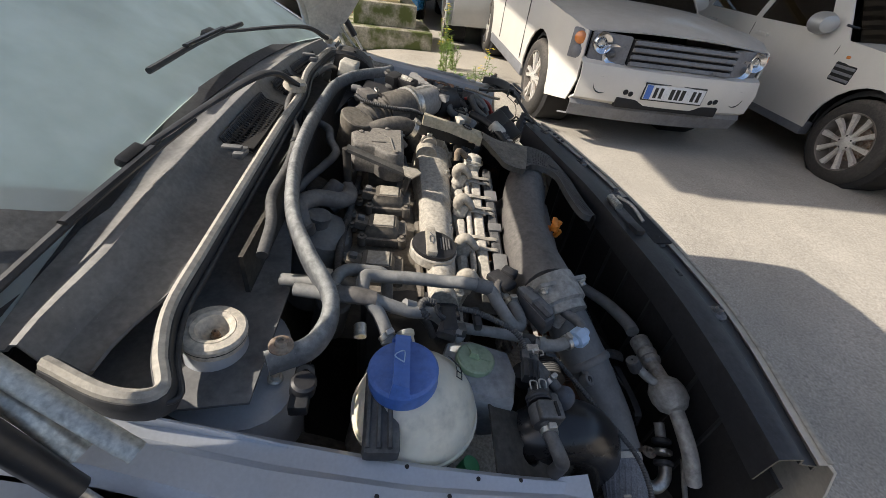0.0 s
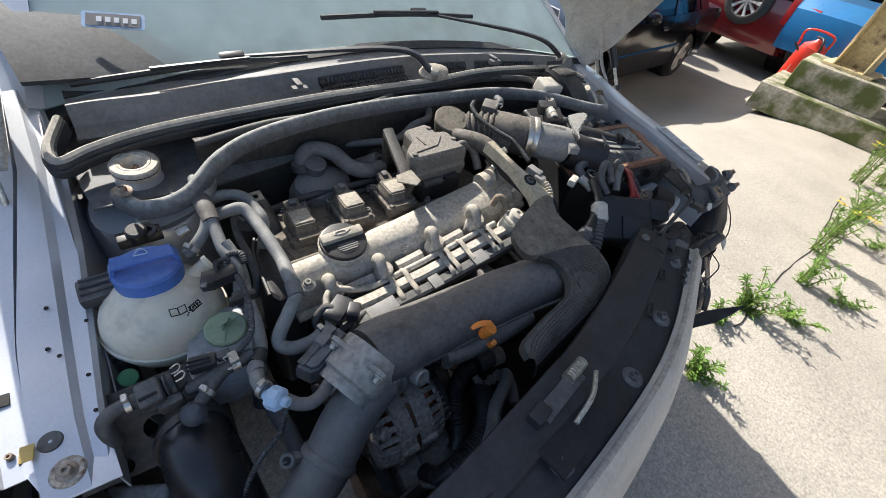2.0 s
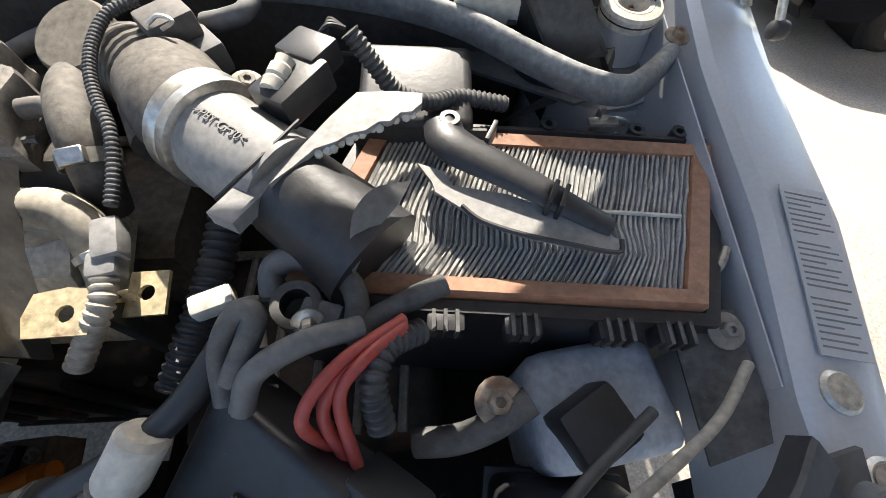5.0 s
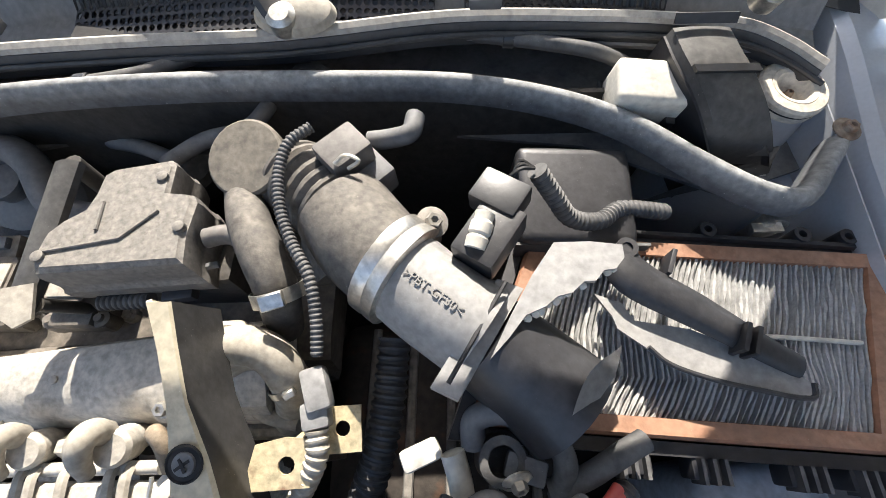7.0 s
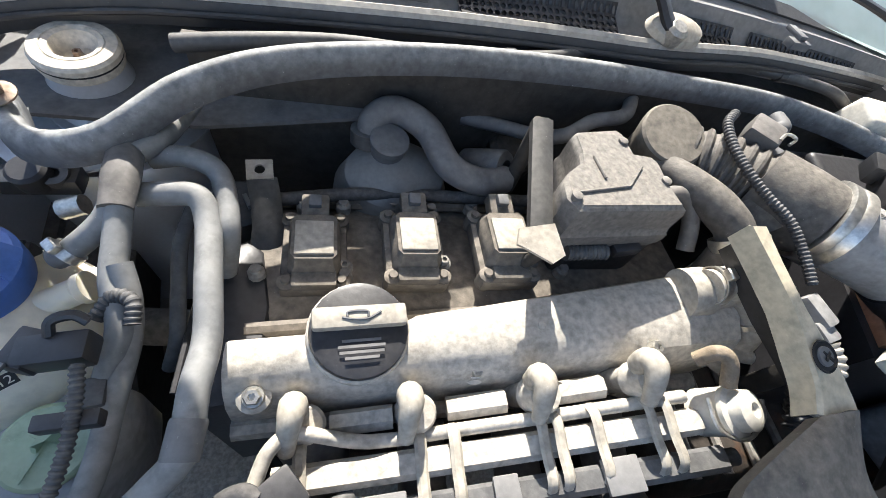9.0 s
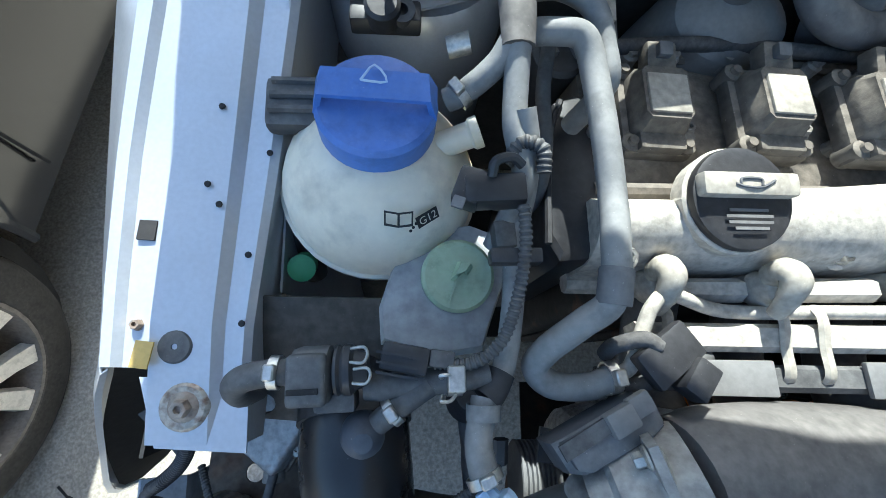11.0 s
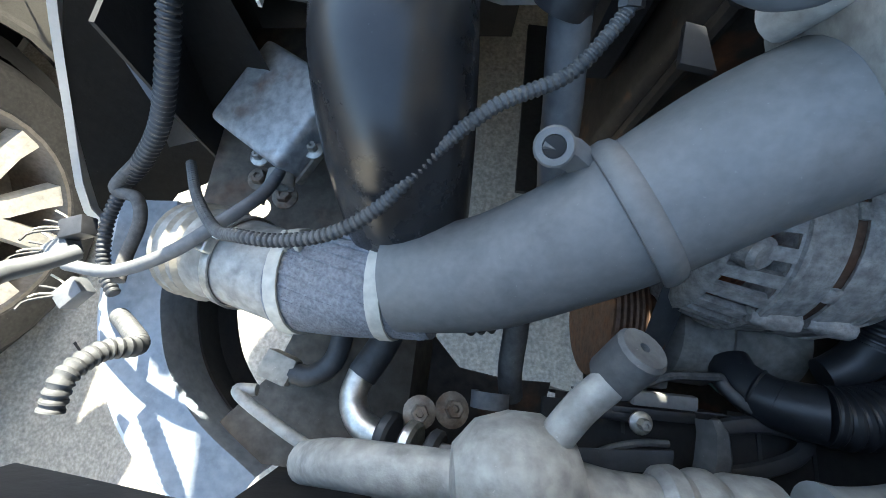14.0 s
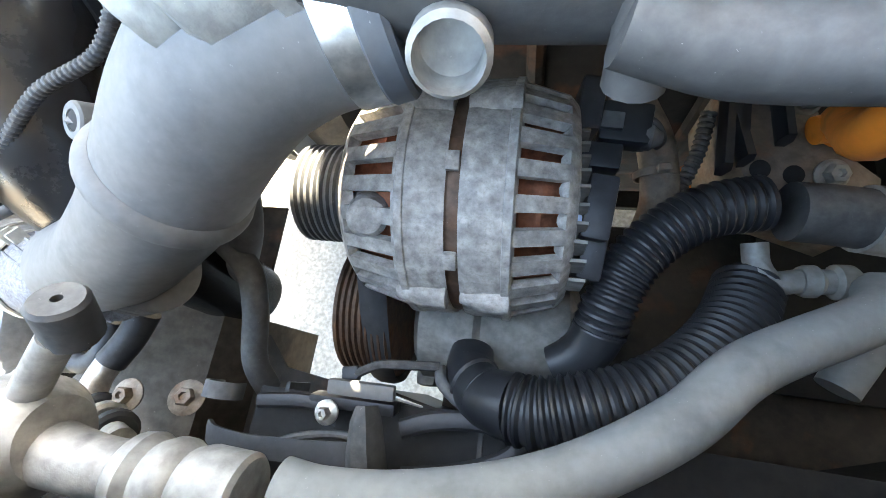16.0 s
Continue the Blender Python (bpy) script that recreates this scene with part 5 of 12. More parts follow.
box("sensor", (0.03, 0.014, 0.012), axes((-0.045, 0.460, 0.715), (1, 0.1, 0.1), (0, 0, 1)), M_BLACK, vap, bevel=0.003)
ribbed("sensor_lead", [(-0.115, 0.454, 0.715), (-0.070, 0.455, 0.715)], 0.008, M_RUBBER, vap, pitch=0.005)

strap = thing("support_strap", (-0.13, 0.50, 0.70), "dark steel strap with a bent pale end over the coils", "bracket")
a, b = V((-0.1349, 0.5654, 0.7780)), V((-0.1584, 0.4405, 0.7450))
loft("strap", [[a.lerp(b, f) + V(dx * 0.012, 0.0, dz) for dx, dz in ((-1, -0.006), (-0.9, 0.0), (-0.3, 0.0025), (0.3, 0.0025), (0.9, 0.0), (1, -0.006))] for f in (0, 0.1, 0.4, 0.7, 1.0)], M_SHIELD, strap, "flattened dusty black strap", thick=0.003)
plate("strap_end", [(-0.018, 0.012), (0.017, 0.014), (0.018, -0.016), (0.004, -0.022), (-0.012, -0.010), (-0.024, -0.002)], axes(b + V(-0.001, 0.004, 0.003), (1, 0.1, 0), (0, -0.2, 1)), M_TANPL, strap, "pale bent tongue", thick=0.003)
tube("strap_post", [a + V(0, 0.002, -0.004), a + V(0, 0.0, -0.10)], 0.008, M_HEAD, strap, n=3)
tube("strap_post", [b + V(0.012, 0.004, -0.004), b + V(0.012, 0.02, -0.07)], 0.006, M_HEAD, strap, n=3)

vcan = thing("vacuum_can", (0.02, 0.57, 0.68), "round dusty brown vacuum canister lid", "canister")
lathe("can", [(0.026, -0.09), (0.031, -0.03), (0.0355, -0.010), (0.0365, 0.0), (0.034, 0.0025), (0.0, 0.003)], (0.022, 0.566, 0.776), (-0.15, -0.35, 1), mat("brown_grime", (0.13, 0.115, 0.095), 0.75, 0, 0.5, (0.28, 0.25, 0.2), 12, 0.2, 0.2), vcan, segs=32)

turbo = thing("turbo_housing", (-0.24, 0.58, 0.55), "grey cast heat shield of the turbo behind the head", "turbocharger")
lathe("shield", [(0.0, 0.04), (0.03, 0.036), (0.055, 0.02), (0.066, -0.01), (0.068, -0.06), (0.07, -0.12)], (-0.262, 0.590, 0.652), (0.0, -0.25, 1), M_PIPEGREY, turbo, segs=28, squash=0.8)
lathe("neck", [(0.018, 0), (0.018, 0.022), (0.0205, 0.024), (0.0205, 0.030), (0.017, 0.032)], (-0.272, 0.600, 0.682), (0, -0.2, 1), M_HOSE, turbo)
lathe("flange", [(0.026, -0.05), (0.026, 0.0), (0.024, 0.003), (0.014, 0.004), (0.012, -0.01)], (-0.140, 0.579, 0.690), (0.6, -0.5, 0.5), M_HOSE, turbo, "slotted grey flange")
lathe("actuator_can", [(0.02, -0.05), (0.033, -0.02), (0.034, 0.006), (0.028, 0.014), (0.0, 0.016)], (-0.105, 0.640, 0.665), (0.1, -0.2, 1), M_HEAD, turbo)
hose1 = thing("breather_hose", (-0.22, 0.58, 0.66), "thick grey curved breather hose, dusty", "hose", "engine hoses")
tube("hose", [(-0.290, 0.613, 0.690), (-0.287, 0.622, 0.712), (-0.265, 0.628, 0.722), (-0.233, 0.606, 0.720), (-0.210, 0.568, 0.705), (-0.175, 0.557, 0.696), (-0.142, 0.566, 0.692)], 0.0155, M_HOSE, hose1)
lathe("hose_collar", [(0.019, -0.008), (0.0195, 0.008), (0.016, 0.010)], (-0.292, 0.617, 0.694), (0, 0.2, 1), M_RUBBER, hose1)
hose2 = thing("vacuum_hose", (-0.1, 0.6, 0.68), "slim grey vacuum hose running to the bulkhead", "hose", "engine hoses")
tube("hose", [(-0.181, 0.655, 0.700), (-0.139, 0.641, 0.705), (-0.098, 0.618, 0.715), (-0.077, 0.598, 0.735), (-0.040, 0.615, 0.745), (0.003, 0.625, 0.750), (0.025, 0.658, 0.755), (0.034, 0.682, 0.755)], 0.0085, M_HOSE, hose2)
lathe("firewall_grommet", [(0.03, 0.0), (0.028, 0.01), (0.018, 0.012), (0.012, 0.008)], (0.059, 0.696, 0.735), (0, -1, 0.2), M_RUBBER, hose2)

# ---- fuel rail and injectors ----
rail = thing("fuel_rail", (-0.2, 0.315, 0.62), "sandy fuel rail with clips and a pressure regulator", "fuel rail")
def rz(x):
    return float(np.interp(x, [-0.40, -0.26, -0.16, -0.05, 0.0], [0.640, 0.648, 0.668, 0.692, 0.70]))
def rline(y, dz, xs=(-0.385, -0.30, -0.22, -0.14, -0.06, -0.035)):
    return [(x, y, rz(x) + dz) for x in xs]
tube("upper_pipe", [(-0.3992, 0.2679, 0.6570), (-0.3868, 0.2759, 0.6580), (-0.3795, 0.2986, 0.6640), (-0.3710, 0.3178, 0.6680), (-0.3525, 0.3269, 0.6640)] + rline(0.318, 0.003)[1:], 0.0055, M_VALVE, rail, "thin fuel pipe", n=6)
loft("rail_body", [[(x, 0.309, rz(x)), (x, 0.305, rz(x) + 0.006), (x, 0.291, rz(x) + 0.006), (x, 0.287, rz(x)), (x, 0.290, rz(x) - 0.016), (x, 0.306, rz(x) - 0.016)] for x in (-0.372, -0.30, -0.2, -0.1, -0.03)], M_VALVE, rail, closed=True, caps=True)
loft("loom_channel", [[(x, 0.278, rz(x)), (x, 0.275, rz(x) + 0.003), (x, 0.262, rz(x) + 0.003), (x, 0.258, rz(x)), (x, 0.260, rz(x) - 0.018), (x, 0.276, rz(x) - 0.018)] for x in (-0.365, -0.30, -0.2, -0.1, -0.02)], M_RUBBER, rail, "black wiring channel", closed=True, caps=True)
tube("wire_loom", [(x, 0.268, rz(x) - 0.012) for x in (-0.40, -0.3, -0.2, -0.1, 0.0)], 0.007, M_TAPE, rail)
for x in (-0.352, -0.262, -0.235, -0.165, -0.152, -0.120, -0.075, -0.060):
    tube("rail_clip", [(x, 0.322, rz(x) + 0.006), (x, 0.312, rz(x) + 0.012), (x, 0.290, rz(x) + 0.009), (x, 0.270, rz(x) + 0.008), (x, 0.262, rz(x) - 0.004)], 0.005, M_TANPL, rail, n=4, sides=6, squash=0.5)
for x, w in ((-0.30, 0.05), (-0.20, 0.02), (-0.110, 0.03)):
    box("channel_lid", (w, 0.026, 0.005), axes((x, 0.268, rz(x) + 0.006), (1, 0, 0.2), (0, 0, 1)), M_PIPEGREY, rail, bevel=0.0015)
tube("spacer_block", [(-0.33, 0.336, 0.638), (-0.28, 0.336, 0.644)], 0.010, M_VALVE, rail, sides=6)
tube("spacer_block", [(-0.235, 0.336, 0.652), (-0.185, 0.336, 0.662)], 0.010, M_VALVE, rail, sides=6)
tube("spacer_block", [(-0.14, 0.336, 0.672), (-0.10, 0.336, 0.682)], 0.010, M_VALVE, rail, sides=6)
reg = lathe("pressure_regulator", [(0.020, -0.03), (0.020, -0.004), (0.0215, -0.002), (0.0215, 0.002), (0.017, 0.004), (0.016, 0.014), (0.010, 0.017), (0.006, 0.017), (0.004, 0.014)], (-0.005, 0.300, 0.712), (0.25, -0.2, 1), M_CREAM, rail, "cream pressure regulator with wire clip")
tube("wire_clip", [(-0.030, 0.312, 0.716), (-0.028, 0.288, 0.712), (-0.005, 0.278, 0.711), (0.016, 0.290, 0.716), (0.018, 0.305, 0.722)], 0.0018, M_STEEL, reg, sides=6)
tube("return_hose", [(-0.012, 0.318, 0.724), (-0.014, 0.334, 0.738), (-0.022, 0.342, 0.738), (-0.030, 0.342, 0.722)], 0.0065, mat("frayed_hose", (0.20, 0.15, 0.10), 0.85, 0, 0.4, TAN, 30, 0.3, 0.6), rail, "frayed brown return hose")
inj = thing("injector", (-0.349, 0.338, 0.62), "sandy fuel injector with an elbow plug", "injector", "injectors")
lathe("injector_body", [(0.010, -0.05), (0.012, -0.02), (0.015, -0.016), (0.015, 0.006), (0.012, 0.010), (0.0, 0.010)], (-0.349, 0.336, 0.648), (0.15, -0.25, 1), M_VALVE, inj)
tube("plug_elbow", [(-0.356, 0.346, 0.654), (-0.357, 0.346, 0.668), (-0.358, 0.338, 0.675), (-0.360, 0.326, 0.668), (-0.361, 0.316, 0.655)], [0.010, 0.011, 0.010, 0.008, 0.006], M_TANPL, inj, "ribbed elbow plug")
for x, dz in ((-0.262, 0.010), (-0.160, 0.034), (-0.072, 0.056)):
    copy_thing(inj, Matrix.Translation(V(x, 0.338 - 0.002, 0.62 + dz)))
stub = thing("fuel_hose", (-0.45, 0.24, 0.6), "black rubber fuel hose clipped to the steel fuel pipe", "hose", "engine hoses")
tube("hose", [(-0.4113, 0.2598, 0.6480), (-0.3743, 0.2626, 0.6460), (-0.3453, 0.2722, 0.6460), (-0.3137, 0.2839, 0.6400)], 0.0060, M_RUBBER, stub)
clamp((-0.4072, 0.2599, 0.6480), (1, 0, 0), 0.0068, stub, 0.006)

# ---- intake plenum, throttle, charge hose ----
plen = thing("intake_plenum", (-0.2, 0.20, 0.56), "long dusty grey intake plenum pipe across the engine front", "intake pipe")
PL = [(-0.365, 0.196, 0.660), (-0.33, 0.200, 0.656), (-0.26, 0.202, 0.650), (-0.17, 0.198, 0.655), (-0.09, 0.188, 0.668), (-0.035, 0.176, 0.682), (0.005, 0.168, 0.690)]
tube("plenum_pipe", PL, [0.046, 0.050, 0.050, 0.048, 0.046, 0.044, 0.036], M_PLENUM, plen, n=8, sides=24, squash=0.92)
tube("mould_seam", [(p[0], p[1] - 0.048, p[2]) for p in PL[1:6]], 0.003, M_PLENUM, plen, sides=6)
for x, z in ((-0.335, 0.645), (-0.250, 0.645), (-0.160, 0.652), (-0.075, 0.668)):
    tube("runner", [(x, 0.20, z - 0.02), (x, 0.235, z - 0.045), (x, 0.285, z - 0.055), (x, 0.335, z - 0.035)], [0.03, 0.024, 0.022, 0.022], M_PLENUM, plen, sides=14)
for p in ((-0.25, 0.152, 0.628), (-0.12, 0.146, 0.640)):
    lathe("screw_boss", [(0.010, -0.02), (0.010, 0.010), (0.005, 0.011), (0.004, 0.004)], p, (0, -0.3, -1), M_PLENUM, plen, segs=14)
tube("lower_bulge", [(-0.258, 0.152, 0.640), (-0.225, 0.148, 0.634), (-0.185, 0.146, 0.636), (-0.140, 0.144, 0.642), (-0.09, 0.144, 0.654)], [0.012, 0.014, 0.015, 0.016, 0.016], M_PLENUM, plen, sides=16)
thr = thing("throttle_body", (-0.40, 0.19, 0.6), "grey cast throttle body with motor housing and sensor plug", "throttle body")
TD = V(-0.80, -0.30, -0.32).normalized()
TB = V(-0.372, 0.192, 0.660)
lathe("throttle_bore", [(0.044, -0.02), (0.046, 0.0), (0.046, 0.028), (0.040, 0.032), (0.040, 0.046)], TB, TD, M_ALU, thr, segs=28)
box("mount_flange", (0.094, 0.086, 0.010), axes(TB, frame_to(TD).col[0], TD), M_ALU, thr, bevel=0.008)
for sx in (-1, 1):
    for sy in (-1, 1):
        fm = frame_to(TD)
        bolt(TB + fm.col[0] * 0.038 * sx + fm.col[1] * 0.034 * sy - TD * -0.004, TD, 0.005, M_STEEL, thr, washer=1.5)
MO = [(-0.4548, 0.2256, 0.6680), (-0.4442, 0.2305, 0.6680), (-0.3904, 0.2582, 0.6680), (-0.3802, 0.2564, 0.6680), (-0.3729, 0.2391, 0.6680), (-0.3817, 0.2313, 0.6680), (-0.4320, 0.2066, 0.6680), (-0.4427, 0.2077, 0.6680)]
mot = loft("motor_cover", [[V(p) + V(0, 0, d) for p in MO] for d in (-0.024, -0.004)] + [[V(p).lerp(V((-0.4145, 0.2322, 0.6680)), 0.04) + V(0, 0, d) for p in MO] for d in (0.0, 0.002)] + [[V(p).lerp(V((-0.4145, 0.2322, 0.6680)), 0.16) + V(0, 0, d) for p in MO] for d in (0.0025, 0.009)] + [[V(p).lerp(V((-0.4145, 0.2322, 0.6680)), 0.24) + V(0, 0, 0.0105) for p in MO]], M_HOSE, thr, "grey ribbed motor cover", closed=True, caps=True)
box("cover_clip", (0.020, 0.016, 0.010), axes((-0.4094, 0.2416, 0.6800), (0.85, 0.45, 0), (0, 0, 1)), M_PIPEGREY, mot, bevel=0.002)
box("cover_clip", (0.016, 0.014, 0.008), axes((-0.3961, 0.2512, 0.6800), (0.85, 0.45, 0), (0, 0, 1)), M_PIPEGREY, mot, bevel=0.002)
box("throttle_casting", (0.080, 0.075, 0.045), axes((-0.3704, 0.1978, 0.6400), (0.85, 0.45, 0), (0, 0, 1)), M_ALU, thr, bevel=0.014, segs=4)
for p in ((-0.3982, 0.2072, 0.6680), (-0.3622, 0.1761, 0.6680), (-0.4216, 0.1848, 0.6660)):
    lathe("casting_boss", [(0.010, -0.03), (0.0085, 0.0), (0.0065, 0.002), (0.004, 0.002), (0.0035, -0.004)], p, (0.1, -0.3, 1), M_ALU, thr, segs=16)
tube("casting_web", [(-0.3586, 0.2285, 0.6680), (-0.3438, 0.2055, 0.6680), (-0.3217, 0.1727, 0.6640)], 0.006, M_ALU, thr, sides=8)
box("motor_label", (0.040, 0.010, 0.002), axes((-0.4317, 0.2313, 0.6795), (0.87, 0.48, 0.0), (0, 0, 1)), M_RUBBER, mot, bevel=0)
lathe("bypass_spigot", [(0.013, -0.03), (0.013, 0.022), (0.011, 0.024), (0.010, 0.012), (0.0, 0.012)], (-0.308, 0.160, 0.632), (0.1, -0.75, 0.35), M_ALU, thr)
box("casting_lug", (0.05, 0.035, 0.035), axes((-0.372, 0.165, 0.655), (1, 0.5, 0.1), (0, 0, 1)), M_ALU, thr, bevel=0.009, segs=3)
box("map_sensor", (0.028, 0.045, 0.012), axes((-0.3685, 0.2828, 0.6740), (0.6, -0.8, 0), (0, 0, 1)), M_BLACK, thr, "black pressure sensor", bevel=0.003)
box("sensor_plug", (0.018, 0.026, 0.018), axes((-0.3517, 0.2671, 0.6760), (0.8, -0.6, 0), (0, 0, 1)), M_BLACK, thr, bevel=0.003)
tube("sensor_wire", [(-0.3752, 0.2878, 0.6760), (-0.3861, 0.2929, 0.6760), (-0.4009, 0.2889, 0.6640), (-0.4018, 0.2837, 0.6500)], 0.006, M_TAPE, thr)

chg = thing("charge_hose", (-0.5, 0.12, 0.5), "big smooth grey charge hose with an elbow, rim and mounting lug", "hose", "engine hoses")
CH = [(-0.3496, 0.1772, 0.6280), (-0.3711, 0.1705, 0.6270), (-0.3964, 0.1603, 0.6200), (-0.4217, 0.1479, 0.6040), (-0.4514, 0.1293, 0.5800), (-0.4834, 0.1128, 0.5580), (-0.5222, 0.0977, 0.5360), (-0.5692, 0.0918, 0.5160)]
tube("hose", CH, [0.0345, 0.035, 0.036, 0.0365, 0.036, 0.034, 0.033, 0.0325], M_PIPEGREY, chg, n=8, sides=32)
RC, RD = V((-0.4539, 0.1280, 0.5790)), (V((-0.4834, 0.1128, 0.5580)) - V((-0.4309, 0.1431, 0.5920))).normalized()
lathe("rim", [(0.0362, -0.008), (0.0385, -0.006), (0.0400, -0.001), (0.0396, 0.003), (0.0385, 0.0045), (0.0350, 0.005)], RC, RD, M_PIPEGREY, chg, segs=40)
lathe("band_clamp", [(0.0348, -0.008), (0.0358, -0.0075), (0.0358, 0.0075), (0.0348, 0.008)], (-0.3480, 0.1773, 0.6280), V((-0.3496, 0.1772, 0.6280)) - V((-0.3711, 0.1705, 0.6270)), M_CLAMP, chg, "bright steel band", segs=36)
lathe("rubber_edge", [(0.0345, -0.006), (0.0362, -0.004), (0.0362, 0.004), (0.0345, 0.006)], (-0.3392, 0.1795, 0.6280), V((-0.3496, 0.1772, 0.6280)) - V((-0.3711, 0.1705, 0.6270)), M_HOSE, chg, segs=36)
lg = V((-0.5009, 0.1466, 0.6000))
lug = lathe("mounting_lug", [(0.0095, -0.012), (0.0098, 0.0), (0.0088, 0.0012), (0.0056, 0.0012), (0.005, -0.008)], lg, (-0.25, -0.45, 0.85), M_PIPEGREY, chg, "moulded lug with a round hole", segs=20)
loft("lug_web", [[lg + V(-0.006, 0.008, -0.010), lg + V(-0.004, 0.009, 0.0)], [lg + V(0.012, 0.006, -0.016), lg + V(0.013, 0.007, -0.002)], [lg + V(0.026, 0.000, -0.026), lg + V(0.028, 0.002, -0.010)]], M_PIPEGREY, lug, thick=0.010)
lathe("lug_hole", [(0.0, 0.0002), (0.0050, 0.0002), (0.0054, 0.0)], lg + V(-0.25, -0.45, 0.85) * 0.0006, (-0.25, -0.45, 0.85), M_DARK, lug, segs=16)
for k in range(3):
    lathe("mould_line", [(0.0334, -0.0006), (0.0340, 0), (0.0334, 0.0006)], V((-0.5330, 0.0952, 0.5120)) + V(0.006 * k, 0.0012 * k, 0.002 * k), V((-0.4942, 0.1094, 0.5300)) - V((-0.5403, 0.0936, 0.5100)), M_PIPEGREY, chg, segs=36)
brd = thing("braided_coupling", (-0.61, 0.12, 0.48), "braided grey coupling hose with two pale spring clamps", "hose", "engine hoses")
BA, BB = V((-0.5498, 0.0914, 0.5080)), V((-0.6474, 0.0875, 0.4840))
BX = (BB - BA).normalized()
tube("braided_sleeve", [BA, BA.lerp(BB, 0.5) + V(0, -0.002, 0), BB], 0.0335, M_BRAID, brd, sides=32)
for k in range(26):
    a = 2 * math.pi * k / 26
    fb = frame_to(BX)
    tube("braid_cord", [BA + BX * h + fb @ V(0.0336 * math.cos(a + h * 9), 0.0336 * math.sin(a + h * 9), 0) for h in (0.004, 0.03, 0.06, (BB - BA).length - 0.004)], 0.0011, M_BRAID, brd, n=3, sides=5)
for f in (0.27, 0.93):
    p = BA.lerp(BB, f)
    c = clamp(p, BX, 0.0348, brd, 0.009, M_CREAM, "spring_clamp", screw=False)
    for dx in (-0.004, 0.005):
        box("clamp_ear", (0.0035, 0.010, 0.014), axes(p + V(dx, 0.018, 0.032), (1, 0, 0.3), (0, 0.5, 1)), M_CREAM, c, bevel=0.0012)
EP = [BB + BX * -0.004, V((-0.6786, 0.0960, 0.4740)), V((-0.7117, 0.1038, 0.4620)), V((-0.7414, 0.1080, 0.4520))]
tube("steel_end_pipe", EP, [0.0315, 0.032, 0.034, 0.036], M_ALU, brd, "pale metal pipe end", sides=32)
for k in range(3):
    lathe("pipe_bead", [(0.034, -0.003), (0.0375, 0), (0.034, 0.003)], EP[2].lerp(EP[3], 0.2 + 0.35 * k), EP[3] - EP[2], M_TANPL, brd, segs=28)
clamp(EP[1].lerp(EP[2], 0.3), EP[2] - EP[1], 0.0335, brd, 0.007)

# ---- alternator, pulleys, compressor ----
alt = thing("alternator", (-0.31, 0.15, 0.42), "grey cast alternator with slotted vents and copper windings showing", "alternator")
AY, AZ = 0.166, 0.490


def alt_shell(name, stations, slot, nslots, a0, mtl):
    """A bell of (x, radius) stations; the cells between stations slot and slot + 1 are cut into slots."""
    bm = bmesh.new()
    n = nslots * 6
    rings = [[bm.verts.new((x, AY + r * math.cos(a0 + 2 * math.pi * k / n), AZ + r * math.sin(a0 + 2 * math.pi * k / n))) for k in range(n)] for x, r in stations]
    for i, (p, q) in enumerate(zip(rings, rings[1:])):
        for k in range(n):
            if i == slot and k % 6 in (1, 2, 3):
                continue
            bm.faces.new((p[k], p[(k + 1) % n], q[(k + 1) % n], q[k]))
    bmesh.ops.recalc_face_normals(bm, faces=bm.faces)
    bmesh.ops.solidify(bm, geom=list(bm.faces), thickness=0.006)
    return part(name, bm, mtl, alt, "", 40)


M_ALT = mat("chalky_cast_aluminium", (0.40, 0.38, 0.355), 0.6, 0.2, 0.5, (0.27, 0.225, 0.185), 95, 0.30, 0.6, 170, grit=0.28)
alt_shell("front_bell", [(-0.388, 0.038), (-0.385, 0.058), (-0.379, 0.065), (-0.349, 0.0728), (-0.345, 0.0745), (-0.325, 0.0745), (-0.321, 0.0735)], 2, 26, 0.0, M_ALT)
alt_shell("rear_bell", [(-0.314, 0.0735), (-0.310, 0.0745), (-0.290, 0.0745), (-0.287, 0.0728), (-0.262, 0.0655), (-0.257, 0.060), (-0.254, 0.040)], 3, 26, 0.1, M_ALT)
lathe("stator", [(0.0715, 0), (0.0715, 0.014)], (-0.3245, AY, AZ), (1, 0, 0), M_BELT, alt, "brown stator core", segs=40)
for x in (-0.362, -0.274):
    lathe("winding", [(0.028, -0.02), (0.050, -0.018), (0.056, 0.0), (0.050, 0.018), (0.028, 0.02)], (x, AY, AZ), (1, 0, 0), M_COPPER, alt, "copper winding", segs=36)
for x0, x1 in ((-0.384, -0.36), (-0.285, -0.256)):
    lathe("end_face", [(0.0, 0), (0.036, 0), (0.036, x1 - x0), (0, x1 - x0)], (x0, AY, AZ), (1, 0, 0), M_ALUD, alt, segs=30)
for k in range(4):
    a = 1.25 + k * math.pi / 2
    for x0, x1 in ((-0.350, -0.3215), (-0.3135, -0.287)):
        tube("through_bolt_boss", [(x0, AY + 0.072 * math.cos(a), AZ + 0.072 * math.sin(a)), ((x0 + x1) / 2, AY + 0.0735 * math.cos(a), AZ + 0.0735 * math.sin(a)), (x1, AY + 0.0735 * math.cos(a), AZ + 0.0735 * math.sin(a))], [0.005, 0.0075, 0.008], M_ALT, alt, n=3, sides=10)
for x in (-0.3445, -0.2895):
    lathe("casting_band", [(0.0735, -0.003), (0.0757, -0.002), (0.0757, 0.002), (0.0735, 0.003)], (x, AY, AZ), (1, 0, 0), M_ALT, alt, "raised casting band", segs=48)
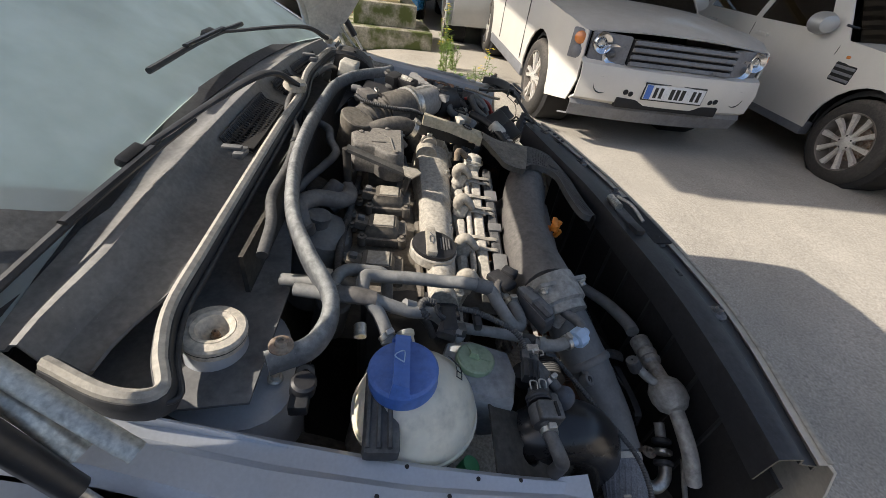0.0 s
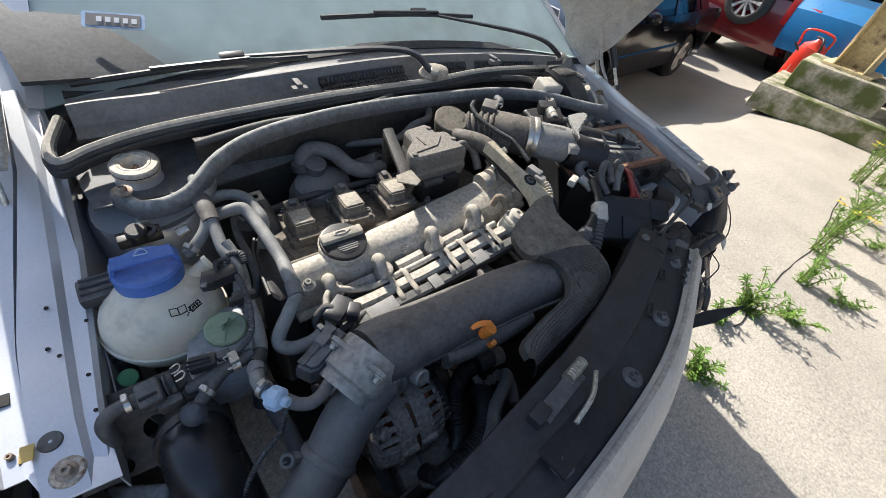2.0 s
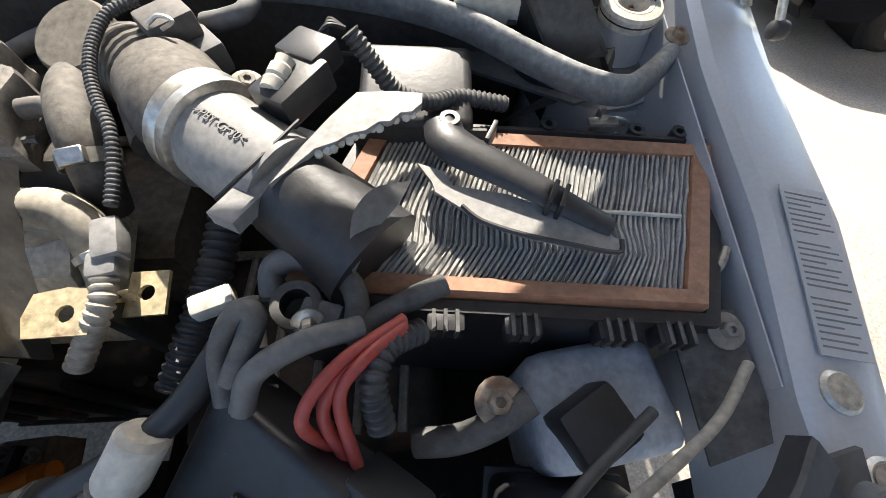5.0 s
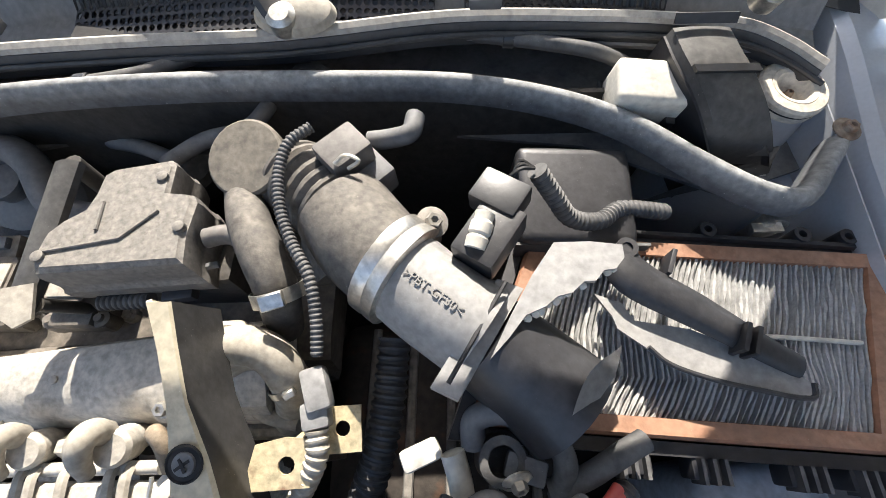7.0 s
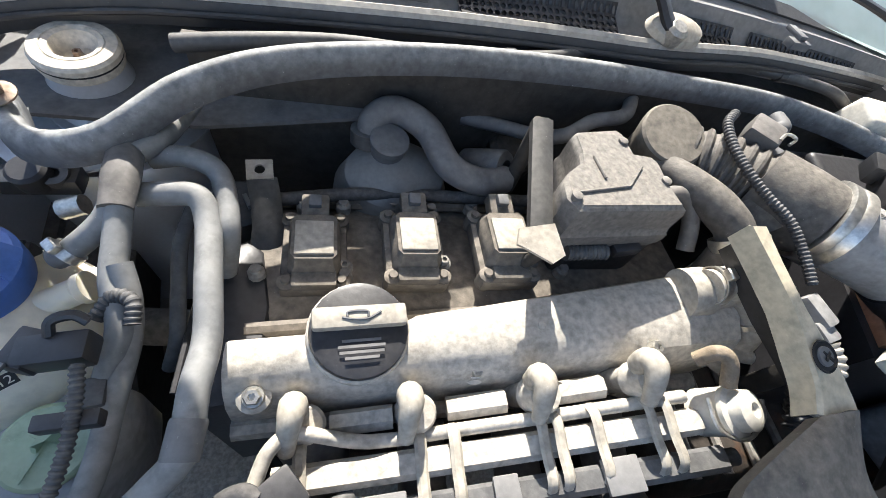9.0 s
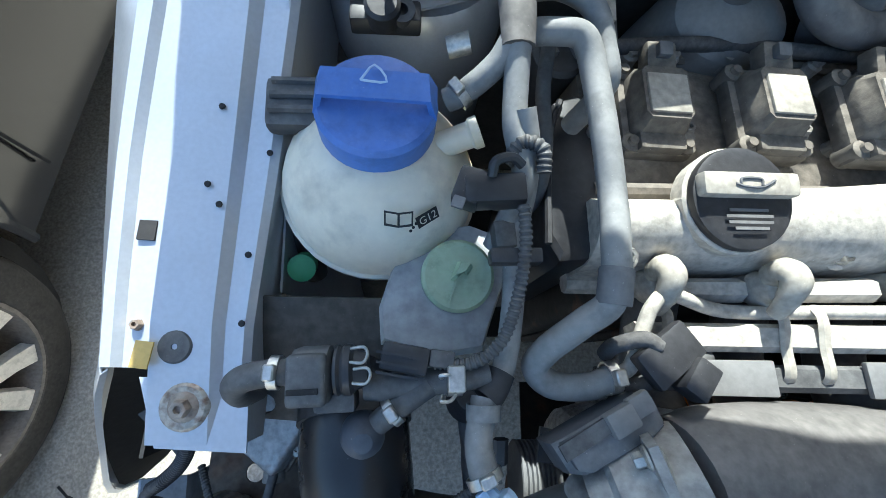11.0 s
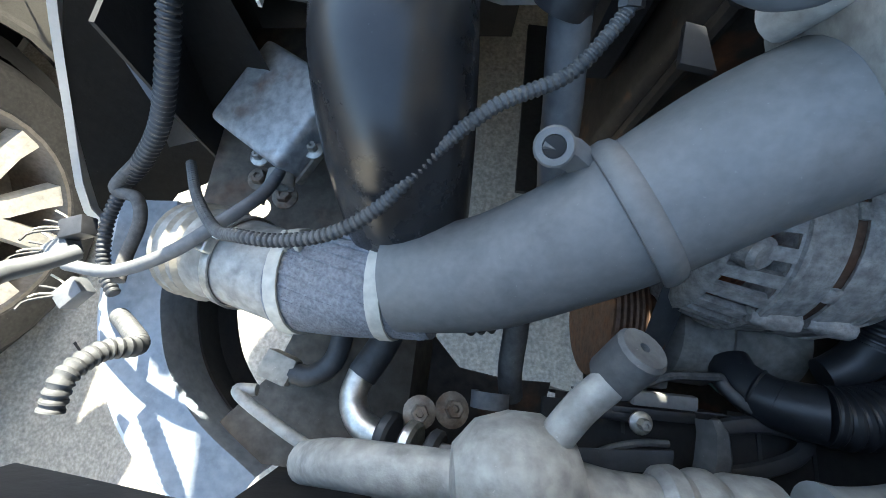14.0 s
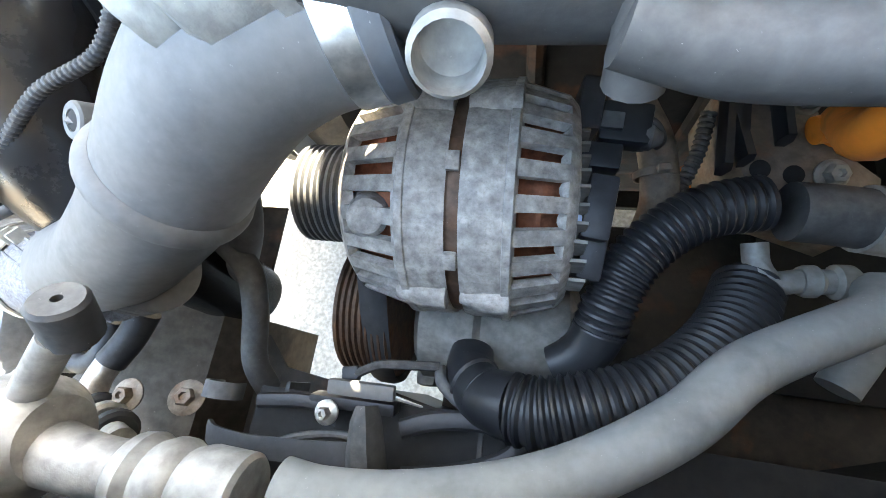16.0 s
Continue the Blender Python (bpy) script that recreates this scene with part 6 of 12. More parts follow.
for a in (0.95, 1.75, 2.45):
    box("seam_notch", (0.007, 0.010, 0.004), axes((-0.318, AY + 0.0735 * math.cos(a), AZ + 0.0735 * math.sin(a)), (1, 0, 0), (0, math.cos(a), math.sin(a))), M_ALT, alt, bevel=0.001)


def poly_pulley(name, x0, x1, y, z, r, mtl, parent, label, grooves=8):
    prof = [(0.3 * r, 0), (r * 0.96, 0), (r, 0.001)]
    L = x1 - x0
    for g in range(grooves):
        h = 0.002 + (L - 0.004) * g / grooves
        d = (L - 0.004) / grooves
        prof += [(r, h), (r, h + d * 0.35), (r - 0.0028, h + d * 0.55), (r - 0.0028, h + d * 0.75)]
    prof += [(r, L - 0.001), (r * 0.96, L), (0.3 * r, L), (0, L)]
    return lathe(name, prof, (x0, y, z), (1, 0, 0), mtl, parent, label, segs=36, smooth=20)


poly_pulley("pulley", -0.432, -0.392, AY, AZ, 0.034, M_HOSE, alt, "ribbed dusty pulley")
reg2 = box("regulator", (0.016, 0.036, 0.030), axes((-0.2444, 0.1531, 0.5120), (1, -0.1, -0.1), (0, -0.25, 1)), M_BLACK, alt, "black regulator housing", bevel=0.003)
box("regulator_head", (0.014, 0.032, 0.026), axes((-0.2512, 0.2126, 0.5220), (1, -0.1, -0.1), (0, -0.2, 1)), M_BLACK, reg2, bevel=0.003)
box("plug", (0.028, 0.024, 0.016), axes((-0.2304, 0.2036, 0.5200), (1, -0.12, 0), (0, -0.2, 1)), M_BLACKC, reg2, bevel=0.003)
box("plug_catch", (0.012, 0.010, 0.004), axes((-0.2386, 0.2007, 0.5295), (1, -0.12, 0), (0, -0.2, 1)), M_RUBBER, reg2, bevel=0.001)
box("terminal_cover", (0.024, 0.015, 0.018), axes((-0.2440, 0.1839, 0.5160), (1, -0.1, 0), (0, -0.2, 1)), M_BLACKC, reg2, bevel=0.002)
box("lower_cover", (0.014, 0.030, 0.026), axes((-0.2452, 0.1312, 0.5000), (1, -0.1, -0.1), (0, -0.3, 1)), M_BLACK, reg2, bevel=0.003)
lathe("plug_boot", [(0.007, 0), (0.0075, 0.004), (0.005, 0.007), (0.0035, 0.010)], (-0.2204, 0.1967, 0.5200), (1, -0.1, 0), M_RUBBER, reg2, segs=16)
for k in range(11):
    box("cooling_fin", (0.008, 0.0018, 0.02), pose(-0.254, 0.108 + 0.0095 * k, 0.528 - 0.22 * abs(0.16 - 0.108 - 0.0095 * k), 0, 0, 0), M_ALUD, reg2, bevel=0)
box("paint_dot", (0.004, 0.006, 0.003), axes((-0.2549, 0.1396, 0.5285), (1, 0, 0), (0, -0.25, 1)), M_LBLUE, reg2, "blue paint dot", bevel=0.001)
tube("battery_lead", [(-0.2225, 0.2097, 0.5220), (-0.2149, 0.2022, 0.5250), (-0.2084, 0.1990, 0.5150), (-0.2073, 0.2039, 0.5000)], 0.0022, M_RUBDARK, alt)
for p, r in (((-0.3639, 0.1267, 0.5450), 0.011), ((-0.2568, 0.1372, 0.5120), 0.009)):
    lathe("fixing_boss", [(r * 1.15, -0.03), (r, 0.0), (r * 0.7, 0.003), (0, 0.003)], p, (0.3, -0.6, 0.7), M_ALT, alt, "cast fixing lug", segs=18)
comp = thing("compressor", (-0.30, 0.095, 0.36), "dusty air-conditioning compressor with a rusty clutch pulley", "compressor")
poly_pulley("clutch_pulley", -0.413, -0.372, 0.103, 0.412, 0.054, M_BELT, comp, "rusty ribbed pulley")
lathe("body", [(0.035, 0), (0.046, 0.006), (0.046, 0.045), (0.042, 0.05), (0.042, 0.11), (0.034, 0.118), (0, 0.118)], (-0.358, 0.098, 0.405), (1, 0, 0), M_ALUD, comp, segs=32)
box("type_label", (0.030, 0.002, 0.014), pose(-0.30, 0.0525, 0.424, 30, 0, 0), mat("green_label", (0.10, 0.20, 0.17), 0.6, 0, 0.3, TAN, 20), comp, "faded green label", bevel=0)
for x in (-0.35, -0.26):
    box("mount_ear", (0.016, 0.03, 0.05), pose(x, 0.06, 0.385), M_ALUD, comp, bevel=0.005)
tube("drive_belt", [(-0.380, 0.128, 0.50), (-0.380, 0.06, 0.44), (-0.380, 0.046, 0.40), (-0.380, 0.07, 0.36)], 0.010, M_RUBDARK, comp, "ribbed belt", sides=6, squash=0.25)
for x, y0, z0, y1, z1 in ((-0.402, 0.181, 0.487, 0.152, 0.412),):
    tube("drive_belt", [(x, y0, z0), (x, y1, z1)], 0.011, M_RUBDARK, comp, sides=6, squash=0.25)



# ---- tank corner ----
tank = thing("coolant_tank", (-0.575, 0.40, 0.54), "round milky coolant tank with a big blue cap", "tank")
TC = V(-0.575, 0.420, 0.628)
prof = []
for k in range(17):
    a = -math.pi / 2 + math.pi * k / 16
    prof.append((max(0.0, 0.079 * math.cos(a)) ** 1.0, 0.070 * math.sin(a)))
lathe("tank_body", prof, TC, (0.05, -0.04, 1), M_WHITEPL, tank, segs=40)
lathe("tank_seam", [(0.0785, -0.004), (0.0815, -0.003), (0.0815, 0.003), (0.0785, 0.004)], TC, (0.05, -0.04, 1), M_WHITEPL, tank, segs=40)
CAPX = V(-0.575, 0.440, 0.700)
CAX = V(0.02, 0.06, 1).normalized()
lathe("filler_neck", [(0.036, -0.02), (0.036, 0.0)], CAPX, CAX, M_WHITEPL, tank)
tcap = lathe("tank_cap", [(0.0405, -0.012), (0.0415, -0.008), (0.0415, 0.010), (0.0385, 0.014), (0.0, 0.016)], CAPX, CAX, M_BLUE, tank, "blue screw cap", segs=40)
loft("cap_grip", [[CAPX + V(x, y, z) for x, y, z in ((-0.041, -0.009, 0.010), (-0.036, -0.006, 0.026), (0.036, -0.006, 0.026), (0.041, -0.009, 0.010))], [CAPX + V(x, y, z) for x, y, z in ((-0.041, 0.016, 0.012), (-0.034, 0.012, 0.030), (0.034, 0.012, 0.030), (0.041, 0.016, 0.012))]], M_BLUE, tcap, thick=0.004)
tube("hot_mark", [CAPX + V(-0.008, 0.001, 0.0335), CAPX + V(0, 0.012, 0.0345), CAPX + V(0.008, 0.001, 0.0335), CAPX + V(-0.008, 0.001, 0.0335)], 0.0008, M_LBLUE, tcap, n=3, sides=5)
lathe("hose_spigot", [(0.010, 0), (0.010, 0.03), (0.012, 0.032), (0.012, 0.038)], (-0.535, 0.430, 0.675), (0.9, 0.25, 0.35), M_WHITEPL, tank)
# printed marks on the tank: an open book and the coolant code
bk_c = V(-0.558, 0.372, 0.681)
dm = (bk_c - TC).normalized()
mk = axes(TC + dm * 0.0775, (1, 0.02, 0.0), dm)
book = plate("book_mark", [(-0.010, -0.005), (0, -0.0065), (0.010, -0.005), (0.010, 0.006), (0, 0.0045), (-0.010, 0.006)], mk, M_INK, tank, "printed open-book mark", thick=0.0006, holes=([(-0.0088, -0.0035), (-0.0008, -0.005), (-0.0008, 0.0033), (-0.0088, 0.0046)], [(0.0008, -0.005), (0.0088, -0.0035), (0.0088, 0.0046), (0.0008, 0.0033)]))
dm2 = (V(-0.538, 0.375, 0.677) - TC).normalized()
mk2 = axes(TC + dm2 * 0.0778, V(0.8, 0.6, -0.1), dm2)
plate("code_box", [(-0.009, -0.0045), (0.009, -0.0045), (0.009, 0.0045), (-0.009, 0.0045)], mk2, M_INK, tank, thick=0.0006)
fc = bpy.data.curves.new("coolant_code", "FONT")
fc.body, fc.size, fc.align_x, fc.align_y = "G12", 0.0085, "CENTER", "CENTER"
fo = new("coolant_code", fc)
fo.matrix_world = mk2 @ pose(0, 0, 0.0012)
fc.materials.append(M_WHITEPL)
under(fo, tank)
for k in range(3):
    d3 = (V(-0.545 - 0.001 * k, 0.369 - 0.004 * k, 0.678) - TC).normalized()
    lathe("ink_dot", [(0.0012, 0), (0.0012, 0.0005), (0, 0.0005)], TC + d3 * 0.0776, d3, M_INK, tank, segs=8)

ps = thing("steering_fluid_tank", (-0.515, 0.33, 0.55), "grimy translucent steering fluid tank with a pale green cap", "tank")
PO = [(-0.562, 0.345, 0.645), (-0.554, 0.365, 0.645), (-0.531, 0.378, 0.645), (-0.501, 0.384, 0.645), (-0.477, 0.376, 0.645), (-0.472, 0.341, 0.645), (-0.484, 0.307, 0.645), (-0.491, 0.285, 0.645), (-0.527, 0.279, 0.645), (-0.567, 0.289, 0.645), (-0.570, 0.315, 0.645)]
po = [(p[0], p[1]) for p in PO]
loft("tank_body", stack(po, [(0.86, 0.54), (0.96, 0.56), (1.02, 0.622), (1.0, 0.636), (0.94, 0.644), (0.6, 0.648)]), mat("grimy_milky_plastic", (0.34, 0.36, 0.38), 0.5, 0, 0.4, (0.3, 0.29, 0.27), 9, 0.25, 0.1, 120, trans=0.2), ps, closed=True, caps=True)
GX, GA = V(-0.512, 0.338, 0.652), V(0.05, -0.1, 1).normalized()
gcap = lathe("fluid_cap", [(0.0265, -0.010), (0.0275, -0.006), (0.0275, 0.002), (0.025, 0.004), (0, 0.0035)], GX, GA, M_GREEN, ps, "pale green screw cap", segs=32)
loft("cap_grip", [[GX + V(-0.006, -0.004, 0.004), GX + V(-0.003, -0.002, 0.013), GX + V(0.004, 0.001, 0.013), GX + V(0.007, 0.0, 0.004)], [GX + V(-0.001, 0.010, 0.004), GX + V(0.001, 0.008, 0.013), GX + V(0.008, 0.007, 0.013), GX + V(0.011, 0.006, 0.004)]], M_GREEN, gcap, thick=0.003)
for a in (0.5, 2.6, 4.4):
    box("cap_rib", (0.018, 0.0015, 0.0012), axes(GX + V(0.014 * math.cos(a), 0.014 * math.sin(a), 0.0045), (math.cos(a), math.sin(a), 0), GA), M_GREEN, gcap, bevel=0)
tube("lower_pipe", [(-0.4922, 0.2468, 0.5880), (-0.4875, 0.2245, 0.5650), (-0.4812, 0.1930, 0.5350), (-0.4806, 0.1372, 0.4900), (-0.545, 0.12, 0.40)], 0.0125, M_HOSE, ps, "dusty pipe below the tank")
lathe("pipe_collar", [(0.017, -0.012), (0.017, 0.012), (0.013, 0.014)], (-0.4944, 0.2482, 0.5940), (0.2, 0.4, 0.9), M_BLACK, ps)

# purge valve with its hoses
pv = thing("purge_valve", (-0.61, 0.265, 0.64), "black purge valve with clips, plug and a pale round damper", "valve")
ax = V(0.97, 0.06, 0.04).normalized()
lathe("valve_body", [(0.008, -0.016), (0.0165, -0.0125), (0.018, -0.008), (0.018, 0.010), (0.015, 0.012)], (-0.6052, 0.2663, 0.6720), ax, M_RUBBER, pv, segs=28)
box("valve_cover", (0.024, 0.031, 0.014), axes((-0.6070, 0.2636, 0.6840), ax, (0, -0.1, 1)), M_RUBBER, pv, bevel=0.004, segs=3)
box("lower_housing", (0.026, 0.012, 0.020), axes((-0.5909, 0.2506, 0.6680), ax, (0, -0.1, 1)), M_RUBBER, pv, bevel=0.003)
box("slot", (0.018, 0.0032, 0.002), axes((-0.6079, 0.2568, 0.6915), ax, (0, -0.1, 1)), M_DARK, pv, bevel=0)
lathe("solenoid", [(0.0155, -0.006), (0.0160, -0.004), (0.0145, -0.002), (0.0160, 0.0), (0.0160, 0.004), (0.013, 0.006), (0.010, 0.014)], (-0.5856, 0.2698, 0.6750), ax, M_BLACK, pv, "ribbed black solenoid", segs=28)
plugp = box("plug", (0.030, 0.0175, 0.016), axes((-0.5490, 0.2770, 0.6820), (1, -0.16, -0.02), (0, 0, 1)), M_BLACK, pv, bevel=0.003)
for d in (-0.006, 0.0, 0.006):
    box("plug_rib", (0.026, 0.0016, 0.003), axes(V(-0.5534, 0.2729, 0.6905) + V(0, d, 0), (1, -0.16, -0.02), (0, 0, 1)), M_BLACKC, plugp, bevel=0)
box("plug_neck", (0.016, 0.011, 0.010), axes((-0.5257, 0.2771, 0.6820), (1, -0.1, 0), (0, 0, 1)), M_RUBBER, pv, bevel=0.002)
for p in ((-0.5770, 0.2782, 0.6915), (-0.5745, 0.2662, 0.6915)):
    q = V(p)
    tube("wire_catch", [q + V(-0.005, 0.004, -0.002), q + V(0.003, 0.005, 0.001), q + V(0.0055, 0.001, 0.001), q + V(0.003, -0.004, 0.001), q + V(-0.005, -0.004, -0.002)], 0.0010, M_STEEL, pv, n=4, sides=6)
tube("inlet_hose", [(-0.6188, 0.2682, 0.6760), (-0.6315, 0.2671, 0.6760), (-0.6467, 0.2639, 0.6750), (-0.6549, 0.2586, 0.6680), (-0.6549, 0.2530, 0.6540), (-0.6536, 0.2551, 0.6300)], 0.0085, M_RUBBER, pv, "bent rubber hose", sides=18)
clamp((-0.6287, 0.2674, 0.6760), (1, 0, 0), 0.0090, pv, 0.006)
lathe("damper", [(0.0, 0.0135), (0.006, 0.0125), (0.0115, 0.007), (0.0142, 0.0), (0.0142, -0.008), (0.012, -0.014), (0.009, -0.02)], (-0.5735, 0.2293, 0.6640), (0.1, -0.2, 1), mat("blue_grey_rubber", (0.055, 0.065, 0.085), 0.55, 0, 0.3, (0.2, 0.22, 0.25), 12, 0.2, 0.06, 160), pv, "blue-grey round damper", segs=32)
tube("branch_hose", [(-0.5659, 0.2359, 0.6660), (-0.5545, 0.2455, 0.6690), (-0.5416, 0.2564, 0.6710), (-0.5328, 0.2629, 0.6720)], [0.0075, 0.008, 0.009, 0.0095], M_RUBBER, pv, "grey branch hose", sides=16)
clamp((-0.5551, 0.2449, 0.6690), (0.75, 0.6, 0.1), 0.0082, pv, 0.006)
tube("outlet_hose", [(-0.5731, 0.2596, 0.6680), (-0.5574, 0.2595, 0.6700), (-0.5343, 0.2628, 0.6720), (-0.5151, 0.2655, 0.6730), (-0.4942, 0.2690, 0.6720)], 0.0088, M_RUBBER, pv, "short rubber tee", sides=16)
clamp((-0.5166, 0.2654, 0.6730), (1, 0.05, 0), 0.0095, pv, 0.010)
for ear in ([(-0.5255, 0.2658, 0.6850), (-0.5271, 0.2672, 0.6900), (-0.5215, 0.2677, 0.6900), (-0.5169, 0.2665, 0.6850)], [(-0.5250, 0.2555, 0.6830), (-0.5257, 0.2522, 0.6860), (-0.5201, 0.2526, 0.6860), (-0.5164, 0.2561, 0.6830)]):
    tube("clamp_ear", ear, 0.0012, M_CLAMP, pv, n=3, sides=6)
vh = thing("vent_hose", (-0.49, 0.2, 0.6), "grey vent hose ending in a pale blue check valve", "hose", "engine hoses")
tube("upper_hose", [(-0.4877, 0.2620, 0.6680), (-0.4806, 0.2790, 0.6680), (-0.4745, 0.3185, 0.6680), (-0.4735, 0.3457, 0.6700), (-0.4711, 0.3721, 0.6760), (-0.4673, 0.3964, 0.6860), (-0.4680, 0.4210, 0.7000), (-0.4744, 0.4429, 0.7140)], 0.0080, M_HOSESUN, vh, sides=16)
tube("tee_joint", [(-0.4852, 0.2698, 0.6690), (-0.4905, 0.2591, 0.6700), (-0.4955, 0.2528, 0.6710)], 0.0105, M_BLACK, vh, "black tee joint", sides=14)
tube("lower_hose", [(-0.4955, 0.2528, 0.6710), (-0.4990, 0.2387, 0.6730), (-0.5013, 0.2261, 0.6760), (-0.4994, 0.2137, 0.6800), (-0.4971, 0.2044, 0.6830)], [0.0100, 0.0092, 0.0088, 0.0092, 0.0092], M_HOSESUN, vh, sides=16)
clamp((-0.4973, 0.2447, 0.6720), (0, 1, 0), 0.0098, vh, 0.010, M_HOSESUN, screw=False)
clamp((-0.4985, 0.2092, 0.6815), (0.4, -0.9, 0.1), 0.0098, vh, 0.006)
lathe("check_valve", [(0.006, -0.016), (0.008, -0.009), (0.0135, -0.008), (0.0145, -0.004), (0.0145, 0.006), (0.012, 0.009), (0.007, 0.011), (0.006, 0.018)], (-0.4905, 0.1903, 0.6840), (0.55, -0.75, 0.15), M_LBLUE, vh, "pale blue check valve", segs=9, smooth=20)
tube("outlet_hose", [(-0.4821, 0.1872, 0.6780), (-0.4694, 0.1759, 0.6720), (-0.4547, 0.1707, 0.6700), (-0.4386, 0.1764, 0.6680), (-0.4225, 0.1876, 0.6660), (-0.3962, 0.1920, 0.6600)], 0.0082, M_HOSE, vh, sides=16)
# metal coolant pipes and hoses behind
yh = thing("coolant_hose", (-0.48, 0.45, 0.6), "dusty grey coolant hoses joined by a wrapped sleeve", "hose", "engine hoses")
tube("upper_branch", [(-0.480, 0.584, 0.735), (-0.484, 0.552, 0.735), (-0.488, 0.535, 0.735)], 0.0090, M_HOSESUN, yh)
tube("upper_branch", [(-0.453, 0.608, 0.725), (-0.463, 0.555, 0.732), (-0.477, 0.531, 0.734)], 0.0090, M_HOSESUN, yh)
tube("sleeve", [(-0.484, 0.539, 0.735), (-0.482, 0.509, 0.733), (-0.481, 0.481, 0.728)], [0.0125, 0.0135, 0.0115], M_PLENUM, yh, "wrapped grey sleeve", squash=0.7)
tube("tank_branch", [(-0.483, 0.491, 0.728), (-0.493, 0.477, 0.715), (-0.513, 0.464, 0.700), (-0.526, 0.461, 0.692)], 0.0090, M_HOSESUN, yh)
tube("down_pipe", [(-0.480, 0.485, 0.726), (-0.480, 0.460, 0.715), (-0.479, 0.433, 0.705), (-0.471, 0.403, 0.695), (-0.477, 0.380, 0.680), (-0.486, 0.359, 0.660)], 0.0090, M_HOSESUN, yh)
clamp((-0.517, 0.463, 0.697), (-0.6, -0.5, -0.3), 0.0098, yh, 0.007)
tube("small_nozzle", [(-0.511, 0.498, 0.710), (-0.527, 0.496, 0.705)], 0.008, M_STEEL, yh, sides=10)
hb = thing("heater_hose", (-0.42, 0.42, 0.6), "long dusty heater hose bending down past the timing cover", "hose", "engine hoses")
tube("hose", [(-0.476, 0.505, 0.715), (-0.452, 0.502, 0.722), (-0.432, 0.499, 0.722), (-0.423, 0.477, 0.715), (-0.417, 0.429, 0.710), (-0.413, 0.388, 0.704), (-0.415, 0.354, 0.706), (-0.4172, 0.3173, 0.7000), (-0.4338, 0.3011, 0.6860), (-0.4529, 0.2851, 0.6720), (-0.4588, 0.2726, 0.6620), (-0.4451, 0.2615, 0.6580), (-0.4184, 0.2610, 0.6560), (-0.4000, 0.2675, 0.6570)], 0.0098, M_HOSESUN, hb, n=7)
tube("ribbed_hose", [(-0.472, 0.540, 0.720), (-0.446, 0.539, 0.725), (-0.422, 0.527, 0.722), (-0.413, 0.500, 0.715), (-0.410, 0.473, 0.705), (-0.419, 0.468, 0.660)], 0.0090, M_HOSESUN, hb)
tube("slim_hose", [(-0.445, 0.518, 0.690), (-0.450, 0.480, 0.685), (-0.447, 0.438, 0.675), (-0.448, 0.409, 0.655), (-0.457, 0.394, 0.630)], 0.006, M_RUBBER, hb)
tc = thing("timing_cover", (-0.45, 0.38, 0.45), "black timing belt cover with a sunlit patch", "cover")
TO = [(-0.429, 0.498, 0.655), (-0.406, 0.509, 0.655), (-0.391, 0.496, 0.655), (-0.380, 0.436, 0.655), (-0.385, 0.369, 0.655), (-0.397, 0.355, 0.655), (-0.432, 0.351, 0.655), (-0.443, 0.370, 0.655), (-0.440, 0.455, 0.655)]
loft("cover", stack([(p[0], p[1]) for p in TO], [(1.0, 0.40), (1.0, 0.640), (0.97, 0.650), (0.88, 0.654)]), M_BLACK, tc, closed=True, caps=True)
tube("cover_ridge", [(-0.442, 0.365, 0.657), (-0.437, 0.454, 0.657), (-0.425, 0.494, 0.657)], 0.003, M_BLACK, tc, sides=6)
clamp((-0.4025, 0.2671, 0.6570), (1, 0.2, 0), 0.0102, hb, 0.007)
lathe("hose_sleeve", [(0.0108, -0.010), (0.0112, -0.008), (0.0112, 0.012), (0.0105, 0.014)], (-0.4167, 0.3220, 0.7020), (0.1, 0.9, 0.15), M_HOSE, hb, "cut rubber sleeve")
# wiring by the tanks
wl = thing("wiring_loom", (-0.47, 0.35, 0.6), "corrugated black wiring conduit with a plug beside the tank", "wiring", "wiring looms")
ribbed("conduit", [(-0.5301, 0.2748, 0.6820), (-0.5059, 0.2752, 0.6840), (-0.4876, 0.2901, 0.6900), (-0.4783, 0.3210, 0.7000), (-0.4762, 0.3491, 0.7100), (-0.4784, 0.3711, 0.7160)], 0.0044, M_RUBBER, wl, pitch=0.0036, depth=0.0010)
pl = box("plug", (0.040, 0.020, 0.018), axes((-0.4950, 0.3825, 0.7080), (0.95, 0.05, 0.1), (0, 0, 1)), M_BLACKC, wl, "black sensor plug", bevel=0.003)
box("plug_cap", (0.018, 0.026, 0.016), axes((-0.5117, 0.3846, 0.7060), (0.9, -0.3, 0.1), (0, 0, 1)), M_BLACK, pl, bevel=0.003)
box("plug_window", (0.008, 0.008, 0.003), axes((-0.5196, 0.3714, 0.7145), (0.9, -0.3, 0.1), (0, 0, 1)), M_HOSE, pl, bevel=0.0008)
tube("plug_hook", [(-0.4981, 0.3898, 0.7160), (-0.4969, 0.3971, 0.7220), (-0.4865, 0.4007, 0.7220), (-0.4789, 0.3976, 0.7180)], 0.0034, M_BLACKC, pl, n=4, sides=8)
ribbed("plug_lead", [(-0.485, 0.408, 0.70), (-0.475, 0.42, 0.708), (-0.462, 0.415, 0.71), (-0.460, 0.40, 0.705)], 0.0055, M_RUBBER, wl, pitch=0.004, depth=0.001)
box("loom_tie", (0.034, 0.010, 0.012), axes((-0.4807, 0.3414, 0.7000), (1, 0.05, 0), (0, 0, 1)), M_BLACK, wl, bevel=0.002)
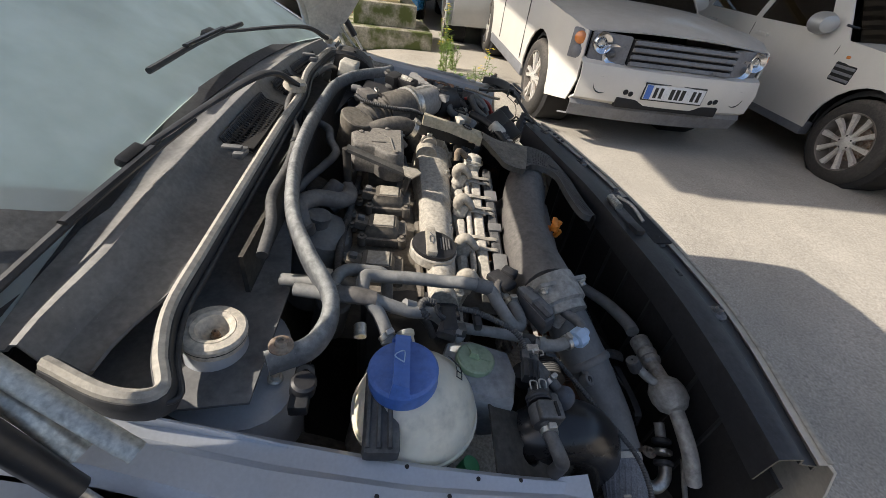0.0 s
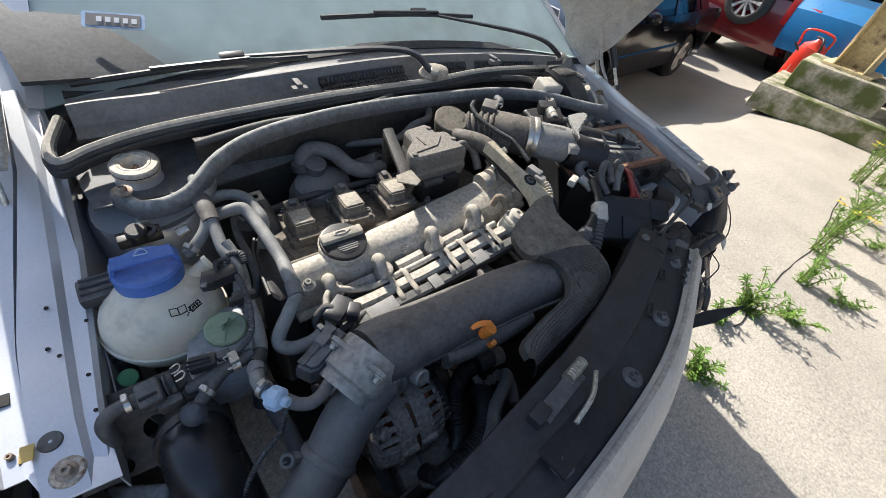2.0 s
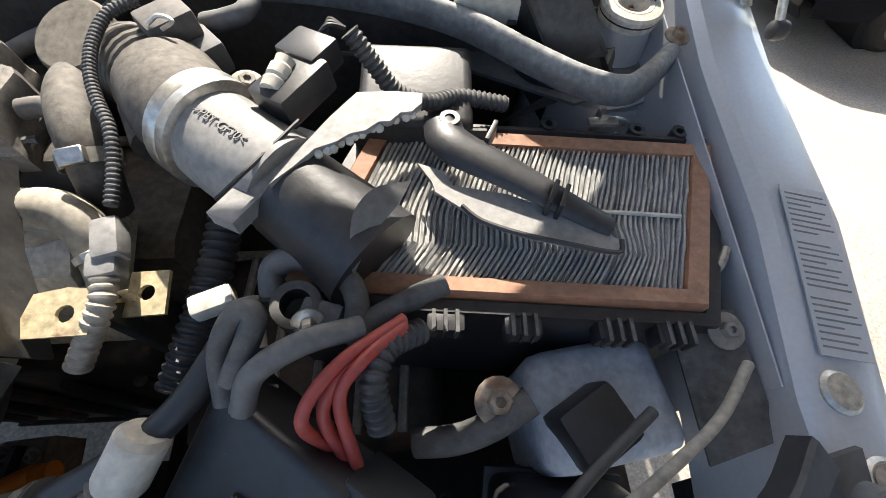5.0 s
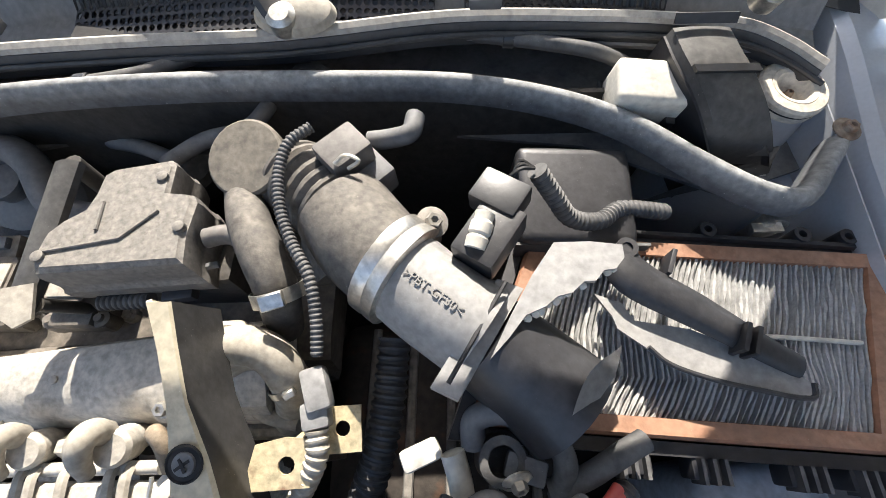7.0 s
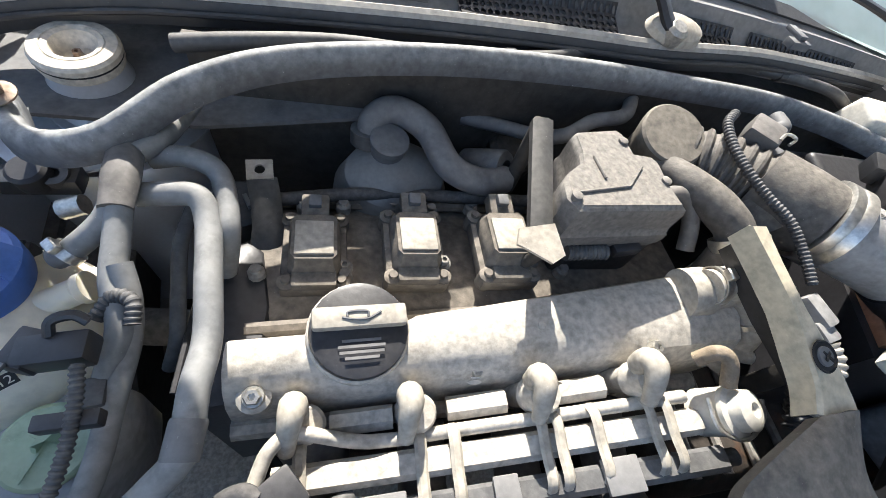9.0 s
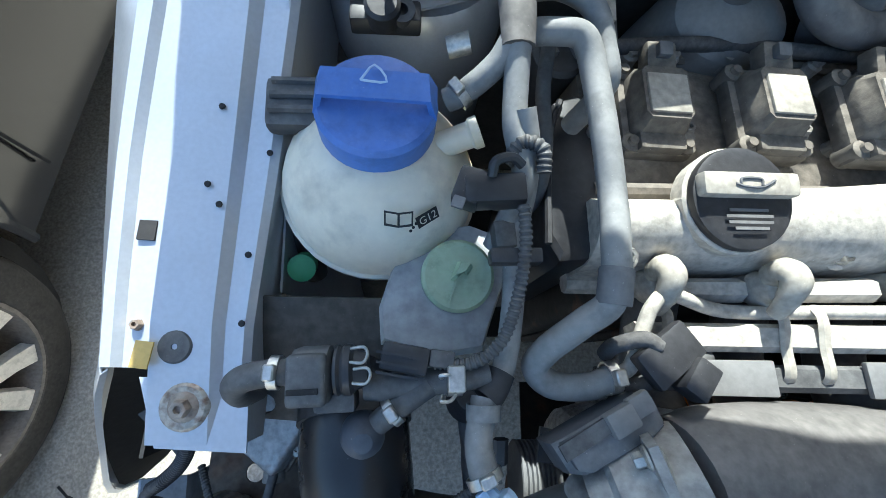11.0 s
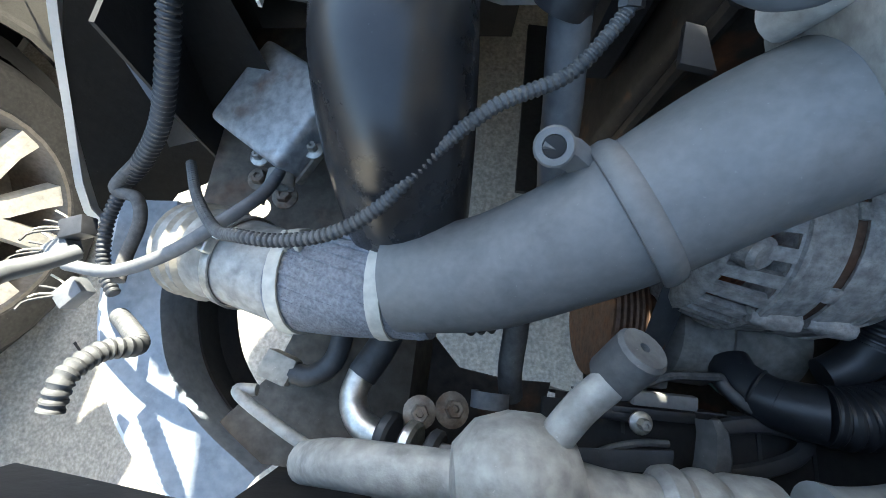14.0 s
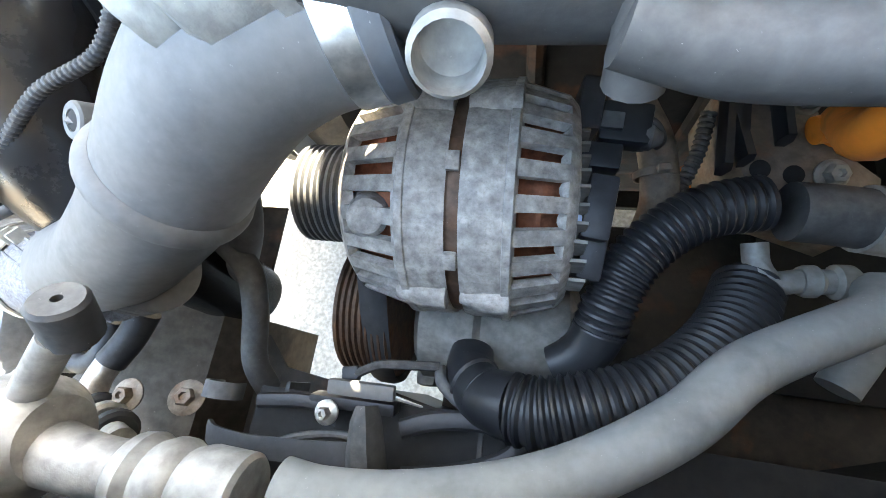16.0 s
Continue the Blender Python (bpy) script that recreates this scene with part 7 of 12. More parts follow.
box("pipe_clip", (0.016, 0.020, 0.016), axes((-0.4823, 0.3631, 0.6760), (1, 0.1, 0), (0, 0, 1)), M_RUBBER, wl, bevel=0.003)
# small parts on the wing: bottle cap, side sensor block, washer hose, plastic duct behind the tank
bt = thing("brake_fluid_bottle", (-0.640, 0.36, 0.55), "small clear bottle with a green cap and dark label", "bottle")
lathe("bottle", [(0.012, -0.04), (0.012, 0.02), (0.009, 0.024)], (-0.640, 0.378, 0.585), (0.0, 0.5, 0.9), M_BLACKC, bt)
lathe("bottle_cap", [(0.011, -0.012), (0.0115, 0.008), (0.0, 0.011)], (-0.638, 0.352, 0.604), (0.1, -0.4, 0.9), M_DGREEN, bt)
sb = thing("sensor_block", (-0.60, 0.52, 0.64), "black sensor block on the inner wing beside a ribbed duct", "sensor")
box("block", (0.060, 0.022, 0.018), axes((-0.577, 0.559, 0.665), (1, 0.05, 0.0), (0, 0, 1)), M_BLACKC, sb, bevel=0.003)
lathe("round_cap", [(0.015, -0.01), (0.015, 0.008), (0.012, 0.011), (0, 0.011)], (-0.579, 0.556, 0.675), (0, -0.2, 1), M_BLACK, sb)
lathe("eyelet", [(0.011, -0.005), (0.011, 0.006), (0.005, 0.006), (0.005, -0.005)], (-0.563, 0.558, 0.672), (0, -0.3, 1), M_RUBBER, sb)
box("duct", (0.11, 0.040, 0.020), axes((-0.605, 0.462, 0.672), (1, 0.05, 0.0), (0, -0.1, 1)), M_RUBBER, sb, "black ribbed duct", bevel=0.006)
for k in range(3):
    tube("duct_rib", [(-0.655, 0.450 + 0.012 * k, 0.6835), (-0.555, 0.455 + 0.012 * k, 0.6835)], 0.003, M_RUBBER, sb, n=2, sides=6)
# distributor-like cap and dark bits behind the hoses
pm = thing("pressure_switch", (-0.42, 0.55, 0.6), "dark round switch with twin terminals deep behind the hoses", "switch")
lathe("switch_body", [(0.026, -0.06), (0.026, 0.0), (0.022, 0.004), (0.0, 0.004)], (-0.420, 0.548, 0.655), (0, -0.2, 1), M_RUBDARK, pm)
for x in (-0.43, -0.41):
    box("terminal", (0.004, 0.016, 0.006), pose(x, 0.546, 0.661, 0, 0, 25), M_HOSE, pm, bevel=0)
eb = thing("lifting_eye", (-0.395, 0.555, 0.62), "dark bent bracket with a pale square washer", "bracket")
tube("bracket_arm", [(-0.395, 0.556, 0.684), (-0.390, 0.53, 0.67), (-0.388, 0.49, 0.64), (-0.385, 0.46, 0.60)], 0.014, M_SHIELD, eb, sides=8, squash=0.3)
plate("square_washer", [(-0.012, -0.010), (0.012, -0.010), (0.012, 0.010), (-0.012, 0.010)], axes((-0.397, 0.563, 0.688), (1, 0.1, 0), (0, -0.3, 1)), M_TANPL, eb, thick=0.003, holes=(circle(0, 0, 0.005, 10),))

# ---- black boost pipe, ballast, wheel-arch things ----
bp = thing("boost_pipe", (-0.57, 0.18, 0.35), "smooth shiny black boost pipe plunging behind the wing", "pipe")
M_SHINY = mat("satin_black_pipe", (0.016, 0.016, 0.018), 0.26, 0, 0.06, (0.2, 0.2, 0.2), 6, 0.2, 0.03, 120)
tube("pipe", [(-0.588, 0.275, 0.560), (-0.587, 0.250, 0.588), (-0.585, 0.222, 0.598), (-0.582, 0.192, 0.592), (-0.577, 0.160, 0.562), (-0.572, 0.135, 0.510), (-0.570, 0.120, 0.44), (-0.57, 0.11, 0.34)], [0.036, 0.040, 0.042, 0.043, 0.042, 0.040, 0.036, 0.034], M_SHINY, bp, n=8, sides=28)
tube("upper_band", [(-0.587, 0.240, 0.592), (-0.586, 0.228, 0.596)], 0.0445, M_BLACK, bp, sides=28)
bal = thing("lamp_ballast", (-0.715, 0.21, 0.44), "loose grey metal box with a rusty corner among wiring", "control unit")
BM = axes((-0.685, 0.221, 0.483), (0.82, -0.52, 0.20), (-0.15, -0.15, 1))
box("case", (0.084, 0.078, 0.030), BM, mat("grey_case_rust", (0.40, 0.41, 0.42), 0.45, 0.4, 0.2, TAN, 12, 0.15, 0.2, 160, rust=0.25), bal, bevel=0.007, segs=3)
box("case_skirt", (0.088, 0.081, 0.008), BM @ pose(0, 0, -0.016), M_RUSTY, bal, bevel=0.002)
lathe("socket", [(0.010, 0), (0.011, 0.012), (0.007, 0.012), (0.006, 0.002)], BM @ V(0.032, -0.040, -0.006), BM.to_3x3() @ V(0.5, -0.8, 0), M_ALUD, bal)
bolt(BM @ V(0.042, -0.012, -0.008), (0, 0, 1), 0.004, M_STEEL, bal)
bolt(BM @ V(0.000, -0.042, -0.012), (0, 0, 1), 0.004, M_STEEL, bal)
arch = thing("inner_arch_panel", (-0.68, 0.2, 0.35), "rusty brown inner arch panel with bolts and holes", "panel")
plate("panel", [(-0.76, 0.12), (-0.60, 0.10), (-0.58, 0.32), (-0.64, 0.36), (-0.76, 0.34)], pose(0, 0, 0.425), mat("brown_underseal", (0.10, 0.085, 0.07), 0.75, 0.1, 0.5, (0.25, 0.21, 0.17), 9, 0.3, 0.35, 110, rust=0.3), arch, thick=0.003, holes=(circle(-0.64, 0.20, 0.012), circle(-0.71, 0.155, 0.010)))
for p in ((-0.690, 0.168, 0.428), (-0.715, 0.182, 0.428)):
    bolt(p, (0, 0, 1), 0.007, M_RUSTY, arch, washer=1.6)
plate("upper_panel", [(-0.70, 0.26), (-0.56, 0.25), (-0.56, 0.36), (-0.70, 0.36)], axes((0, 0, 0.50), (1, 0, 0.05), (0, -0.5, 1)), M_HEAD, arch, thick=0.003, holes=(circle(-0.615, 0.30, 0.014), circle(-0.655, 0.27, 0.009)))
lr = thing("headlamp_ring", (-0.74, 0.05, 0.41), "curved blue-grey sheet-metal ring of the missing headlamp", "panel")
RING = spline([(-0.804, 0.151, 0.425), (-0.800, 0.102, 0.422), (-0.794, 0.055, 0.420), (-0.773, 0.004, 0.418), (-0.735, -0.039, 0.416), (-0.679, -0.075, 0.414)], 6)
rows = []
for i, p in enumerate(RING):
    t = RING[min(i + 1, len(RING) - 1)] - RING[max(i - 1, 0)]
    s = V(-t.y, t.x, 0).normalized()
    if s.x < 0:
        s = -s
    rows.append([p - s * 0.026, p - s * 0.024 + V(0, 0, 0.004), p, p + s * 0.022 + V(0, 0, 0.002), p + s * 0.026 + V(0, 0, -0.008), p + s * 0.027 + V(0, 0, -0.05)])
loft("ring", rows, mat("blue_grey_primer", (0.20, 0.225, 0.26), 0.55, 0.05, 0.3, (0.36, 0.36, 0.35), 9, 0.15, 0.1, 150), lr, "painted sheet ring", thick=0.003)
loft("inner_flange", [[r[5] + V(0, 0, 0.006), r[5] + V(0, 0, -0.03), r[5] + V(0.012, 0.006, -0.045)] for r in rows], M_DARK, lr, "dark folded inner flange", thick=0.002)
tube("rolled_edge", [r[0] for r in rows], 0.0026, M_PAINT, lr, "bare rolled edge", n=2, sides=8)
w2 = thing("wing_loom", (-0.76, 0.15, 0.45), "split corrugated loom with taped branches and torn plugs", "wiring", "wiring looms")
ribbed("conduit", [(-0.7155, 0.2460, 0.5880), (-0.7220, 0.2309, 0.5720), (-0.7327, 0.2064, 0.5450), (-0.7524, 0.1819, 0.5100), (-0.7759, 0.1626, 0.4850), (-0.7967, 0.1495, 0.4700)], 0.0072, M_RUBDARK, w2, pitch=0.0042, depth=0.0014)
tube("taped_branch", [(-0.7756, 0.1639, 0.4870), (-0.7996, 0.1431, 0.4720), (-0.7832, 0.1375, 0.4700), (-0.7764, 0.1196, 0.4680), (-0.7797, 0.0924, 0.4660), (-0.7764, 0.0737, 0.4700)], 0.0048, M_TAPE, w2)
ribbed("branch", [(-0.8037, 0.1417, 0.4620), (-0.8137, 0.1210, 0.4520), (-0.8138, 0.0970, 0.4460), (-0.8071, 0.0786, 0.4440), (-0.7963, 0.0656, 0.4440)], 0.0052, M_RUBDARK, w2, pitch=0.004, depth=0.0011)
tube("loose_pipe", [(-0.6745, 0.1688, 0.4820), (-0.6764, 0.1410, 0.5000), (-0.6920, 0.1148, 0.5120), (-0.7231, 0.0921, 0.5050), (-0.7727, 0.0789, 0.4820), (-0.8272, 0.0821, 0.4580)], 0.0046, M_HOSE, w2, "grey loose pipe across the corner")
ribbed("thin_conduit", [(-0.7504, 0.1708, 0.4700), (-0.7242, 0.1374, 0.4920), (-0.6866, 0.1075, 0.5250), (-0.6564, 0.0973, 0.5560), (-0.6292, 0.0955, 0.5640), (-0.6015, 0.1015, 0.5700), (-0.5783, 0.1168, 0.5770), (-0.5569, 0.1401, 0.5900), (-0.5296, 0.1628, 0.6020), (-0.4978, 0.1811, 0.6060), (-0.4814, 0.1991, 0.6180), (-0.4754, 0.2092, 0.6250)], 0.0040, M_RUBBER, w2, "long thin corrugated conduit", pitch=0.0032, depth=0.0008, sides=10)
plate("fixing_strip", [(0, 0), (0.012, -0.002), (0.016, 0.05), (0.004, 0.052)], axes((-0.7549, 0.1896, 0.5150), (0.7, 0.6, 0.1), (0.2, -0.4, 1)), M_PIPEDARK, w2, "grey plastic strip along the loom", thick=0.003)
for k, p in enumerate(((-0.8345, 0.1124, 0.4520), (-0.8456, 0.0949, 0.4460), (-0.8305, 0.0628, 0.4400))):
    pc = box("torn_plug", (0.022, 0.016, 0.014), axes(p, (1, 0.3 + 0.4 * k, 0.2), (0, 0, 1)), M_HOSE if k else M_BLACK, w2, bevel=0.002)
    for j in range(4):
        q = V(p)
        tube("wire_end", [q, q + V(-0.012 - 0.003 * j, 0.008 - 0.006 * j, 0.004 * j), q + V(-0.022, 0.012 - 0.01 * j, 0.006 * j)], 0.0010, M_TAPE if j % 2 else M_TANPL, pc, n=3, sides=5)
clipb = thing("loom_clip", (-0.50, 0.22, 0.58), "black plastic clip strip holding a conduit", "clip")
tube("strip", [(-0.4774, 0.2229, 0.6320), (-0.4773, 0.2131, 0.6280), (-0.4766, 0.2046, 0.6240)], 0.006, M_BLACKC, clipb, sides=6, squash=0.5)
plate("foot", [(-0.008, -0.012), (0.010, -0.014), (0.006, 0.012), (-0.004, 0.014)], axes((-0.433, 0.213, 0.600), (1, 0, 0), (0, 0, 1)), M_BLACKC, clipb, thick=0.004)
# loose cable end dangling over the ring
lc = thing("loose_cable", (-0.72, 0.02, 0.6), "cut battery cable with red core and corrugated sleeve", "cable")
tube("red_core", [(-0.7842, 0.0330, 0.5600), (-0.7780, 0.0211, 0.5600), (-0.7682, 0.0105, 0.5620), (-0.7566, -0.0026, 0.5660)], 0.0032, M_REDCAB, lc)
tube("black_core", [(-0.7801, 0.0427, 0.5580), (-0.7708, 0.0313, 0.5600), (-0.7623, 0.0162, 0.5620), (-0.7517, 0.0002, 0.5660)], 0.0028, M_RUBDARK, lc)
tube("grey_sheath", [(-0.7805, 0.0857, 0.5050), (-0.7855, 0.0745, 0.5200), (-0.7896, 0.0620, 0.5400), (-0.7887, 0.0482, 0.5520), (-0.7823, 0.0355, 0.5580)], [0.0052, 0.0056, 0.0062, 0.0078, 0.0085], M_HOSE, lc)
ribbed("sleeve", [(-0.7293, -0.0008, 0.5450), (-0.7277, 0.0164, 0.5450), (-0.7253, 0.0293, 0.5300), (-0.7211, 0.0336, 0.5100), (-0.7444, 0.0421, 0.4880), (-0.7669, 0.0494, 0.4700)], 0.0062, M_RUBBER, lc, pitch=0.0045, depth=0.0011)
plate("torn_shroud", [(-0.7900, 0.0371, 0.6000)[:2], (-0.7864, 0.0443, 0.6000)[:2], (-0.7809, 0.0482, 0.6000)[:2], (-0.7779, 0.0427, 0.6000)[:2], (-0.7679, 0.0389, 0.6000)[:2], (-0.7553, 0.0418, 0.6000)[:2], (-0.7576, 0.0307, 0.6000)[:2], (-0.7593, 0.0173, 0.6000)[:2], (-0.7923, 0.0150, 0.6000)[:2]], pose(0, 0, 0.60), M_BLACK, lc, "torn black plastic edge", thick=0.004)

# ---- low front: air-conditioning pipes, hoses, fan ----
M_PALEHOSE = mat("pale_dusty_hose", (0.20, 0.205, 0.205), 0.55, 0, 0.5, (0.40, 0.39, 0.36), 5, 0.12, 0.05, 200)
acp = thing("air_conditioning_pipe", (-0.4, 0.0, 0.5), "pale grey air-conditioning pipe with a bulb, crimped collar and service port", "pipe")
lathe("bulb", [(0.0, -0.030), (0.016, -0.027), (0.026, -0.016), (0.029, 0.0), (0.027, 0.014), (0.018, 0.026), (0.0, 0.029)], (-0.502, 0.000, 0.568), (1, 0.15, 0), M_ALU, acp, segs=32)
tube("neck", [(-0.482, -0.002, 0.567), (-0.458, -0.004, 0.566), (-0.432, -0.004, 0.564)], [0.014, 0.0125, 0.012], M_ALU, acp, sides=20)
lathe("crimp_collar", [(0.0125, 0.0), (0.0165, 0.004), (0.0175, 0.010), (0.0150, 0.015), (0.0175, 0.021), (0.0175, 0.026), (0.0150, 0.031), (0.0172, 0.037), (0.0172, 0.056), (0.0155, 0.058)], (-0.440, -0.004, 0.5645), (1, -0.02, -0.06), M_ALU, acp, "crimped aluminium collar", segs=28)
tube("hose", [(-0.3671, 0.0022, 0.5660), (-0.3498, 0.0010, 0.5640), (-0.3200, 0.0037, 0.5580), (-0.2793, 0.0132, 0.5500), (-0.2462, 0.0266, 0.5420), (-0.2105, 0.0486, 0.5350), (-0.1770, 0.0768, 0.5250), (-0.1148, 0.1086, 0.5050), (-0.0985, 0.1248, 0.4900)], 0.0120, M_PALEHOSE, acp, "smooth pale grey rubber hose", sides=20)
tube("port_stem", [(-0.490, 0.018, 0.578), (-0.480, 0.034, 0.584), (-0.470, 0.046, 0.590)], 0.0075, M_ALU, acp, sides=14)
lathe("port_cap", [(0.0095, -0.010), (0.011, -0.008), (0.011, 0.012), (0.0095, 0.014), (0.0022, 0.014), (0.002, 0.008), (0, 0.008)], (-0.465, 0.053, 0.592), (0.25, 0.55, 0.75), M_RUBBER, acp, "grey dust cap", segs=18)
tube("left_pipe", [(-0.525, -0.004, 0.562), (-0.555, -0.006, 0.552), (-0.585, -0.010, 0.535), (-0.61, -0.02, 0.50)], 0.012, M_ALU, acp, sides=16)
tube("lower_pipe", [(-0.6679, 0.0101, 0.4500), (-0.6820, 0.0085, 0.4500), (-0.6696, 0.0007, 0.4550), (-0.6313, -0.0160, 0.4620), (-0.5963, -0.0277, 0.4700), (-0.5637, -0.0406, 0.4760)], 0.0042, M_ALU, acp, "slim aluminium line", sides=12)
el = thing("coolant_elbow", (-0.6, 0.05, 0.42), "dark rubber elbow hose with a steel spring clip", "hose", "engine hoses")
tube("hose", [(-0.5750, 0.0702, 0.4550), (-0.5839, 0.0484, 0.4520), (-0.5941, 0.0289, 0.4520)], 0.0115, M_RUBDARK, el, sides=18)
tube("steel_bend", [(-0.5945, 0.0308, 0.4520), (-0.5970, 0.0130, 0.4550), (-0.5871, -0.0019, 0.4620), (-0.5654, -0.0105, 0.4700)], 0.0100, M_CLAMP, el, "bright steel bend", sides=18)
for k in range(3):
    lathe("collar", [(0.013, -0.004), (0.0155, -0.002), (0.0155, 0.003), (0.013, 0.005)], V((-0.5679, -0.0052, 0.4720)).lerp(V((-0.5369, -0.0112, 0.4840)), k / 2), V((-0.5369, -0.0112, 0.4840)) - V((-0.5679, -0.0052, 0.4720)), M_RUBDARK if k != 1 else M_CLAMP, el, segs=20)
tube("fitting", [(-0.5387, -0.0108, 0.4840), (-0.5247, -0.0114, 0.4920), (-0.5116, -0.0112, 0.5000)], 0.0085, M_ALU, el, sides=14)
tube("small_hose", [(-0.6138, 0.0598, 0.4450), (-0.6192, 0.0359, 0.4400), (-0.6353, 0.0234, 0.4360), (-0.6561, 0.0250, 0.4340)], 0.0085, M_RUBDARK, el)
box("grey_clip", (0.026, 0.022, 0.018), axes((-0.6608, 0.0266, 0.4340), (1, -0.3, 0), (0, 0, 1)), M_TANPL, el, bevel=0.004)
bolt((-0.5485, 0.0109, 0.4700), (0.1, 0, 1), 0.006, M_RUSTY, el)
M_CORR = mat("worn_corrugated_plastic", (0.012, 0.013, 0.016), 0.36, 0, 0.09, (0.30, 0.30, 0.30), 10, 0.25, 0.05, 200)
ch1 = thing("corrugated_hose", (-0.2, 0.1, 0.42), "thick black corrugated hose with smooth cuffs", "hose", "corrugated hoses")
ribbed("hose", [(-0.2807, 0.0418, 0.4800), (-0.2657, 0.0412, 0.4840), (-0.2416, 0.0470, 0.4870), (-0.2131, 0.0571, 0.4850), (-0.1846, 0.0756, 0.4780), (-0.1593, 0.1025, 0.4660), (-0.1410, 0.1352, 0.4520)], 0.0205, M_CORR, ch1, pitch=0.0058, depth=0.0023, sides=22)
tube("cuff", [(-0.3124, 0.0732, 0.4400), (-0.3113, 0.0598, 0.4480), (-0.3011, 0.0471, 0.4620), (-0.2870, 0.0429, 0.4740), (-0.2778, 0.0420, 0.4800)], [0.0150, 0.0165, 0.0180, 0.0190, 0.0195], M_CORR, ch1, "smooth rubber cuff", sides=20)
for q in ((-0.3058, 0.0515, 0.4570), (-0.2967, 0.0455, 0.4660)):
    lathe("cuff_ring", [(0.0172, -0.0015), (0.0186, 0.0), (0.0172, 0.0015)], q, V((-0.2870, 0.0429, 0.4740)) - V((-0.3113, 0.0598, 0.4480)), M_CORR, ch1)
tube("slack_pipe", [(-0.3306, 0.0587, 0.4550), (-0.3265, 0.0487, 0.4600), (-0.3107, 0.0377, 0.4630), (-0.2940, 0.0290, 0.4630)], 0.0042, M_RUBBER, ch1, sides=10)
ch2 = thing("corrugated_hose", (-0.15, 0.15, 0.42), "thick black corrugated hose with smooth cuffs", "hose", "corrugated hoses")
ribbed("hose", [(-0.2349, 0.0918, 0.4780), (-0.2308, 0.1070, 0.4860), (-0.2217, 0.1278, 0.4920), (-0.2057, 0.1466, 0.4970), (-0.1823, 0.1617, 0.5000), (-0.1542, 0.1689, 0.5000)], 0.0160, M_CORR, ch2, pitch=0.0050, depth=0.0020, sides=20)
tube("cuff", [(-0.2592, 0.0692, 0.4620), (-0.2478, 0.0747, 0.4660), (-0.2389, 0.0830, 0.4720), (-0.2335, 0.0956, 0.4800)], [0.0120, 0.0140, 0.0150, 0.0155], M_CORR, ch2, "smooth rubber cuff", sides=18)
tube("far_cuff", [(-0.1405, 0.1652, 0.4980), (-0.1226, 0.1650, 0.4970), (-0.1053, 0.1639, 0.4960)], 0.0165, M_RUBBER, ch2, "grey smooth cuff", sides=22)
tube("end_ring", [(-0.1053, 0.1639, 0.4960), (-0.0828, 0.1622, 0.4940)], 0.0185, M_ALU, ch2, "pale cast spigot", sides=22)
fan = thing("radiator_fan", (-0.3, 0.02, 0.33), "black radiator fan shroud with clips and an upright duct", "fan")
loft("shroud_ring", [[(-0.46, 0.030, 0.450), (-0.46, -0.01, 0.452), (-0.46, -0.03, 0.44), (-0.46, -0.03, 0.15)], [(-0.33, 0.032, 0.448), (-0.33, -0.01, 0.450), (-0.33, -0.03, 0.44), (-0.33, -0.03, 0.15)], [(-0.05, 0.032, 0.448), (-0.05, -0.01, 0.450), (-0.05, -0.03, 0.44), (-0.05, -0.03, 0.15)], [(0.25, 0.05, 0.46), (0.25, 0.01, 0.46), (0.25, 0.0, 0.44), (0.25, 0.0, 0.15)]], M_DARK, fan, thick=0.004)
UD = [((-0.3709, 0.0303, 0.5000), (-0.3584, 0.0321, 0.5000)), ((-0.3719, 0.0219, 0.5030), (-0.3536, 0.0246, 0.5030)), ((-0.3726, 0.0052, 0.5000), (-0.3496, 0.0088, 0.5000)), ((-0.3723, -0.0120, 0.4920), (-0.3470, -0.0079, 0.4920))]
loft("upright_duct", [[V(a).lerp(V(b), f) + V(0, 0, -0.012 * (2 * f - 1) ** 4) for f in (0, 0.08, 0.3, 0.5, 0.7, 0.92, 1)] for a, b in UD], M_RUBBER, fan, "pale scuffed upright duct", thick=0.006)
loft("shroud_lip", [[V(p) + V(0, 0.004, 0.0), V(p), V(p) + V(0, -0.010, -0.003), V(p) + V(0, -0.016, -0.035)] for p in spline([(-0.4821, 0.0009, 0.4680), (-0.4730, -0.0022, 0.4700), (-0.4493, -0.0030, 0.4720), (-0.4135, -0.0005, 0.4730), (-0.3770, 0.0034, 0.4740)], 4)], M_PIPEDARK, fan, "blue-grey shroud lip", thick=0.003)
tube("shroud_arc", [(-0.4286, -0.0013, 0.4700), (-0.4155, 0.0044, 0.4700), (-0.3952, 0.0094, 0.4700), (-0.3782, 0.0107, 0.4700)], 0.0025, M_RUBBER, fan, sides=8)
tube("motor_ring", [(-0.3494, 0.0186, 0.4620), (-0.3297, 0.0260, 0.4620), (-0.3035, 0.0298, 0.4620), (-0.2826, 0.0278, 0.4620), (-0.2752, 0.0210, 0.4620), (-0.2852, 0.0100, 0.4620), (-0.3114, -0.0006, 0.4620), (-0.3447, -0.0083, 0.4620)], 0.006, M_BLACK, fan, "black motor ring", sides=8, squash=0.6)
box("grey_bar", (0.046, 0.010, 0.007), axes((-0.3787, 0.0382, 0.4660), (1, 0.02, 0), (0, -0.2, 1)), M_PIPEGREY, fan, bevel=0.002)
box("bar_foot", (0.060, 0.008, 0.014), axes((-0.3849, 0.0288, 0.4580), (1, 0.02, 0), (0, -0.2, 1)), M_BLACK, fan, bevel=0.002)
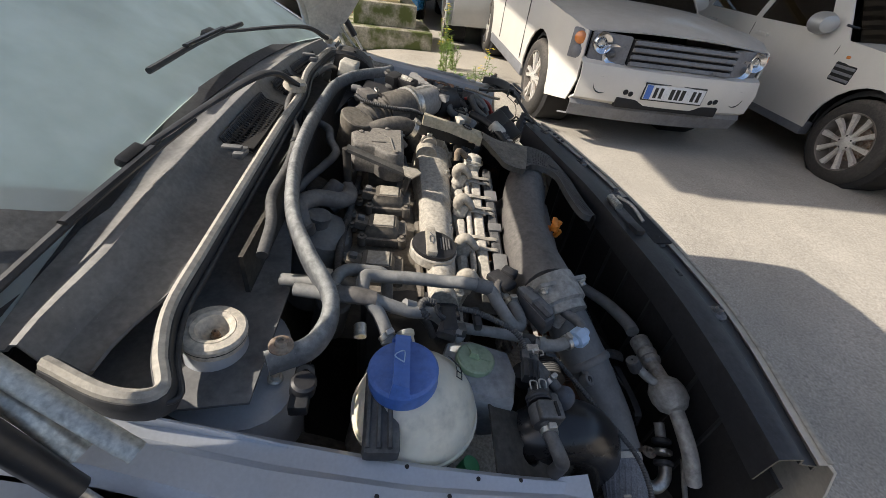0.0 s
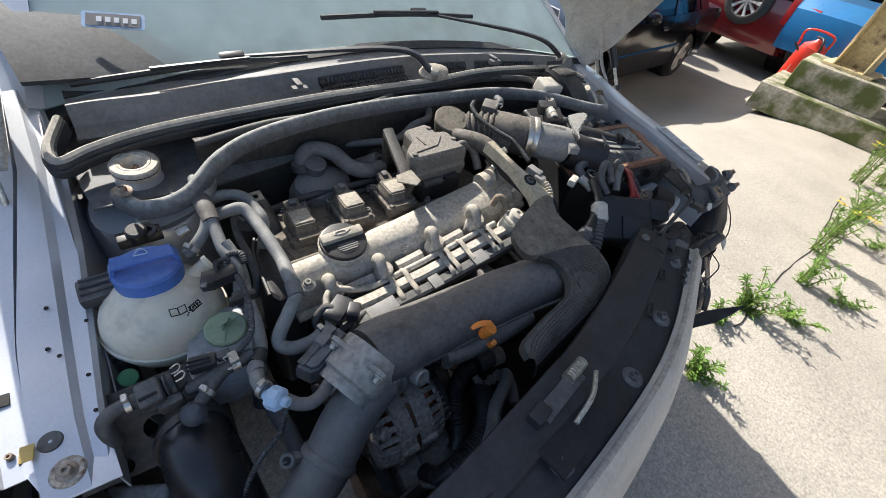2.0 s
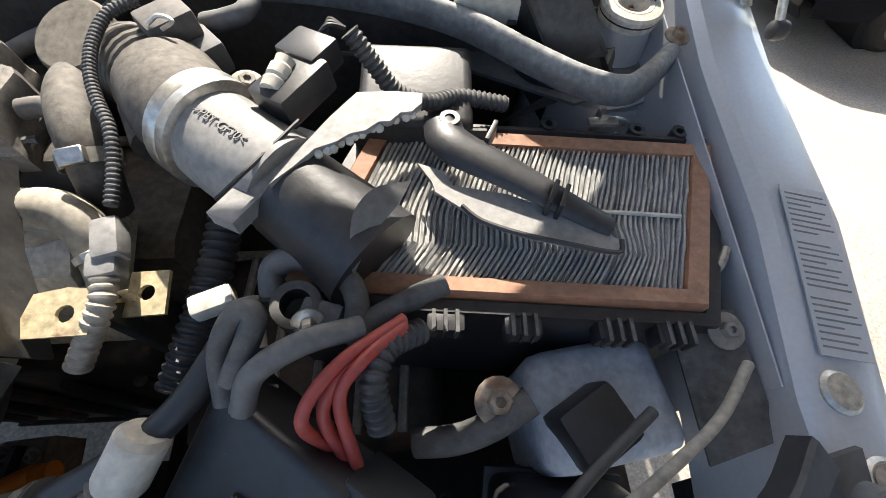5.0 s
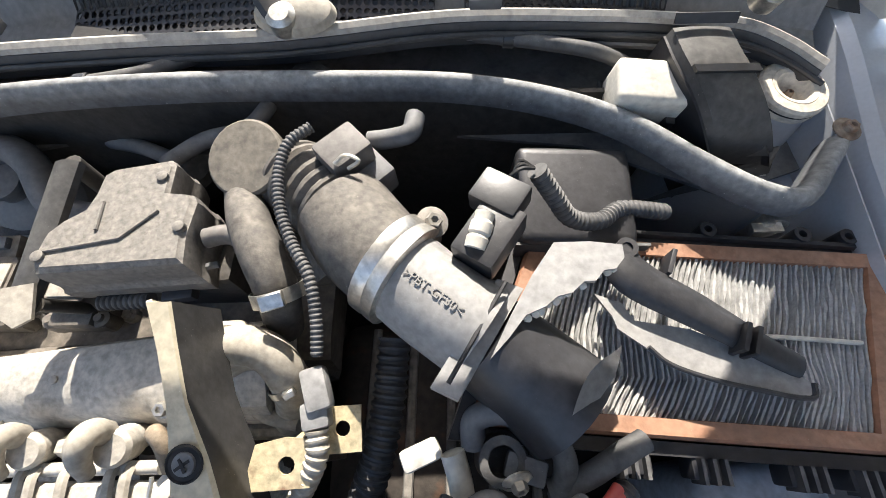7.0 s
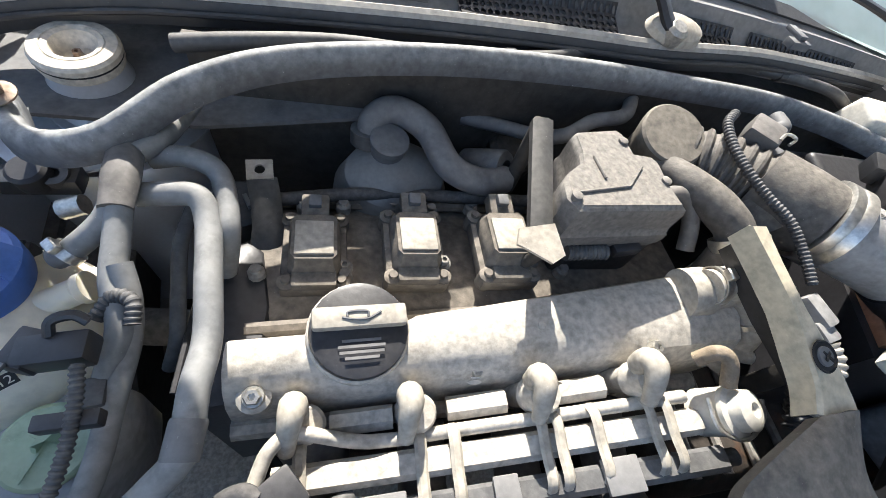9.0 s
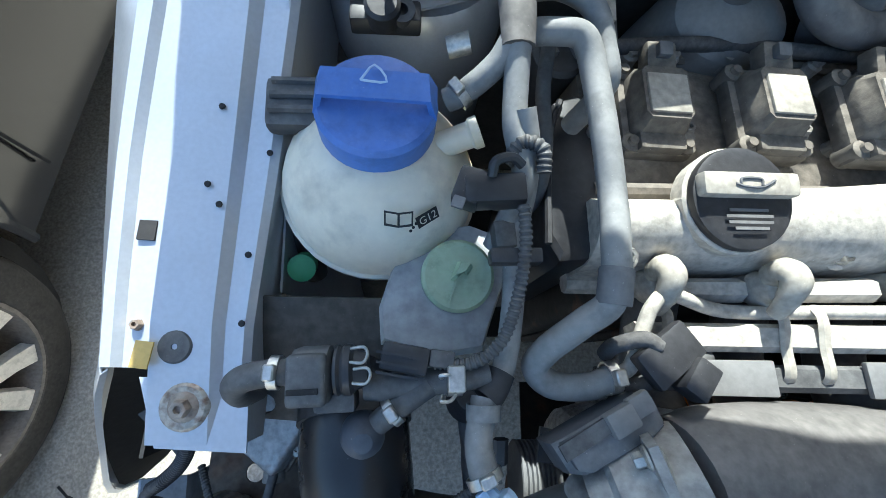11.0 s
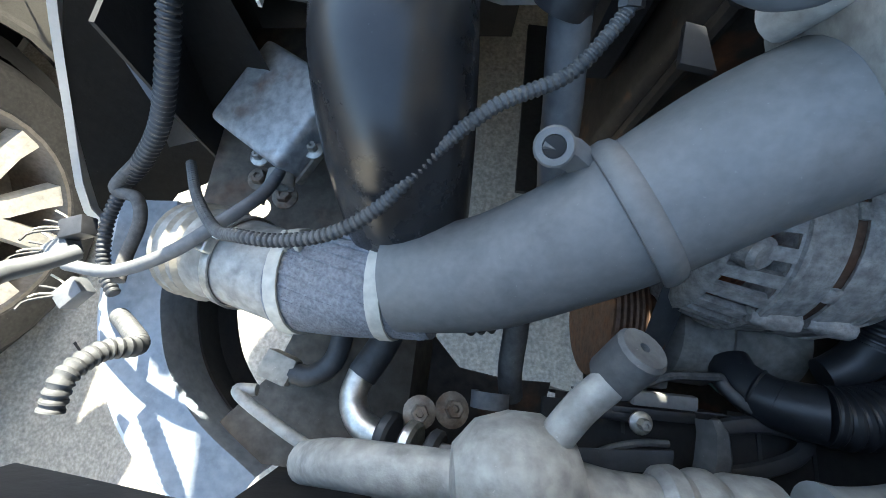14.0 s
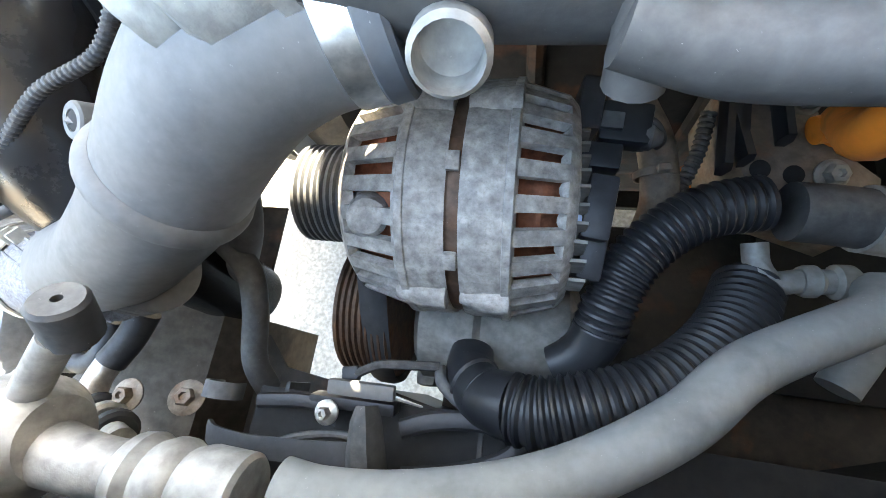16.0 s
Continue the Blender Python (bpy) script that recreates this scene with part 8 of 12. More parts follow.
bolt((-0.3974, 0.0218, 0.4700), (0, -0.1, 1), 0.0042, M_STEEL, fan)
tube("rib_strut", [(-0.4523, 0.0212, 0.4620), (-0.4224, 0.0254, 0.4620), (-0.4000, 0.0251, 0.4620)], 0.005, M_BLACK, fan, sides=8, squash=0.6)
wire_p = [(-0.3918, 0.0454, 0.4550), (-0.3718, 0.0549, 0.4600), (-0.3502, 0.0576, 0.4600), (-0.3308, 0.0592, 0.4580)]
tube("fan_lead", wire_p, 0.0032, M_TAPE, fan, sides=8)
box("fan_plug", (0.012, 0.010, 0.008), axes((-0.3921, 0.0471, 0.4550), (1, 0.2, 0), (0, 0, 1)), M_BLACKC, fan, bevel=0.002)
for x in (-0.44, -0.40, -0.30, -0.26):
    box("shroud_rib", (0.003, 0.05, 0.03), pose(x, 0.01, 0.435), M_BLACK, fan, bevel=0)
for k in range(7):
    a = 2 * math.pi * k / 7
    plate("fan_blade", [(0.04, -0.02), (0.14, -0.035), (0.15, 0.03), (0.045, 0.02)], axes((-0.28, 0.008, 0.30), (math.cos(a), 0.15, math.sin(a)), (0, 1, 0)), M_BLACKC, fan, thick=0.003)
lathe("fan_hub", [(0.05, -0.02), (0.05, 0.02), (0, 0.024)], (-0.28, 0.008, 0.30), (0, 1, 0), M_BLACK, fan)
sub = thing("front_subframe", (-0.5, 0.1, 0.25), "brown grimy lower frame rail with hose clip and bolts", "chassis")
loft("rail", [[(-0.665 - max(0.0, 0.035 - y) * 0.8, y, 0.40), (-0.62, y, 0.405), (-0.56, y, 0.385), (-0.545, y, 0.33), (-0.545, y, 0.22)] for y in (-0.05, 0.02, 0.06, 0.085)], mat("grimy_frame", (0.085, 0.07, 0.055), 0.75, 0.1, 0.5, (0.24, 0.2, 0.16), 8, 0.3, 0.3, 100), sub, thick=0.004)
plate("floor_panel", [(-0.61, -0.05), (-0.44, -0.05), (-0.42, 0.038), (-0.465, 0.036), (-0.515, 0.042), (-0.548, 0.075), (-0.562, 0.13), (-0.565, 0.22), (-0.61, 0.22)], pose(0, 0, 0.33), M_BLOCK, sub, thick=0.004)
plate("floor_panel", [(-0.36, -0.02), (0.26, -0.02), (0.34, 0.06), (0.34, 0.25), (-0.36, 0.25)], pose(0, 0, 0.26), M_BLOCK, sub, thick=0.004)
tube("side_hose", [(-0.5097, 0.1315, 0.4900), (-0.5000, 0.1254, 0.4780), (-0.4866, 0.1094, 0.4640), (-0.4826, 0.0837, 0.4500), (-0.4823, 0.0465, 0.4340), (-0.4766, 0.0261, 0.4150)], 0.0098, M_RUBBER, sub, "bent hose above the frame", sides=14)
bm = bmesh.new()
for k in range(14):
    a0, a1 = -0.6 + 4.6 * k / 14, -0.6 + 4.6 * (k + 1) / 14
    q = [bm.verts.new((-0.497 + r * math.cos(a), 0.022 + w, 0.440 + r * math.sin(a))) for a, r, w in ((a0, 0.012, -0.006), (a1, 0.012, -0.006), (a1, 0.012, 0.006), (a0, 0.012, 0.006))]
    bm.faces.new(q)
bmesh.ops.remove_doubles(bm, verts=bm.verts, dist=1e-5)
bmesh.ops.solidify(bm, geom=list(bm.faces), thickness=0.0025)
part("spring_clip", bm, M_HOSE, sub)
bolt((-0.525, 0.012, 0.442), (0.3, 0.2, 1), 0.007, M_RUSTY, sub)
# orange dipstick and ducts behind the alternator
dip = thing("oil_dipstick", (-0.19, 0.155, 0.55), "bright orange dipstick handle and orange tube", "dipstick")
tube("handle_loop", [(-0.2203, 0.1505, 0.6920), (-0.2123, 0.1520, 0.6930), (-0.2002, 0.1504, 0.6930), (-0.1865, 0.1452, 0.6920)], [0.0030, 0.0046, 0.0052, 0.0045], M_ORANGE, dip, sides=12, squash=0.42)
lathe("handle_cup", [(0.0078, -0.020), (0.0088, -0.018), (0.0088, -0.004), (0.0105, -0.002), (0.0105, 0.003), (0.0, 0.004)], (-0.1914, 0.1411, 0.6860), (0.25, -0.2, 1), M_ORANGE, dip)
box("handle_clip", (0.010, 0.009, 0.020), axes((-0.1859, 0.1300, 0.6550), (1, 0.2, 0.2), (0.2, -0.3, 1)), M_ORANGE, dip, bevel=0.003)
tube("guide_tube", [(-0.190, 0.152, 0.668), (-0.165, 0.156, 0.625), (-0.150, 0.165, 0.570), (-0.1059, 0.2230, 0.5000), (-0.1042, 0.2319, 0.4700), (-0.1453, 0.2392, 0.4150), (-0.1662, 0.2308, 0.3950)], [0.007, 0.008, 0.010, 0.0125, 0.0115, 0.011, 0.011], M_ORANGE, dip, "orange plastic guide tube")
tube("orange_duct", [(-0.1181, 0.2220, 0.4920), (-0.0989, 0.2263, 0.4940), (-0.0747, 0.2320, 0.4960)], [0.0085, 0.0095, 0.0125], M_ORANGE, dip, sides=18)
ob = thing("oil_filter_bracket", (-0.15, 0.2, 0.45), "cast bracket with ribs, bolts and a pale fitting", "bracket")
M_RUSTED = mat("rust_stained_alloy", (0.24, 0.20, 0.165), 0.65, 0.2, 0.4, (0.30, 0.25, 0.2), 24, 0.3, 0.4, 110, rust=0.3)
loft("casting", stack([(-0.1593, 0.2682, 0.4780)[:2], (-0.1072, 0.2721, 0.4780)[:2], (-0.1007, 0.2246, 0.4780)[:2], (-0.0763, 0.1980, 0.4780)[:2], (-0.0832, 0.1688, 0.4780)[:2], (-0.1263, 0.1843, 0.4780)[:2], (-0.1500, 0.1909, 0.4780)[:2], (-0.1591, 0.2191, 0.4780)[:2]], [(1.0, 0.42), (1.0, 0.470), (0.95, 0.478), (0.7, 0.480)]), M_RUSTED, ob, closed=True, caps=True)
for a, b in (((-0.1598, 0.2591, 0.4860), (-0.1526, 0.2040, 0.4860)), ((-0.1497, 0.2613, 0.4860), (-0.1544, 0.2222, 0.4860)), ((-0.1294, 0.2610, 0.4860), (-0.1300, 0.2186, 0.4860)), ((-0.1583, 0.2568, 0.4860), (-0.1655, 0.1976, 0.4860))):
    tube("casting_rib", [a, V(a).lerp(V(b), 0.5), b], 0.0045, M_BLACKC, ob, "black webbed rib", n=3, sides=6, squash=2.0)
for p in ((-0.1431, 0.2550, 0.4880), (-0.1079, 0.1972, 0.4840), (-0.1135, 0.2510, 0.4820)):
    bolt(p, (0, -0.4, 1), 0.0062, M_ALUD, ob, washer=1.5)
for p in ((-0.1434, 0.2008, 0.4820), (-0.1256, 0.1976, 0.4820)):
    lathe("drilled_hole", [(0.0, 0.0006), (0.0048, 0.0006), (0.006, 0.0)], p, (0, -0.3, 1), M_DARK, ob, segs=14)
ribbed("oil_pipe", [(-0.1790, 0.1997, 0.4500), (-0.1687, 0.2259, 0.4600), (-0.1641, 0.2512, 0.4700)], 0.0055, M_RUBBER, ob, "thin corrugated lead", pitch=0.004, depth=0.001, sides=10)
tube("brown_pipe", [(-0.2109, 0.2520, 0.4750), (-0.1990, 0.2232, 0.4700), (-0.1936, 0.1877, 0.4550), (-0.2029, 0.1546, 0.4400)], 0.0125, M_RUSTED, ob, "rust-stained oil pipe", sides=18)
clamp((-0.1976, 0.2046, 0.4640), (0.1, -0.9, -0.2), 0.0130, ob, 0.005, M_RUSTED)
box("connector_block", (0.05, 0.03, 0.02), axes((-0.135, 0.168, 0.632), (1, -0.05, 0.02), (0, -0.2, 1)), M_BLACK, ob, bevel=0.003)
box("connector_block", (0.034, 0.026, 0.014), axes((-0.180, 0.176, 0.630), (1, -0.05, 0.02), (0, -0.2, 1)), M_ALUD, ob, bevel=0.003)
lp = thing("coolant_pipe", (-0.1, 0.15, 0.4), "pale grey metal coolant pipe with a threaded joint", "pipe")
tube("pipe", [(-0.1445, 0.1567, 0.4700), (-0.1422, 0.1436, 0.4660), (-0.1345, 0.1341, 0.4640), (-0.1201, 0.1359, 0.4650)], 0.0072, M_ALU, lp, sides=18)
lathe("joint", [(0.0085, 0), (0.0098, 0.003), (0.0098, 0.008), (0.0075, 0.011), (0.0075, 0.016), (0.0105, 0.018), (0.0105, 0.026), (0.008, 0.029)], (-0.1210, 0.1358, 0.4650), (1, 0.05, 0.02), M_ALU, lp, segs=20)
tube("pipe", [(-0.0950, 0.1368, 0.4680), (-0.0859, 0.1249, 0.4660), (-0.0874, 0.1062, 0.4620), (-0.1052, 0.0763, 0.4580)], 0.0105, M_PALEHOSE, lp, sides=18)

# ---- air filter side ----
FC = [(0.618, 0.479, 0.722), (0.550, 0.310, 0.722)]
f_tr, f_br = V(FC[0]), V(FC[1])
f_dir = V(-1, 0.06, 0.0).normalized()
f_tl, f_bl = f_tr + f_dir * 0.335 + V(0, 0.010, 0), f_br + f_dir * 0.335 + V(0, 0.012, 0)


def fil(u, v, dz=0.0):
    """u from the outer end inwards, v from front to back."""
    return f_br.lerp(f_bl, u).lerp(f_tr.lerp(f_tl, u), v) + V(0, 0, dz)


flt = thing("air_filter", (0.43, 0.39, 0.66), "used pleated air filter in a terracotta rubber frame", "air filter")
loft("frame", [[fil(u, v, z) for u, v, z in ring] for ring in zip(*[[(u0, v0, -0.03), (u0, v0, -0.002), (u0 + du * 0.15, v0 + dv * 0.15, 0.002), (u0 + du, v0 + dv, 0.0), (u0 + du * 1.1, v0 + dv * 1.1, -0.012)] for u0, v0, du, dv in ((0, 0, 0.055, 0.085), (1, 0, -0.055, 0.085), (1, 1, -0.055, -0.085), (0, 1, 0.055, -0.085))])], M_TERRA, flt, closed=True, thick=0.002)
pleats = 60
bm = bmesh.new()
rnd = random.Random(4)
prev = None
for k in range(pleats):
    split = 0.45 if k in (13, 42) else 1.0
    for q, (du, z) in enumerate(((0.04, -0.009), (0.15, -0.002), (0.66, -0.001), (0.78, -0.009))):
        u = 0.058 + 0.884 * (k + (du if split == 1.0 else 0.1 + du * split)) / pleats
        row = []
        for j in range(15):
            v = 0.088 + 0.824 * j / 14
            kink = 0.030 * max(0.0, 1 - abs(v - 0.27) / 0.19) * smooth01((u - 0.06) / 0.2) * smooth01((0.97 - u) / 0.2)
            wob = 0.0022 * math.sin(j * 0.9 + 1.3 + 5 * u) * smooth01((0.9 - u) / 0.4) * smooth01((u - 0.06) / 0.1)
            row.append(bm.verts.new(fil(u - kink + wob, v, z - 0.003 * rnd.random() * (q in (1, 2)))))
        if prev:
            for a, b, c, d in zip(prev, prev[1:], row[1:], row):
                bm.faces.new((a, b, c, d))
        prev = row
part("pleats", bm, M_PLEAT, flt, "grey pleated paper", smooth=0)
tube("glue_line", [fil(0.08, 0.5, -0.002), fil(0.30, 0.505, -0.003), fil(0.55, 0.49, -0.004)], 0.0022, M_CREAM, flt, "pale glue bead", sides=6)
abx = thing("air_box", (0.43, 0.39, 0.5), "black lower air box with clips around the filter", "air box")
loft("tray", [[fil(u, v, z) for u, v in ((-0.04, -0.07), (1.04, -0.07), (1.04, 1.07), (-0.04, 1.07))] for z in (-0.20, -0.03, -0.008)] + [[fil(u, v, -0.008) for u, v in ((-0.005, -0.01), (1.005, -0.01), (1.005, 1.01), (-0.005, 1.01))]] + [[fil(u, v, -0.035) for u, v in ((0.0, 0.0), (1.0, 0.0), (1.0, 1.0), (0.0, 1.0))]], M_BLACK, abx, closed=True)
for u in (0.06, 0.20, 0.42, 0.60):
    c = box("clip_housing", (0.030, 0.016, 0.022), axes(fil(u, -0.11, -0.020), f_dir, (0, 0, 1)), M_BLACK, abx, bevel=0.003)
    for d in (-0.009, 0.0, 0.009):
        box("clip_rib", (0.003, 0.018, 0.020), axes(fil(u, -0.12, -0.012) + f_dir * d, f_dir, (0, 0, 1)), M_RUBBER, c, bevel=0)
for u in (0.10, 0.23, 0.5):
    lathe("screw_tube", [(0.008, -0.04), (0.008, 0.004), (0.004, 0.004), (0.004, -0.01)], fil(u, 1.10, -0.004), (0, 0, 1), M_BLACK, abx, segs=16)
tube("rim_edge", [fil(0.0, 1.05, -0.006), fil(0.5, 1.06, -0.006), fil(1.0, 1.06, -0.006)], 0.004, M_BLACK, abx, sides=6)
spr = thing("air_box_clip", (0.525, 0.51, 0.69), "steel spring clip standing at the air box edge", "clip")
bm = bmesh.new()
sweep(bm, [V(0.527, 0.516, 0.706) + V(0.014 * math.cos(a), 0, 0.014 * math.sin(a)) for a in [0.3 + 5.6 * k / 18 for k in range(19)]], 0.006, 6, 0.3, up=(0, 1, 0))
part("spring_loop", bm, M_CLAMP, spr)
box("spring_leg", (0.008, 0.012, 0.045), pose(0.511, 0.514, 0.712), M_CLAMP, spr, bevel=0.001)
box("spring_foot", (0.030, 0.010, 0.004), pose(0.511, 0.508, 0.726), M_CLAMP, spr, bevel=0.001)
# broken piece of the box lid
M_MAF = mat("pale_grey_plastic", (0.25, 0.25, 0.25), 0.5, 0, 0.5, (0.36, 0.34, 0.31), 8, 0.12, 0.12, 150)
lid = thing("broken_lid", (0.4, 0.40, 0.72), "torn black plastic lid piece lying over the filter", "lid")
B0, B1 = V((0.354, 0.473, 0.752)), V((0.485, 0.372, 0.735))
tube("spine", [V((0.346, 0.476, 0.756)), V((0.354, 0.450, 0.757)), V((0.401, 0.421, 0.752)), V((0.447, 0.393, 0.745)), V((0.480, 0.376, 0.738))], [0.017, 0.019, 0.016, 0.012, 0.010], M_BLACK, lid, n=6, sides=10, squash=0.55)
BL = [(0.3234, 0.4388, 0.7480), (0.3450, 0.4308, 0.7480), (0.3524, 0.4157, 0.7480), (0.3972, 0.4080, 0.7460), (0.4320, 0.3932, 0.7440), (0.4535, 0.3868, 0.7420), (0.4854, 0.3634, 0.7380), (0.4789, 0.3523, 0.7380), (0.4384, 0.3592, 0.7420), (0.4034, 0.3679, 0.7440), (0.3721, 0.3800, 0.7460), (0.3575, 0.3931, 0.7480), (0.3371, 0.4091, 0.7480), (0.3350, 0.4190, 0.7480)]
plate("torn_blade", [(p[0], p[1]) for p in BL], pose(0, 0, 0.746), M_MAF, lid, "grey torn blade", thick=0.003, bend=lambda x, y: -0.06 * (x - 0.3))
tube("blade_edge", [V(p) + V(0, 0, 0.001) for p in BL[6:12]], 0.0022, M_BLACK, lid, n=4, sides=6)
for p in ((0.387, 0.460, 0.755), (0.430, 0.397, 0.752), (0.439, 0.394, 0.750)):
    box("spine_rib", (0.004, 0.024, 0.020), axes(p, (1, -0.5, 0), (0, 0, 1)), M_BLACK, lid, bevel=0.001)
lathe("screw_eye", [(0.009, -0.02), (0.009, 0.004), (0.0045, 0.004), (0.004, -0.01)], (0.352, 0.473, 0.762), (0, 0, 1), M_BLACK, lid, segs=16)
# intake tube with air-mass sensor
itk = thing("intake_tube", (0.15, 0.47, 0.68), "dusty ribbed intake boot, clamp and smooth air-mass tube", "intake pipe")
ribbed("boot_bellows", [(0.061, 0.562, 0.745), (0.088, 0.539, 0.755), (0.117, 0.507, 0.762)], 0.040, M_BOOT, itk, "ribbed rubber bellows", pitch=0.012, depth=0.005, sides=24)
tube("boot", [(0.112, 0.514, 0.762), (0.134, 0.483, 0.766), (0.154, 0.461, 0.768)], [0.043, 0.043, 0.041], M_BOOT, itk, sides=26)
tube("side_bulge", [(0.102, 0.500, 0.755), (0.117, 0.466, 0.745)], 0.03, M_BOOT, itk, sides=16)
ID = (V((0.203, 0.421, 0.768)) - V((0.140, 0.471, 0.768))).normalized()
lathe("boot_clamp", [(0.043, -0.012), (0.0455, -0.011), (0.0455, -0.003), (0.044, 0.0), (0.0455, 0.003), (0.0455, 0.011), (0.043, 0.012)], (0.160, 0.457, 0.768), ID, M_CLAMP, itk, "steel clamp band", segs=36)
tube("air_mass_tube", [(0.166, 0.451, 0.768), (0.186, 0.433, 0.768), (0.209, 0.415, 0.768), (0.224, 0.404, 0.766)], 0.0385, M_MAF, itk, "smooth grey tube", sides=28)
fc2 = bpy.data.curves.new("tube_marking", "FONT")
fc2.body, fc2.size, fc2.align_x, fc2.align_y, fc2.extrude = ">PBT-GF30<", 0.0095, "CENTER", "CENTER", 0.0004
fo2 = new("tube_marking", fc2)
nn = (V(0, 0, 1) - ID * ID.z).normalized()
fo2.matrix_world = axes(V((0.189, 0.424, 0.768)) + nn * 0.0388, ID, nn)
fc2.materials.append(M_PIPEGREY)
under(fo2, itk)
tube("rubber_bell", [(0.228, 0.400, 0.762), (0.249, 0.384, 0.755), (0.274, 0.364, 0.748), (0.290, 0.349, 0.744)], [0.038, 0.040, 0.042, 0.044], M_BLACK, itk, "black rubber bell mouth", sides=28)
bm = bmesh.new()
ring = [[bm.verts.new(p) for p in spline(q, 5)] for q in ([(0.3186, 0.3866, 0.7900), (0.3093, 0.3669, 0.7900), (0.2933, 0.3477, 0.7840), (0.2786, 0.3278, 0.7660)], [(0.2975, 0.3748, 0.8000), (0.2877, 0.3661, 0.8000), (0.2797, 0.3514, 0.7950), (0.2763, 0.3300, 0.7700)])]
for k in range(len(ring[0]) - 1):
    bm.faces.new((ring[0][k], ring[0][k + 1], ring[1][k + 1], ring[1][k]))
bmesh.ops.solidify(bm, geom=list(bm.faces), thickness=0.003)
part("torn_lip", bm, M_MAF, itk, "pale torn edge of the lid")
flg = [(0.2432, 0.4092, 0.7970), (0.2603, 0.4365, 0.7970), (0.2791, 0.4615, 0.7970), (0.3059, 0.4608, 0.7970), (0.3281, 0.4569, 0.7970), (0.3276, 0.4467, 0.7970), (0.3200, 0.4384, 0.7970), (0.3116, 0.4377, 0.7970), (0.3044, 0.4300, 0.7970), (0.2962, 0.4298, 0.7970), (0.2867, 0.4220, 0.7970), (0.2763, 0.4198, 0.7970), (0.2674, 0.4130, 0.7970), (0.2528, 0.4073, 0.7970), (0.2395, 0.3919, 0.7970), (0.2262, 0.3788, 0.7970)]
plate("torn_flange", [(p[0], p[1]) for p in flg], pose(0, 0, 0.795), M_MAF, itk, "grey torn flange of the lid", thick=0.005, bend=lambda x, y: 0.06 * (x - 0.25))
RIM = [(0.1859, 0.3631, 0.7970), (0.2366, 0.4385, 0.7970), (0.2554, 0.4301, 0.7970), (0.2041, 0.3540, 0.7970)]
plate("flange_rim", [(p[0], p[1]) for p in RIM], pose(0, 0, 0.790), M_MAF, itk, "thick pale rim of the torn flange", thick=0.013)
tube("rim_groove", [V(RIM[0]).lerp(V(RIM[3]), 0.42) + V(0.004, 0.004, 0.006), V(RIM[1]).lerp(V(RIM[2]), 0.42) + V(-0.004, -0.004, 0.006)], 0.0016, M_BLACK, itk, n=2, sides=6)
rnd = random.Random(8)
for k in range(14):
    f = k / 13
    p = V(0.3246, 0.4459, 0.8000).lerp(V(0.2529, 0.4067, 0.7960), f) + V(rnd.uniform(-0.002, 0.002), rnd.uniform(-0.003, 0.001), 0)
    lathe("break_crumb", [(0.0, 0.002), (0.0028, 0.001), (0.0032, -0.002), (0.0, -0.003)], p, (rnd.uniform(-0.5, 0.5), -0.4, 1), M_CREAM, itk, segs=7)
sen = box("air_mass_sensor", (0.036, 0.052, 0.026), axes((0.232, 0.468, 0.800), (0.75, -0.55, 0.1), (0, -0.1, 1)), M_BLACK, itk, "black sensor block", bevel=0.004)
box("sensor_plug", (0.040, 0.030, 0.022), axes((0.242, 0.499, 0.806), (0.75, -0.55, 0.1), (0, -0.1, 1)), M_BLACKC, sen, bevel=0.003)
lathe("white_collar", [(0.008, -0.014), (0.0085, -0.006), (0.007, -0.004), (0.0085, -0.002), (0.0085, 0.006), (0.007, 0.008), (0.0075, 0.014)], (0.224, 0.467, 0.812), (0.3, 0.85, 0.2), M_CREAM, sen, "white ribbed collar")
for j in range(3):
    tube("sensor_wire", [V((0.247, 0.511, 0.812)) + V(0.004 * j, 0, 0), V((0.257, 0.515, 0.820)) + V(0, 0.004 * j, 0), V((0.269, 0.519, 0.815))], 0.0018, M_INK, itk, n=4, sides=6)
bolt((0.189, 0.490, 0.785), (0.3, -0.2, 1), 0.007, M_ALUD, itk)
ribbed("sensor_conduit", [(0.272, 0.519, 0.812), (0.289, 0.510, 0.790), (0.308, 0.501, 0.768), (0.337, 0.504, 0.755), (0.366, 0.522, 0.745), (0.413, 0.523, 0.735)], 0.0085, M_RUBBER, itk, "corrugated conduit to the plug", pitch=0.0052, depth=0.0016)
# second plug and conduit by the bellows
vw = thing("boost_sensor_plug", (0.09, 0.55, 0.72), "dusty plug with a metal clip and corrugated lead", "wiring", "wiring looms")
box("plug", (0.034, 0.040, 0.024), axes((0.116, 0.554, 0.795), (0.6, -0.7, 0.0), (0, -0.1, 1)), M_PLENUM, vw, bevel=0.004)
tube("clip", [(0.112, 0.533, 0.808), (0.121, 0.538, 0.812), (0.132, 0.534, 0.810), (0.123, 0.529, 0.806)], 0.0018, M_STEEL, vw, n=4, sides=6)
box("bracket", (0.040, 0.034, 0.030), axes((0.134, 0.549, 0.770), (0.6, -0.7, 0.0), (0, -0.1, 1)), M_HOSE, vw, bevel=0.005)
ribbed("lead", [(0.087, 0.577, 0.802), (0.069, 0.561, 0.800), (0.063, 0.533, 0.795), (0.067, 0.503, 0.790), (0.078, 0.475, 0.785), (0.093, 0.448, 0.780), (0.099, 0.419, 0.770), (0.100, 0.391, 0.760)], 0.0052, M_RUBBER, vw, pitch=0.004, depth=0.001, sides=10)
